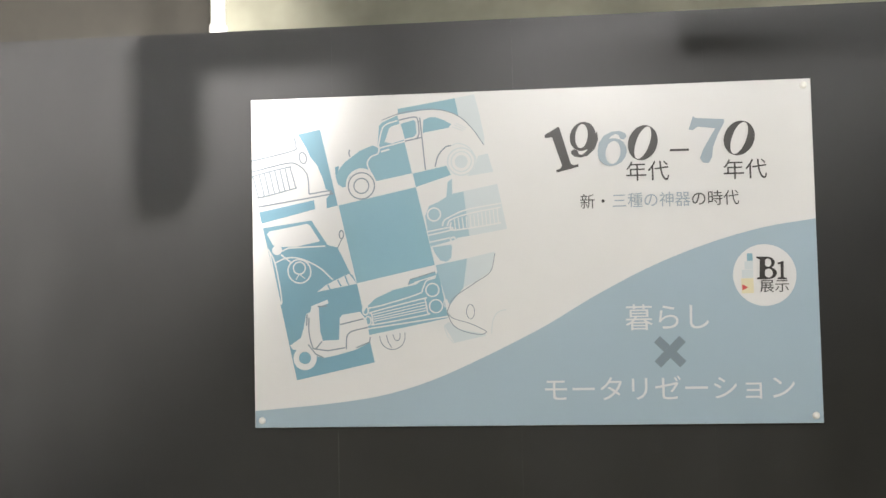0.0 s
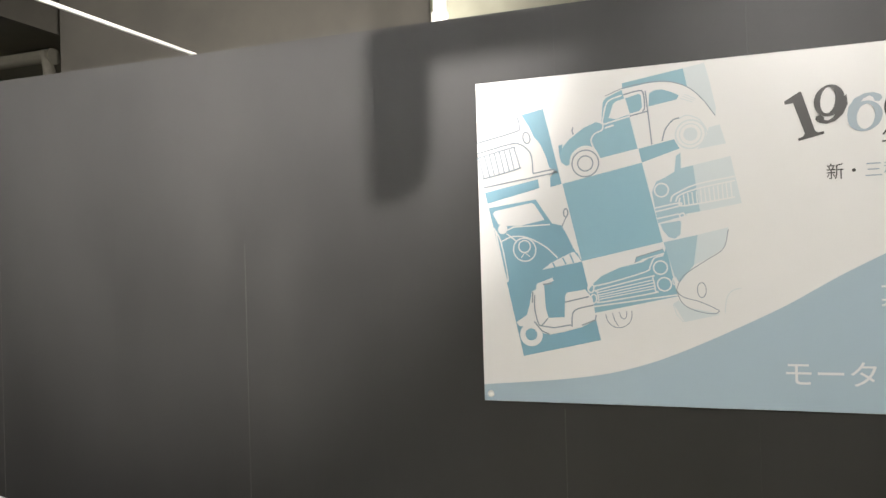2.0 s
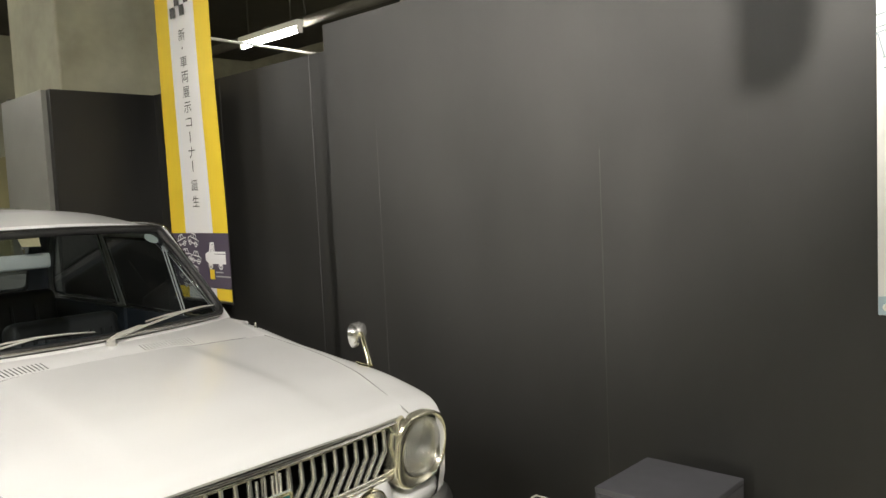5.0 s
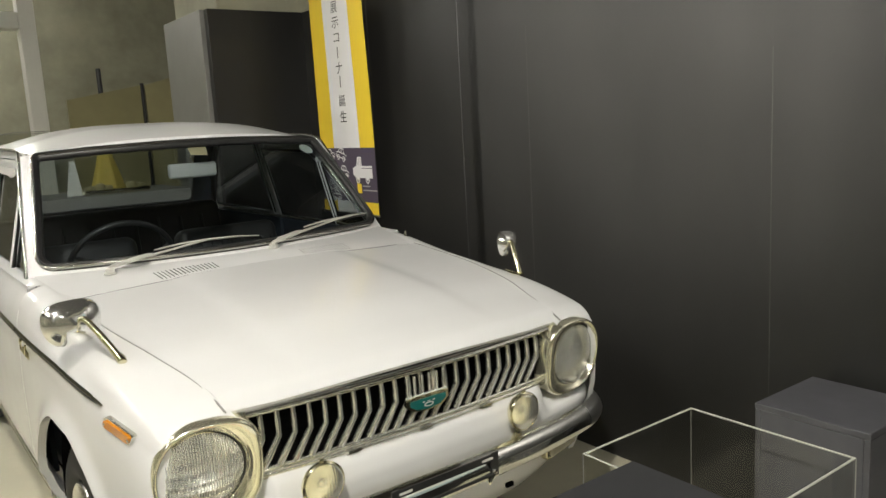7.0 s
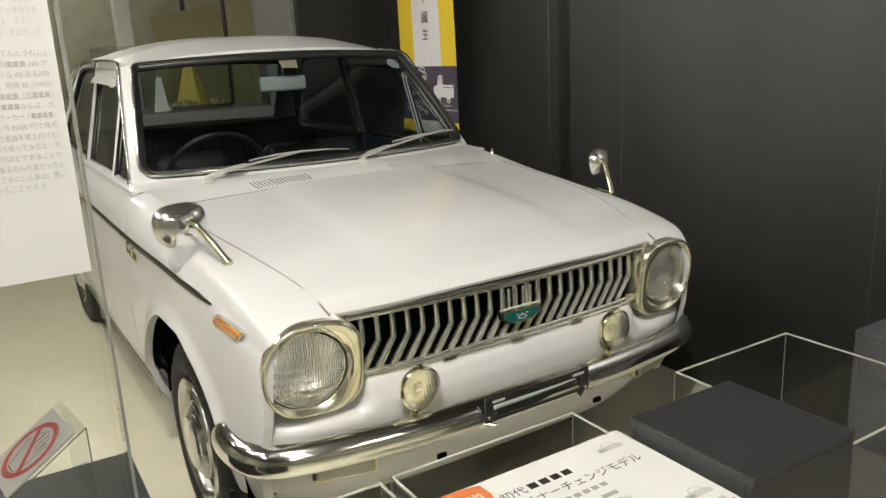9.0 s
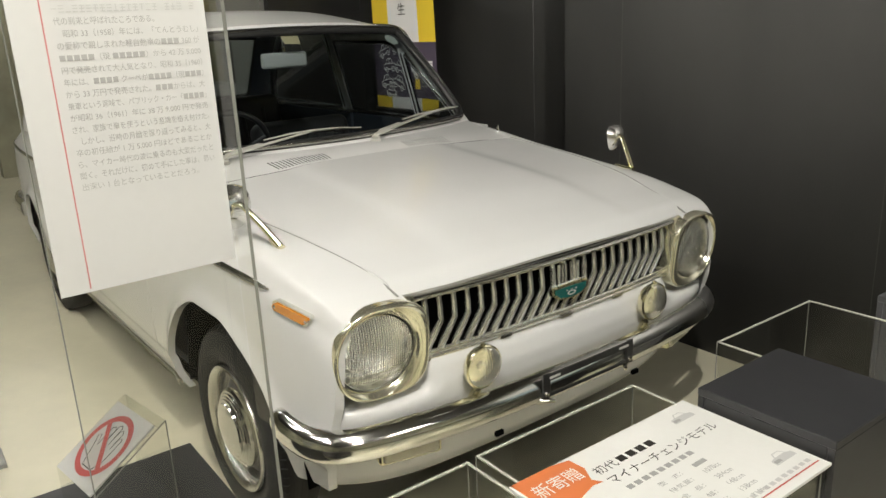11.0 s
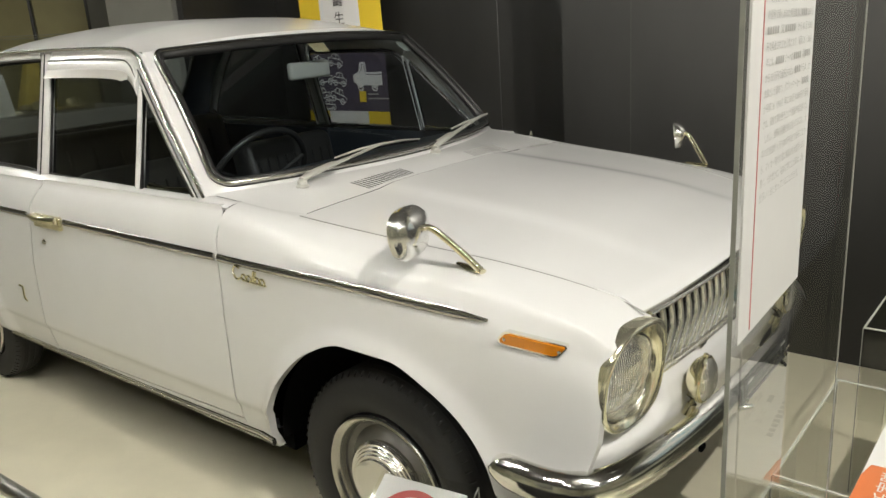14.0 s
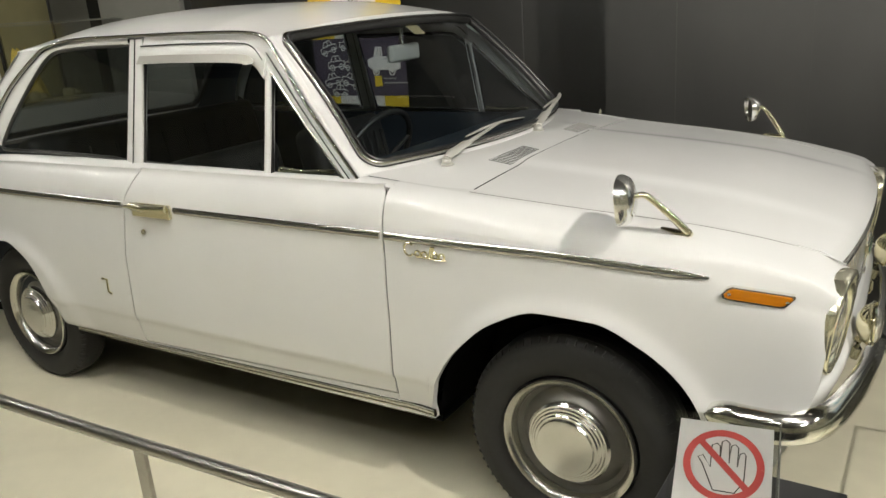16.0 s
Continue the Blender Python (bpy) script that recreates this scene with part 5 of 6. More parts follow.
# box and rails are a guess, hung out of view to throw the wall's soft shadows
rig = thing("unseen_shadow_caster", pose(0, 0, 0), "unseen black box on dark ceiling rails, added to cast the wall shadows", "projector")
part("body", box_bm(1.705, 1.80, 0.24, 0.36, 2.20, 2.44, 0.03, 3), IRON, rig)
box("rail", 1.70, 2.40, 0.26, 0.34, 2.43, 2.485, IRON, rig, bevel=0.006)
box("rail", 2.83, 3.3, 0.26, 0.34, 2.315, 2.375, IRON, rig, bevel=0.006)
for x, z in ((1.75, 2.47), (2.3, 2.47), (3.1, 2.37)):
    tube("rod", [(x, 0.3, z), (x, 0.3, 3.3)], 0.006, IRON, rig, seg=6)

# ---------- title board ----------
board = thing("title_board", pose(1.598, WALL_Y - 0.012, 1.020), "large white and blue printed title board screwed to the black wall", "sign")
BW, BH = 1.542, 0.924
box("panel", 0, BW, 0, 0.0115, 0, BH, WHITE, board, bevel=0.0015)
wave = curve_points([(0.0, 0.047), (0.23, 0.067), (0.39, 0.093), (0.55, 0.146), (0.79, 0.258), (0.945, 0.347), (1.10, 0.425), (1.25, 0.483), (1.40, 0.524), (BW, 0.545)], 50)


def print_shape(name, outline, mat, layer, label="", parent=None):
    """A flat printed area a hair in front of the board."""
    bm = bmesh.new()
    f = bm.faces.new([bm.verts.new((x, -0.0005 * layer, z)) for x, z in outline])
    f.normal_update()
    bmesh.ops.triangulate(bm, faces=[f])
    return part(name, bm, mat, parent or board, label)


print_shape("blue_field", [(0.001, 0.001), *[(min(max(p[0], 0.001), BW - 0.001), p[1]) for p in wave][::1], (BW - 0.001, 0.001)], WAVE, 1, "grey-blue wave field")


def lift(layer):
    """Each printed shape lies a hair in front of the one before."""
    lift.count += 1
    return 0.0006 * layer + 0.000002 * lift.count


lift.count = 0


def tile(pts, mat, layer):
    """A printed area on the board; millimetres from its lower left corner."""
    print_shape("collage_tile", [(x / 1000, z / 1000) for x, z in pts], mat, lift(layer) / 0.0005)


def dot(x, z, r, mat, layer, a=1.0):
    print_shape("collage_disc", ring2(x / 1000, z / 1000, r / 1000, 32, a)[:-1], mat, lift(layer) / 0.0005)


def stroke(pts, mat, width):
    smooth = curve_points([(x / 1000, z / 1000) for x, z in pts], 6 * len(pts)) if len(pts) > 3 else [(x / 1000, z / 1000) for x, z in pts]
    lines("collage_line", [smooth], width / 1000, mat, board, depth=lift(3.6))


def hoop(x, z, r, mat, width, a=1.0, tilt=0.0):
    lines("collage_ring", [ring2(x / 1000, z / 1000, r / 1000, 32, a, tilt)], width / 1000, mat, board, depth=lift(3.6))


def loop_band(x, z, rx, rz, ix, iz, mat, slant=0.0, inner_slant=0.0, dx=0, dz=0):
    """The bowl of a letter: an outer oval with a narrower leaning one cut out."""
    y, n = -lift(4.4), 40
    turn = [2 * math.pi * k / n for k in range(n)]
    v = [((x + rx * math.cos(t) + slant * rz * math.sin(t)) / 1000, y, (z + rz * math.sin(t)) / 1000) for t in turn]
    v += [((x + dx + ix * math.cos(t) + inner_slant * iz * math.sin(t)) / 1000, y, (z + dz + iz * math.sin(t)) / 1000) for t in turn]
    mesh_object("letter_bowl", v, [(k, (k + 1) % n, n + (k + 1) % n, n + k) for k in range(n)], mat, board)


def draw_van():
    """The nose of a van, in grey lines."""
    tile([(135, 821), (198, 833), (245, 617), (213, 610), (213, 638), (224, 649), (222, 659), (211, 665), (203, 696), (187, 734), (169, 756), (157, 784)], TEAL, 1)
    tile([(20, 604), (177, 634), (181, 609), (27, 572)], TEAL, 1)
    stroke([(1, 750), (118, 775), (128, 786), (127, 802), (122, 816)], PEN, 3.8)
    stroke([(0, 719), (100, 740), (131, 736), (154, 716), (162, 694), (164, 652)], PEN, 3.8)
    stroke([(5, 702), (9, 708), (105, 729), (112, 723), (125, 675), (121, 668), (24, 646), (18, 651), (5, 702)], PEN, 3.8)
    stroke([(22, 710), (36, 650)], PEN, 3.8)
    stroke([(37, 713), (50, 654)], PEN, 3.8)
    stroke([(52, 716), (65, 657)], PEN, 3.8)
    stroke([(67, 719), (80, 660)], PEN, 3.8)
    stroke([(82, 722), (95, 663)], PEN, 3.8)
    stroke([(97, 725), (109, 667)], PEN, 3.8)
    stroke([(17, 619), (216, 648), (224, 652), (222, 659), (164, 651)], PEN, 3.8)
    hoop(148, 754, 10, PEN, 3.8, 1.6, 0.2)


def draw_saloon():
    """A small rounded saloon in front of two teal fields."""
    tile([(240, 698), (252, 721), (268, 739), (310, 769), (346, 783), (360, 777), (366, 837), (375, 847), (418, 865), (436, 793), (456, 701), (355, 682), (344, 699), (329, 712), (309, 716), (288, 706), (275, 686), (272, 669), (259, 667), (246, 677)], TEAL_PALE, 1)
    tile([(239, 725), (251, 728), (247, 708), (240, 701)], TEAL, 2)
    tile([(419, 883), (512, 897), (518, 877), (484, 876), (420, 867)], TEAL_PALE, 1)
    tile([(512, 897), (580, 907), (589, 858), (555, 872), (518, 877)], TEAL_PALE, 1)
    tile([(580, 907), (634, 916), (645, 872), (660, 794), (658, 773), (632, 815), (589, 858)], TEAL_FAINT, 1)
    tile([(458, 700), (552, 719), (565, 693), (466, 662)], TEAL_PALE, 1)
    tile([(641, 744), (668, 749), (682, 698), (609, 688), (630, 710)], TEAL_FAINT, 1)
    tile([(381, 791), (394, 829), (402, 835), (425, 841), (436, 796), (400, 786)], WHITE, 2)
    tile([(427, 841), (463, 850), (469, 845), (471, 812), (463, 803), (438, 798)], TEAL_PALE, 1)
    tile([(488, 813), (491, 849), (507, 856), (524, 856), (548, 847), (568, 835), (561, 825)], TEAL_PALE, 1)
    stroke([(362, 775), (373, 823), (386, 840), (418, 850)], WHITE, 4)
    stroke([(365, 774), (438, 791)], WHITE, 4)
    stroke([(339, 708), (331, 732), (341, 750), (362, 760), (365, 779)], WHITE, 4)
    stroke([(370, 764), (394, 770)], WHITE, 5)
    stroke([(271, 668), (276, 693), (293, 711), (316, 717), (338, 708), (351, 686)], WHITE, 5)
    dot(313, 670, 37, WHITE, 3, 1.0)
    hoop(313, 670, 37, PEN, 3.8, 1.0, 0)
    hoop(313, 670, 21, PEN, 3.8, 1.0, 0)
    stroke([(282, 773), (279, 764), (282, 753)], PEN, 4)
    stroke([(373, 852), (422, 869), (477, 877), (532, 877), (586, 858), (625, 822), (658, 773)], PEN, 2.5)
    stroke([(481, 856), (494, 709)], PEN, 3.8)
    stroke([(438, 791), (484, 800)], PEN, 3.8)
    stroke([(422, 851), (463, 858), (475, 851), (478, 812), (472, 800)], PEN, 3.8)
    stroke([(521, 716), (530, 747), (550, 770), (567, 775)], PEN, 3.8)
    stroke([(567, 774), (587, 780), (614, 769), (630, 748), (637, 730)], TEAL_FAINT, 3.0)
    dot(594, 729, 38, WHITE, 2, 1.0)
    hoop(594, 729, 38, TEAL_FAINT, 4, 1.0, 0)
    hoop(594, 729, 28, TEAL_FAINT, 3, 1.0, 0)
    dot(594, 729, 18, TEAL_FAINT, 3, 1.0)
    stroke([(571, 827), (602, 814)], TEAL_FAINT, 2)
    stroke([(577, 832), (606, 818)], TEAL_FAINT, 2)
    stroke([(582, 837), (610, 822)], TEAL_FAINT, 2)


def draw_field():
    """The plain teal field in the middle."""
    tile([(247, 617), (466, 662), (514, 444), (295, 398)], TEAL_PALE, 1)


def draw_chrome_saloon():
    """A saloon front that fades out."""
    tile([(550, 632), (555, 674), (567, 682), (567, 640), (598, 646), (612, 522), (503, 495), (490, 580), (502, 608), (526, 618)], TEAL_MID, 1)
    tile([(598, 646), (692, 664), (716, 539), (612, 522)], TEAL_FAINT, 1)
    tile([(509, 493), (564, 500), (560, 462), (546, 452), (530, 456), (515, 476)], TEAL_MID, 1)
    hoop(515, 584, 18, WHITE, 4, 1.0, 0)
    stroke([(538, 551), (542, 565), (559, 576), (607, 595), (701, 610)], WHITE, 4)
    stroke([(551, 551), (562, 568), (613, 584), (701, 599)], WHITE, 4)
    stroke([(562, 561), (560, 547), (569, 539), (646, 548), (700, 556)], WHITE, 4)
    stroke([(571, 569), (574, 540)], WHITE, 3)
    stroke([(582, 572), (585, 542)], WHITE, 3)
    stroke([(593, 574), (596, 543)], WHITE, 3)
    stroke([(604, 576), (606, 544)], WHITE, 3)
    stroke([(615, 579), (617, 546)], WHITE, 3)
    stroke([(625, 581), (628, 547)], WHITE, 3)
    stroke([(636, 583), (639, 548)], WHITE, 3)
    stroke([(647, 586), (650, 550)], WHITE, 3)
    stroke([(658, 588), (660, 551)], WHITE, 3)
    stroke([(669, 590), (671, 552)], WHITE, 3)
    stroke([(679, 593), (682, 554)], WHITE, 3)
    stroke([(690, 595), (693, 555)], WHITE, 3)
    stroke([(494, 536), (559, 547), (558, 539), (496, 526)], WHITE, 4)
    stroke([(500, 507), (558, 518)], WHITE, 4)
    stroke([(559, 516), (571, 518), (578, 490), (567, 489), (559, 516)], WHITE, 4)
    stroke([(577, 515), (706, 534)], WHITE, 4)


def draw_beetle():
    """The front of a rounded car on the dark teal field."""
    tile([(30, 559), (169, 577), (214, 507), (243, 499), (256, 471), (273, 434), (282, 423), (295, 398), (341, 178), (121, 131), (75, 354)], TEAL, 1)
    tile([(42, 541), (48, 549), (157, 568), (165, 563), (193, 518), (125, 504), (72, 505), (58, 511)], WHITE, 2)
    dot(70, 496, 14, WHITE, 3, 1.0)
    stroke([(81, 483), (111, 459)], WHITE, 4)
    stroke([(44, 500), (64, 458), (81, 361), (75, 357), (49, 489)], WHITE, 4)
    stroke([(64, 460), (97, 473), (138, 470), (190, 444), (228, 409)], WHITE, 4)
    stroke([(65, 485), (103, 501), (208, 504)], WHITE, 4)
    hoop(133, 444, 17, WHITE, 4, 1.0, 0)
    hoop(133, 435, 32, WHITE, 4, 1.05, 0.6)
    stroke([(123, 412), (133, 427), (148, 415)], WHITE, 3)
    tile([(182, 376), (207, 395), (238, 410), (273, 425), (281, 416), (295, 397), (241, 387)], WHITE, 2)
    stroke([(213, 396), (220, 381)], TEAL, 4)
    stroke([(241, 409), (251, 390)], TEAL, 4)
    stroke([(262, 419), (272, 394)], TEAL, 4)
    stroke([(244, 500), (250, 487), (261, 480), (262, 494), (255, 503)], WHITE, 3)
    stroke([(261, 480), (271, 446), (281, 423)], WHITE, 4)
    hoop(254, 535, 6, PEN, 3.8, 1.9, 0)
    stroke([(243, 499), (256, 525)], PEN, 3)


def draw_scooter():
    """A white motor scooter."""
    tile([(103, 228), (134, 249), (142, 275), (150, 315), (162, 321), (165, 337), (211, 354), (214, 344), (186, 334), (189, 267), (196, 240), (242, 242), (245, 303), (252, 311), (302, 319), (321, 295), (328, 248), (326, 232), (290, 214), (238, 200), (197, 192), (176, 198), (152, 210), (110, 217)], WHITE, 2)
    dot(145, 192, 33, WHITE, 2, 1.0)
    dot(145, 193, 17, TEAL, 3, 1.0)
    stroke([(158, 305), (158, 261), (171, 218), (194, 238)], PEN, 3.8)
    stroke([(171, 218), (211, 212), (259, 220)], PEN, 3.8)
    stroke([(245, 284), (312, 299)], PEN, 3.8)
    stroke([(262, 215), (265, 251), (280, 265), (323, 275)], PEN, 3.8)
    stroke([(155, 230), (176, 203), (198, 193)], PEN, 3.8)
    stroke([(290, 219), (328, 234), (330, 248)], PEN, 3.8)
    stroke([(183, 335), (209, 337)], PEN, 4)
    stroke([(153, 314), (151, 283)], PEN, 3.8)


def draw_twin_lamp_saloon():
    """A saloon with paired lamps and a barred grille."""
    tile([(326, 336), (347, 355), (399, 378), (460, 391), (481, 404), (515, 410), (522, 430), (548, 297), (325, 253), (315, 292), (312, 318)], TEAL_PALE, 1)
    hoop(506, 375, 18, WHITE, 4, 1.0, 0)
    hoop(515, 330, 18, WHITE, 4, 1.0, 0)
    hoop(318, 322, 8, WHITE, 4, 1.5, 0)
    hoop(325, 293, 8, WHITE, 4, 1.5, 0)
    stroke([(335, 313), (340, 318), (477, 351), (485, 348), (491, 314), (487, 307), (346, 283), (339, 288), (335, 313)], WHITE, 4)
    stroke([(337, 310), (485, 342)], WHITE, 3)
    stroke([(339, 303), (486, 334)], WHITE, 3)
    stroke([(340, 297), (488, 326)], WHITE, 3)
    stroke([(341, 291), (489, 319)], WHITE, 3)
    stroke([(323, 327), (371, 337), (467, 365), (479, 379), (491, 401), (515, 408)], WHITE, 4)
    stroke([(325, 271), (547, 301)], WHITE, 4)
    tile([(439, 390), (443, 404), (515, 424), (518, 414), (461, 398)], TEAL_PALE, 1)
    stroke([(439, 390), (444, 405), (514, 425)], PEN, 2.5)
    stroke([(457, 397), (517, 414)], WHITE, 3)
    stroke([(356, 250), (362, 230), (377, 216), (397, 213), (416, 222), (426, 239), (427, 259)], PEN, 2.5)
    stroke([(375, 253), (380, 233), (390, 217)], PEN, 2.5)
    stroke([(393, 255), (399, 240), (407, 237), (413, 246), (413, 258)], PEN, 2.5)


def draw_fading_coupe():
    """A coupe front that fades out."""
    tile([(516, 443), (604, 460), (592, 380), (554, 333), (542, 349)], TEAL_MID, 1)
    tile([(604, 460), (681, 477), (669, 424), (623, 394), (592, 380)], TEAL_FAINT, 1)
    tile([(536, 277), (550, 286), (573, 267), (649, 251), (653, 247), (564, 228)], TEAL_FAINT, 1)
    stroke([(545, 313), (564, 351), (622, 391), (667, 422), (681, 472)], PEN, 2.2)
    stroke([(545, 313), (563, 295), (607, 281), (646, 262), (651, 255), (633, 250), (589, 260), (560, 279), (545, 313)], PEN, 2.2)
    stroke([(666, 252), (672, 291), (687, 311), (708, 317)], TEAL_FAINT, 2.2)
    stroke([(536, 275), (545, 247), (562, 228)], TEAL_FAINT, 2.2)
    hoop(610, 313, 11, PEN, 2.2, 1.8, 0)
    hoop(542, 338, 5, WHITE, 3, 2, 0)


def draw_numerals():
    """The years in an old-style serif face."""
    tile([(825, 794), (862, 816), (866, 815), (895, 713), (902, 709), (915, 711), (916, 704), (856, 690), (855, 697), (867, 701), (871, 709), (846, 788), (827, 786)], INK, 2)
    tile([(1228, 833), (1234, 827), (1311, 821), (1309, 810), (1292, 779), (1279, 747), (1275, 718), (1266, 703), (1251, 704), (1243, 717), (1252, 741), (1286, 797), (1240, 803), (1226, 794), (1215, 796)], INK_GREY, 2)
    loop_band(1091, 764, 40, 48, 19, 44, INK, 0.12, 0.32, 0, 0)
    loop_band(1348, 768, 41, 47, 20, 43, INK, 0.12, 0.32, 0, 0)
    loop_band(929, 787, 35, 40, 17, 33, INK, 0.1, 0.1, -3, 1)
    tile([(969, 800), (971, 776), (961, 752), (942, 734), (922, 729), (906, 732), (896, 741), (898, 749), (907, 753), (916, 747), (917, 739), (926, 737), (937, 744), (947, 761), (951, 780)], INK, 2)
    loop_band(1008, 741, 39, 38, 20, 31, INK_GREY, 0.1, 0.1, 2, -1)
    tile([(968, 743), (972, 766), (986, 787), (1009, 798), (1029, 799), (1045, 792), (1048, 783), (1041, 775), (1031, 777), (1027, 787), (1019, 791), (1006, 785), (996, 772), (990, 749)], INK_GREY, 2)


def draw_badge_letters():
    """The floor mark in a serif face."""
    tile([(1381, 446), (1412, 445), (1411, 440), (1404, 438), (1402, 391), (1410, 388), (1409, 384), (1381, 385), (1381, 389), (1388, 391), (1390, 439), (1382, 441)], INK, 5)
    loop_band(1410, 429, 19, 16, 9, 11, INK, 0, 0, 1, 0)
    loop_band(1411, 401, 23, 16, 11, 12, INK, 0, 0, 1, 0)
    tile([(1436, 428), (1452, 433), (1451, 389), (1459, 387), (1459, 383), (1435, 384), (1435, 388), (1443, 390), (1444, 424), (1437, 424)], INK, 5)


for draw in (draw_van, draw_saloon, draw_field, draw_chrome_saloon, draw_beetle, draw_scooter, draw_twin_lamp_saloon, draw_fading_coupe, draw_numerals):
    draw()


def on_board(x, z, layer=4, tilt=0.0):
    return pose(x, -0.0005 * layer, z, 90) @ pose(0, 0, 0, 0, 0, tilt)


box("dash", 1.163, 1.214, -0.0025, -0.0015, 0.738, 0.744, INK, board)
writing("lettering", "年代", 0.115, 0.054, INK, board, on_board(1.044, 0.660))
writing("lettering", "年代", 0.114, 0.054, INK, board, on_board(1.304, 0.657))
for word, x, w, mt in (("新・", 0.918, 0.066, INK), ("三種の神器", 1.005, 0.208, INK_GREY), ("の時代", 1.218, 0.124, INK)):
    writing("lettering", word, w, 0.040, mt, board, on_board(x, 0.588))
writing("lettering", "暮らし", 0.222, 0.070, WHITE, board, on_board(1.030, 0.254))
writing("lettering", "モータリゼーション", 0.662, 0.064, WHITE, board, on_board(0.808, 0.066))
for a in (45, -45):
    o = box("cross_bar", -0.048, 0.048, -0.0025, -0.0015, -0.012, 0.012, CROSS, board)
    o.matrix_basis = pose(1.146, 0 if a > 0 else -0.0006, 0.195, 0, a, 0)
print_shape("badge_disc", ring2(1.402, 0.396, 0.083, 40)[:-1], WHITE, 3, "round white badge")
for k, (h, w, mt) in enumerate(((0.04, 0.032, material("pale_ochre_print", (0.60, 0.55, 0.36), 0.4)), (0.022, 0.03, TEAL_FAINT), (0.022, 0.022, TEAL_FAINT), (0.02, 0.015, TEAL_PALE))):
    z = 0.348 + (0, 0.041, 0.064, 0.087)[k]
    print_shape("badge_step", [(1.372 - w, z), (1.372, z), (1.372, z + h), (1.372 - w, z + h)], mt, 4)
print_shape("badge_arrow", [(1.342, 0.356), (1.358, 0.364), (1.342, 0.372)], RED, 5)
draw_badge_letters()
writing("lettering", "展示", 0.076, 0.032, INK, board, on_board(1.388, 0.350, 5))
for x, z in ((0.02, 0.904), (BW - 0.02, 0.906), (0.02, 0.02), (BW - 0.02, 0.02)):
    lathe("screw_cap", [(0.0005, -0.006), (0.006, -0.0055), (0.0095, -0.002), (0.010, 0)], PVC, board, m=pose(x, 0, z), seg=16)

# ---------- hanging banner ----------
banner = thing("banner", pose(-2.545, 1.40, 0.80), "tall hanging cloth banner, yellow and white with a violet foot", "banner")
BN = 0.672
wob = lambda x, z: 0.012 * math.sin(2.2 * z + 1.0) * (0.4 + x) + 0.006 * math.sin(5 * x + z)
for nm, x0, x1, z0, z1, mt in (("yellow_band", 0, 0.172, 0.41, 2.45, YELLOW), ("white_band", 0.172, 0.50, 0.41, 2.45, CLOTH), ("yellow_band", 0.50, BN, 0.41, 2.45, YELLOW), ("violet_band", 0, BN, 0.075, 0.41, VIOLET), ("yellow_foot", 0, 0.172, 0, 0.075, YELLOW), ("white_foot", 0.172, 0.50, 0, 0.075, CLOTH), ("yellow_foot", 0.50, BN, 0, 0.075, YELLOW)):
    P = [[(x, wob(x, z), z) for x in np.linspace(x0, x1, 7)] for z in np.linspace(z0, z1, 22)]
    ob = grid(nm, P, mt, banner, rim=0.002, inward=(0, 1, 0))
for z, n in ((-0.004, "bottom_bar"), (2.452, "top_bar")):
    tube(n, [(-0.01, 0.004, z), (BN + 0.012, 0.004, z)], 0.009, STEEL, banner, seg=8)
for x in (0.05, BN - 0.05):
    tube("cord", [(x, 0.004, 2.46), (x, 0.004, 2.50)], 0.003, IRON, banner, seg=5)


def on_banner(x, z, lift=0.006):
    return pose(x, wob(x, z) - lift, z, 90)


for ch, z in (("新", 1.61), ("・", 1.53), ("車", 1.45), ("両", 1.358), ("展", 1.268), ("示", 1.176), ("コ", 1.086), ("|", 0.997), ("ナ", 0.904), ("|", 0.82), ("誕", 0.705), ("生", 0.606)):
    w, h = {"・": (0.016, 0.012), "|": (0.009, 0.068), "コ": (0.07, 0.052), "示": (0.085, 0.066)}.get(ch, (0.078, 0.068))
    writing("lettering", ch, w, h, INK, banner, on_banner(0.336 - w / 2, z - h / 2))
for i in range(4):
    for j in range(4):
        if (i + j) % 2 == 0 or j == 2:
            print_shape("crest_tile", [(0.225 + 0.056 * i, 1.72 + 0.064 * j), (0.279 + 0.056 * i, 1.72 + 0.064 * j), (0.279 + 0.056 * i, 1.782 + 0.064 * j), (0.225 + 0.056 * i, 1.782 + 0.064 * j)], INK, 1, parent=banner).location.y = wob(0.33, 1.8) - 0.009
strokes = []
rng = random.Random(4)
for cx, cz, k, tilt in ((0.12, 0.36, 0.062, 0.3), (0.27, 0.37, 0.06, -0.2), (0.17, 0.27, 0.066, 0.1), (0.29, 0.26, 0.06, -0.1), (0.13, 0.17, 0.062, 0.2), (0.27, 0.165, 0.066, -0.3), (0.18, 0.105, 0.055, 0.0)):
    def place(pts):
        return [(cx + k * (x * math.cos(tilt) - z * math.sin(tilt)), cz + k * (x * math.sin(tilt) + z * math.cos(tilt))) for x, z in pts]
    strokes += [place([(-1, -0.35), (-1, 0.1), (-0.6, 0.2), (-0.35, 0.62), (0.35, 0.62), (0.6, 0.15), (1, 0.05), (1, -0.35), (-1, -0.35)]), place([(-0.5, 0.18), (0.55, 0.15)]), place([(0, 0.62), (0, 0.16)]), place(ring2(-0.55, -0.38, 0.24, 12)), place(ring2(0.55, -0.38, 0.24, 12))]
lines("car_drawings", strokes, 0.007, CLOTH, banner, "white outline drawings of piled old cars").location.y = wob(0.2, 0.3) - 0.007
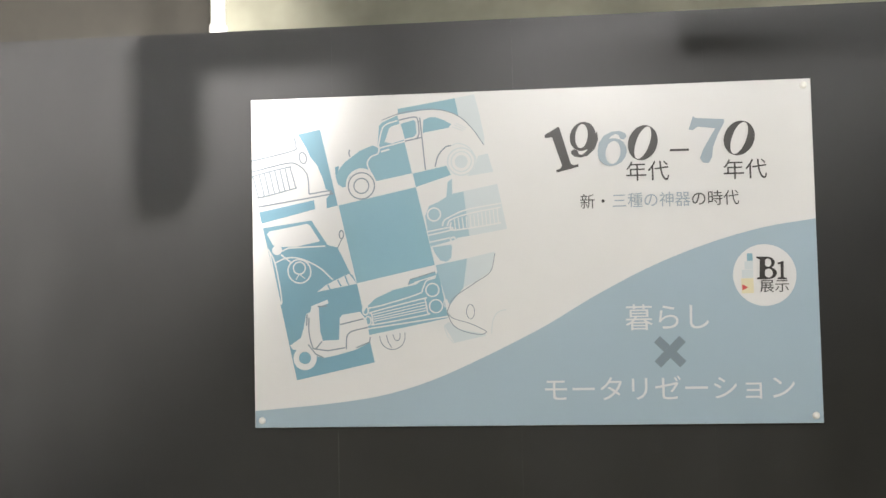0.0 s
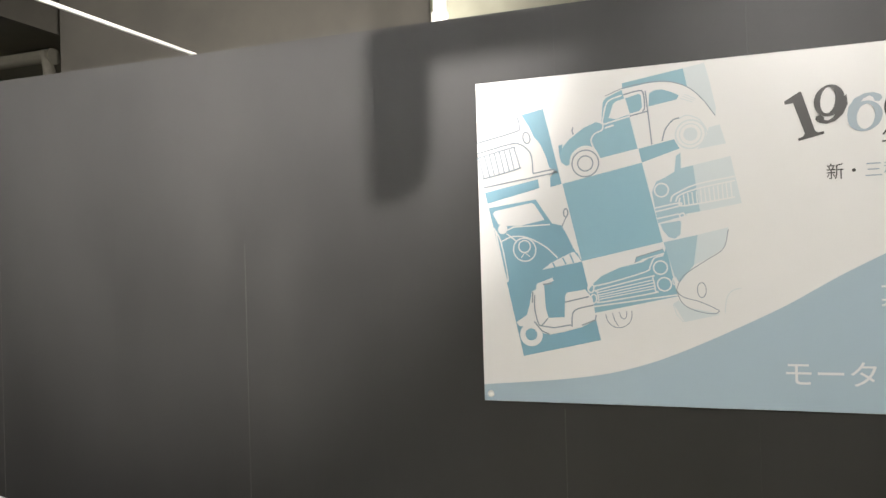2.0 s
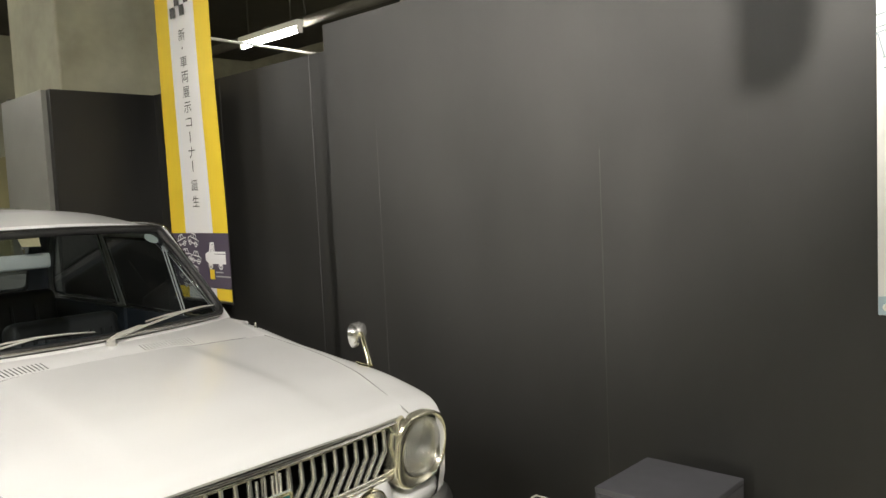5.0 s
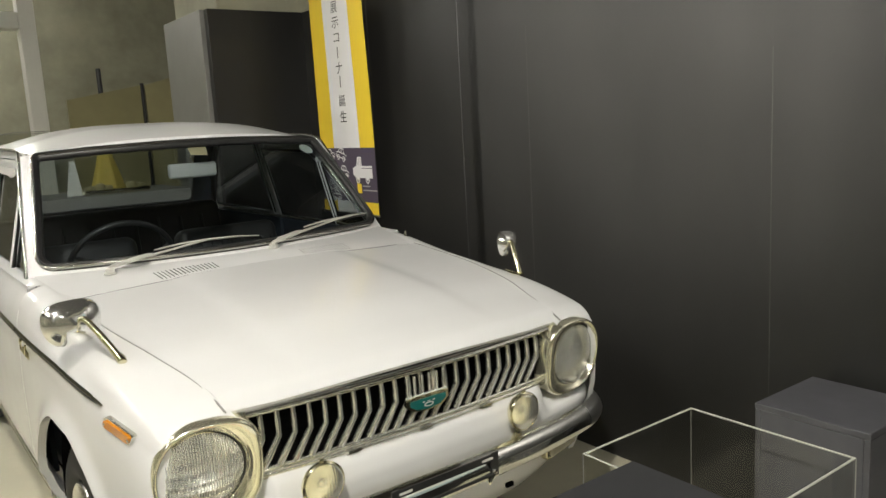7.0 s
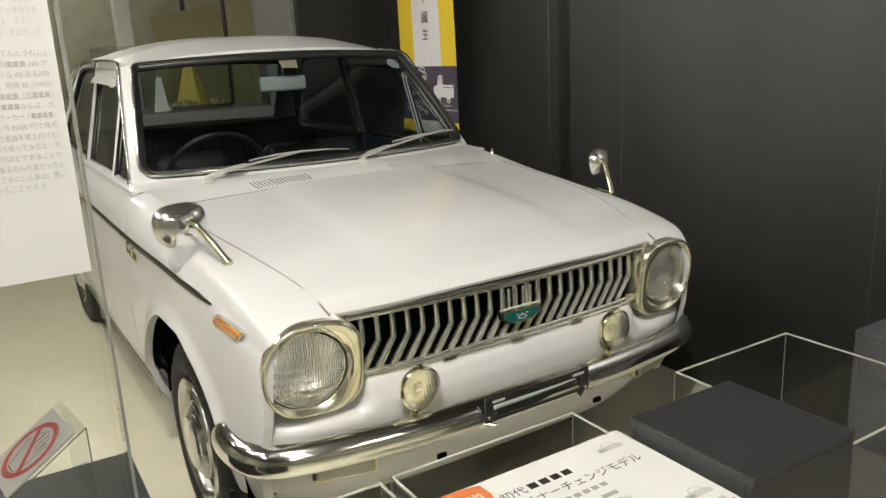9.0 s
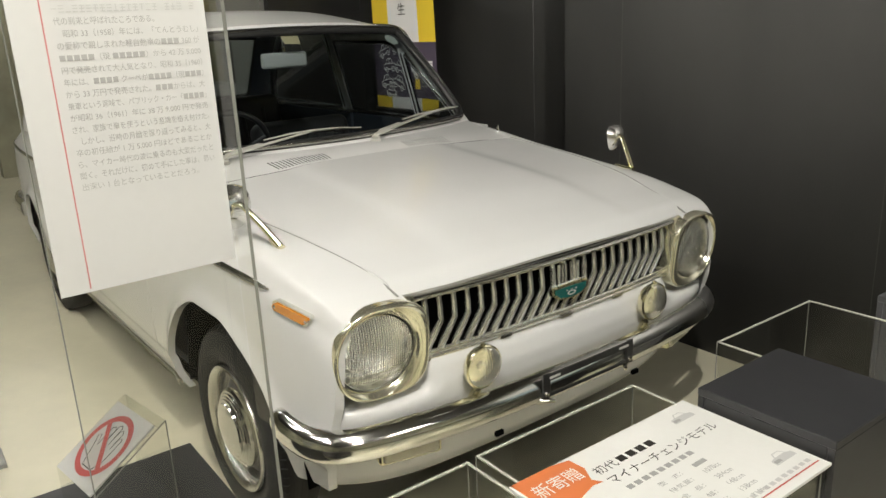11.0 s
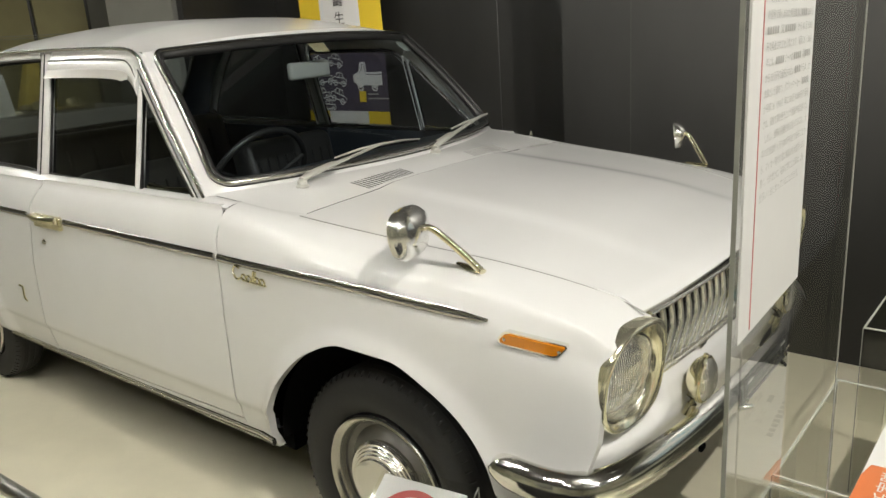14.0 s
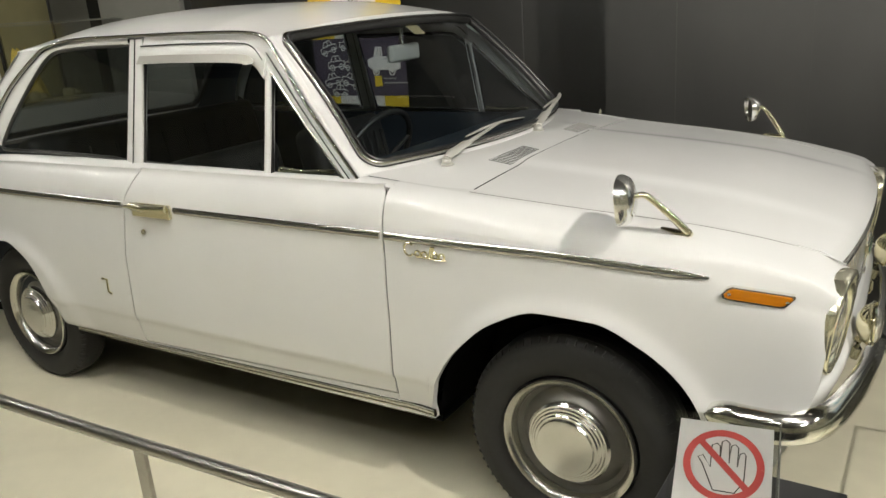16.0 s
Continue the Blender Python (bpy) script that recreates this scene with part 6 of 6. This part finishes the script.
truck = [(x - 0.03, z) for x, z in [(0.44, 0.245), (0.44, 0.285), (0.485, 0.30), (0.50, 0.355), (0.545, 0.355), (0.55, 0.30), (0.67, 0.30), (0.67, 0.225), (0.63, 0.225), (0.61, 0.205), (0.585, 0.225), (0.515, 0.225), (0.495, 0.205), (0.475, 0.225)]]
print_shape("truck_drawing", truck, CLOTH, 1, "white drawing of a small pickup", parent=banner).location.y = wob(0.55, 0.3) - 0.008
for x in (0.466, 0.58):
    lines("truck_wheel", [ring2(x, 0.215, 0.02, 16)], 0.008, CLOTH, banner).location.y = wob(0.55, 0.2) - 0.009
lines("truck_lines", [[(0.478, 0.30), (0.486, 0.342), (0.508, 0.342), (0.508, 0.30)], [(0.52, 0.285), (0.64, 0.285)]], 0.004, VIOLET, banner).location.y = wob(0.55, 0.3) - 0.0095
print_shape("small_mark", [(0.447, 0.13), (0.50, 0.13), (0.50, 0.19), (0.447, 0.19)], YELLOW, 1, parent=banner).location.y = wob(0.5, 0.15) - 0.007
lines("small_print", [[(0.515, 0.175), (0.60, 0.175)], [(0.515, 0.15), (0.68, 0.15)]], 0.008, INK_SOFT, banner).location.y = wob(0.5, 0.15) - 0.007

# ---------- text stand ----------
stand = thing("text_stand", pose(0.974, -1.191, 0.42, 0, 0, 2.5), "clear acrylic angle stand holding a printed text sheet", "sign stand")
s1 = mesh_object("back_sheet", [(-0.002, 0, 0), (-0.002, 0.212, 0), (-0.002, 0.212, 1.16), (-0.002, 0, 1.16)], [(0, 1, 2, 3)], ACRYLIC, stand)
s2 = mesh_object("side_sheet", [(0, 0.2125, 0), (0.046, 0.2125, 0), (0.046, 0.2125, 1.16), (0, 0.2125, 1.16)], [(0, 1, 2, 3)], ACRYLIC, stand)
for q in (s1, s2):
    q.visible_shadow = False
box("cut_edge", -0.004, 0.0, -0.001, 0.0, 0, 1.16, ACRYLIC_DIM, stand)
box("cut_edge", 0.046, 0.047, 0.2105, 0.2145, 0, 1.16, ACRYLIC_DIM, stand)
box("text_sheet", 0.0015, 0.0035, 0.004, 0.209, 0.618, 1.12, SHEET, stand, "white sheet of printed text")
box("margin_line", 0.0036, 0.0042, 0.035, 0.0364, 0.622, 1.11, ROSE, stand, "thin red margin line")
TEXT = ["代の到来と呼ばれたころである。", "　昭和 33（1958）年には、「てんとうむし」", "の愛称で親しまれた軽自動車の■■■ 360 が", "■■■■■（現 ■■■■■）から 42 万 5,000", "円で発売されて大人気となり、昭和 35（1960）", "年には、■■■■ クーペが■■■■（現■■■）", "から 33 万円で発売された。■■■からは、大", "衆車という意味で、パブリック・カー「■■■■」", "が昭和 36（1961）年に 38 万 9,000 円で発売", "され、家族で車を使うという意識を植え付けた。", "　しかし、当時の月給を振り返ってみると、大", "卒の初任給が 1 万 5,000 円ほどであることか", "ら、マイカー時代の波に乗るのも大変だったと", "聞く。それだけに、初めて手にした車は、思い", "出深い 1 台となっていることだろう。"]
PITCH = 0.0124
for k, row in enumerate(reversed(TEXT)):
    indent = 0.0075 if row.startswith("　") else 0
    width = 0.152 - indent if len(row) > 19 else 0.152 * len(row) / 22
    writing("lettering", row.strip("　"), width, 0.0078, INK_TEXT, stand, Matrix.Translation((0.0041, 0.046 + indent, 0.7315 + k * PITCH)) @ pose(0, 0, 0, 90, 0, 90))
# rows too high up to be read
verts, faces = [], []
for row in range(len(TEXT), 31):
    z = 0.7315 + row * PITCH
    for c in range(22 if row % 7 else 13):
        if rng.random() < 0.06:
            continue
        y = 0.046 + c * 0.0069
        for (a, b, d, e) in ((0, 0.0052, 0.0, 0.0009), (0, 0.0052, 0.0032, 0.0041), (0, 0.0052, 0.0062, 0.0071), (0.002, 0.0029, 0, 0.0074)):
            if rng.random() < 0.25:
                continue
            k = len(verts)
            verts += [(0.0041, y + a, z + d), (0.0041, y + b, z + d), (0.0041, y + b, z + e), (0.0041, y + a, z + e)]
            faces.append((k, k + 1, k + 2, k + 3))
tagged(mesh_object("small_print", verts, faces, INK_PALE, stand, "rows of small grey print"), kind="stuff")

# ---------- do-not-touch sign ----------
sign = thing("no_touch_sign", pose(0.403, -1.168, 0.547, -58, 0, 9.5), "white sign with a red ring barring an outlined open palm", "sign")
box("plate", 0, 0.150, 0, 0.004, 0, 0.155, WHITE, sign, bevel=0.0008, segs=1)
SC = (0.075, 0.078)
lines("red_ring", [ring2(*SC, 0.0575, 48)], 0.012, RED, sign, "red ring", depth=0.0012)
lines("red_bar", [[(SC[0] - 0.040, SC[1] + 0.040), (SC[0] + 0.040, SC[1] - 0.040)]], 0.011, RED, sign, "red bar", depth=0.0022)
palm = [(-0.012, -0.042), (-0.030, -0.002), (-0.037, 0.008), (-0.030, 0.012), (-0.018, -0.006), (-0.018, 0.030), (-0.011, 0.034), (-0.006, 0.030), (-0.005, 0.004), (-0.004, 0.038), (0.002, 0.041), (0.007, 0.037), (0.008, 0.004), (0.010, 0.033), (0.015, 0.036), (0.020, 0.031), (0.020, 0.0), (0.023, 0.022), (0.028, 0.024), (0.031, 0.020), (0.030, -0.022), (0.018, -0.042), (-0.012, -0.042)]
lines("palm_outline", [[(SC[0] + 1.1 * x, SC[1] + 1.1 * z) for x, z in palm]], 0.002, INK, sign, "black outline of a palm", depth=0.0012)
easel = thing("acrylic_easel", pose(0.403, -1.168, 0.4705, 0, 0, 9.5), "folded clear acrylic easel under the sign", "easel")
for nm, P in (("slope", [(-0.01, 0.003, 0.072), (0.16, 0.003, 0.072), (0.16, 0.15, 0.164), (-0.01, 0.15, 0.164)]), ("front", [(-0.01, 0.003, 0), (0.16, 0.003, 0), (0.16, 0.003, 0.072), (-0.01, 0.003, 0.072)]), ("back", [(-0.01, 0.15, 0), (0.16, 0.15, 0), (0.16, 0.15, 0.164), (-0.01, 0.15, 0.164)])):
    mesh_object(nm + "_sheet", P, [(0, 1, 2, 3)], ACRYLIC, easel).visible_shadow = False
    tube("cut_edge", [P[1], P[2]], 0.0012, ACRYLIC_DIM, easel, seg=5)

# ---------- information card ----------
card = thing("information_card", pose(1.279, -0.528, 0.4962, 0, 0, 90), "white printed information card with orange flash on acrylic case", "sign")
box("sheet", 0, 0.50, 0, 0.327, 0, 0.007, PAPER, card, bevel=0.0008, segs=1)


def on_card(x, y, lift=0.0006):
    return pose(x, y, 0.007 + lift)


def card_shape(name, pts, mat, lift=0.0005, label=""):
    return mesh_object(name, [(x, y, 0.007 + lift) for x, y in pts], [tuple(range(len(pts)))], mat, card, label)


card_shape("flash", [(0.004, 0.210), (0.07, 0.218), (0.118, 0.232), (0.140, 0.228), (0.128, 0.246), (0.146, 0.280), (0.143, 0.318), (0.10, 0.3265), (0.004, 0.3265)], ORANGE, label="orange speech flash")
writing("lettering", "新寄贈", 0.108, 0.040, PAPER, card, on_card(0.02, 0.258, 0.0012))
writing("lettering", "初代", 0.056, 0.024, INK, card, on_card(0.150, 0.246))
for k in range(4):
    card_shape("word_bar", [(0.214 + 0.027 * k, 0.250), (0.234 + 0.027 * k, 0.250), (0.234 + 0.027 * k, 0.268), (0.214 + 0.027 * k, 0.268)], INK)
writing("lettering", "マイナーチェンジモデル", 0.310, 0.026, INK, card, on_card(0.150, 0.209))
for k in range(9):
    card_shape("word_bar", [(0.158 + 0.021 * k, 0.181), (0.173 + 0.021 * k, 0.181), (0.173 + 0.021 * k, 0.193), (0.158 + 0.021 * k, 0.193)], INK_SOFT)
for k, (a, b) in enumerate((("型　式：", ""), ("排気量：", "1070cc"), ("全　長：", "384cm"), ("全　幅：", "148cm"), ("全　高：", "138cm"), ("重　量：", "710kg"))):
    y = 0.150 - 0.0245 * k
    writing("lettering", a, 0.062, 0.012, INK_SOFT, card, on_card(0.205, y))
    if b:
        writing("lettering", b, 0.044, 0.012, INK_SOFT, card, on_card(0.302, y))
    else:
        card_shape("word_bar", [(0.302, y), (0.338, y), (0.338, y + 0.011), (0.302, y + 0.011)], INK_SOFT)
PALECAR = material("pale_grey_print", (0.55, 0.55, 0.54), 0.5)
for cx, cy in ((0.435, 0.283), (0.45, 0.07), (0.06, 0.07)):
    for o, mt, k in (([(-1, -0.4), (-0.95, 0.05), (-0.5, 0.15), (-0.25, 0.5), (0.4, 0.5), (0.65, 0.12), (1, 0.0), (1, -0.4)], PALECAR, 0.032), ([(-0.42, 0.14), (-0.2, 0.42), (0.33, 0.42), (0.52, 0.14)], PAPER, 0.032), ([(-0.9, -0.3), (-0.3, -0.3), (-0.3, -0.05), (-0.9, -0.05)], INK_SOFT, 0.032)):
        card_shape("faint_car_print", [(cx + k * x, cy + k * y) for x, y in o], mt, 0.0005 if mt is PALECAR else 0.0010)
card_shape("red_line", [(0.02, 0.018), (0.49, 0.018), (0.49, 0.021), (0.02, 0.021)], RED)
for k in range(24):
    card_shape("small_print", [(0.03 + 0.019 * k, 0.028), (0.043 + 0.019 * k, 0.028), (0.043 + 0.019 * k, 0.037), (0.03 + 0.019 * k, 0.037)], PALECAR)

# ---------- pipes and background ----------
p = tube("drain_pipe", [(1.305, 1.72, 0), (1.305, 1.72, 3.3)], 0.026, PVC, seg=20)
tagged(p, "white plastic drain pipe running up behind the wall", "pipe")
tube("pipe_collar", [(1.305, 1.72, 2.29), (1.305, 1.72, 2.35)], 0.033, PVC, p, seg=20)
cd = tagged(tube("conduit", [(-0.185, 0.6, 2.475), (-0.143, 2.30, 2.475)], 0.0095, PVC, seg=10), "pale conduit pipe hung under the ceiling", "pipe")
for y in (0.65, 1.0):
    tube("conduit_hanger", [(-0.185 + 0.0247 * (y - 0.6), y, 2.475), (-0.185 + 0.0247 * (y - 0.6), y, 3.3)], 0.004, IRON, cd, seg=6)
tagged(tube("conduit", [(-3.0, 1.9, 2.6), (-3.13, 3.5, 2.6)], 0.011, PVC, seg=10), "slim pale conduit hung behind the tube light", "pipe")
g = tube("iron_pipe", [(-4.6, 2.86, 2.80), (-1.75, 2.82, 2.80), (-1.72, 2.82, 2.66)], 0.042, IRON, seg=14)
tagged(g, "dark iron pipe hung under the ceiling", "pipe")
for x in (-3.4, -1.75):
    tube("pipe_joint", [(x - 0.04, 2.845, 2.80), (x + 0.04, 2.845, 2.80)], 0.055, IRON, g, seg=14)
for x in (-2.9, -2.3):
    tube("pipe_hanger", [(x, 2.84, 2.84), (x, 2.84, 3.3)], 0.007, IRON, g, seg=5)
for x, y0, y1, h in ((-5.55, 0.48, 1.13, 1.72), (-5.55, 1.17, 1.6, 1.84)):
    s_ = thing("partition_board", pose(x, (y0 + y1) / 2, 0), "olive-brown exhibition partition board with black posts", "partition", "partition boards")
    w = (y1 - y0) / 2
    P = [(-0.02, -w, 0), (-0.02, w, 0), (-0.02, w, h + 0.12), (-0.02, -w, h)]
    mesh_object("board", P + [(0.02, y, z) for _, y, z in P], [(0, 1, 2, 3), (7, 6, 5, 4), (0, 4, 5, 1), (1, 5, 6, 2), (2, 6, 7, 3), (3, 7, 4, 0)], BRONZE, s_)
    tube("post", [(0, w + 0.02, 0), (0, w + 0.02, h + 0.14)], 0.018, SEAL, s_, seg=8)
for y in (0.30, 0.79):
    tagged(tube("black_post", [(-5.6, y, 0), (-5.6, y, 2.0)], 0.022, SEAL, seg=8), "slim black post standing by the concrete wall", "post", "black posts")
case = thing("far_display_case", pose(-3.9, 0.30, 0), "glazed display case with a yellow exhibit on a grey base", "display case")
box("base", -0.35, 0.35, -0.55, 0.55, 0, 0.97, GREYBOARD, case, bevel=0.004)
for a in ((-0.35, -0.345, -0.55, 0.55), (0.345, 0.35, -0.55, 0.55), (-0.345, 0.345, -0.55, -0.545), (-0.345, 0.345, 0.545, 0.55)):
    x0, x1, y0, y1 = a
    P = [(x0, y0, 0.97), (x1 if x1 - x0 > 0.1 else x0, y1 if y1 - y0 > 0.1 else y0, 0.97)]
    mesh_object("glass", P + [(P[1][0], P[1][1], 1.42), (P[0][0], P[0][1], 1.42)], [(0, 1, 2, 3)], ACRYLIC, case).visible_shadow = False
    box("glass_edge", *a, 1.42, 1.424, ACRYLIC_DIM, case)
ex = thing("yellow_exhibit", pose(-3.9, 0.36, 0.972) @ Matrix.Diagonal((0.5, 0.42, 0.85, 1)), "yellow folded cloth exhibit in the display case", "exhibit")
P = [[(0.22 * math.cos(a) * (1 - 0.6 * v) + 0.015 * math.sin(5 * a), 0.30 * math.sin(a) * (1 - 0.75 * v) + 0.02 * math.cos(4 * a), 0.36 * v + 0.02 * math.sin(6 * a) * v) for v in np.linspace(0, 1, 9)] for a in np.linspace(0, 2 * math.pi, 25)[:-1]]
grid("cloth", P, material("mustard_cloth", (0.55, 0.42, 0.08), 0.7, grain=0.1, scale=60, bump=0.3), ex, closed_u=True)
far = thing("far_partition", pose(-6.9, 3.0, 0), "dark grey exhibition partition by the concrete wall", "partition")
for y0, y1 in ((-1.12, -0.15), (-0.148, 1.0), (1.002, 1.98)):
    box("panel", 0, 0.05, y0, y1, 0, 2.6, GREYBOARD if y0 < -0.5 else WALLBLACK, far, bevel=0.003, segs=1)
ys = box("camera_notice", 0, 0.006, -0.055, 0.055, -0.1, 0.1, YELLOW)
tagged(ys, "small yellow notice with a black pictogram on the grey board", "notice")
ys.matrix_basis = pose(-6.848, 2.08, 1.322)
part("pictogram", box_bm(0.0065, 0.008, -0.035, 0.035, -0.03, 0.06, 0.0), INK, ys)
part("print_bar", box_bm(0.0065, 0.008, -0.04, 0.02, -0.085, -0.07, 0.0), INK, ys)
wedge = prism("exhibit_card", [(-0.05, 0), (0.05, 0), (0.02, 0.24), (-0.01, 0.24)], 0.02, PAPER)
tagged(wedge, "small folded white card standing in the display case", "card")
wedge.matrix_basis = pose(-3.72, 0.10, 0.972, 0, 0, 90)
tray = tagged(part("exhibit_tray", box_bm(-0.06, 0.06, -0.22, 0.22, 0, 0.035, 0.012, 2), BRASS), "low gilt tray lying in the display case", "tray")
tray.matrix_basis = pose(-3.66, 0.36, 0.972)
for k in range(5):
    bead = lathe("small_exhibit", [(0.0005, 0.05), (0.018, 0.046), (0.026, 0.025), (0.022, 0.0)], BRONZE, axis="z", seg=14)
    tagged(bead, "small gilt exhibit standing on the tray", "exhibit", "small gilt exhibits")
    bead.matrix_basis = pose(-3.66 + 0.02 * (k % 2), 0.19 + 0.09 * k - 0.03 * (k % 3), 1.0075) @ Matrix.Diagonal((1.2, 1.5 - 0.2 * (k % 3), 0.55 + 0.3 * (k % 2), 1))
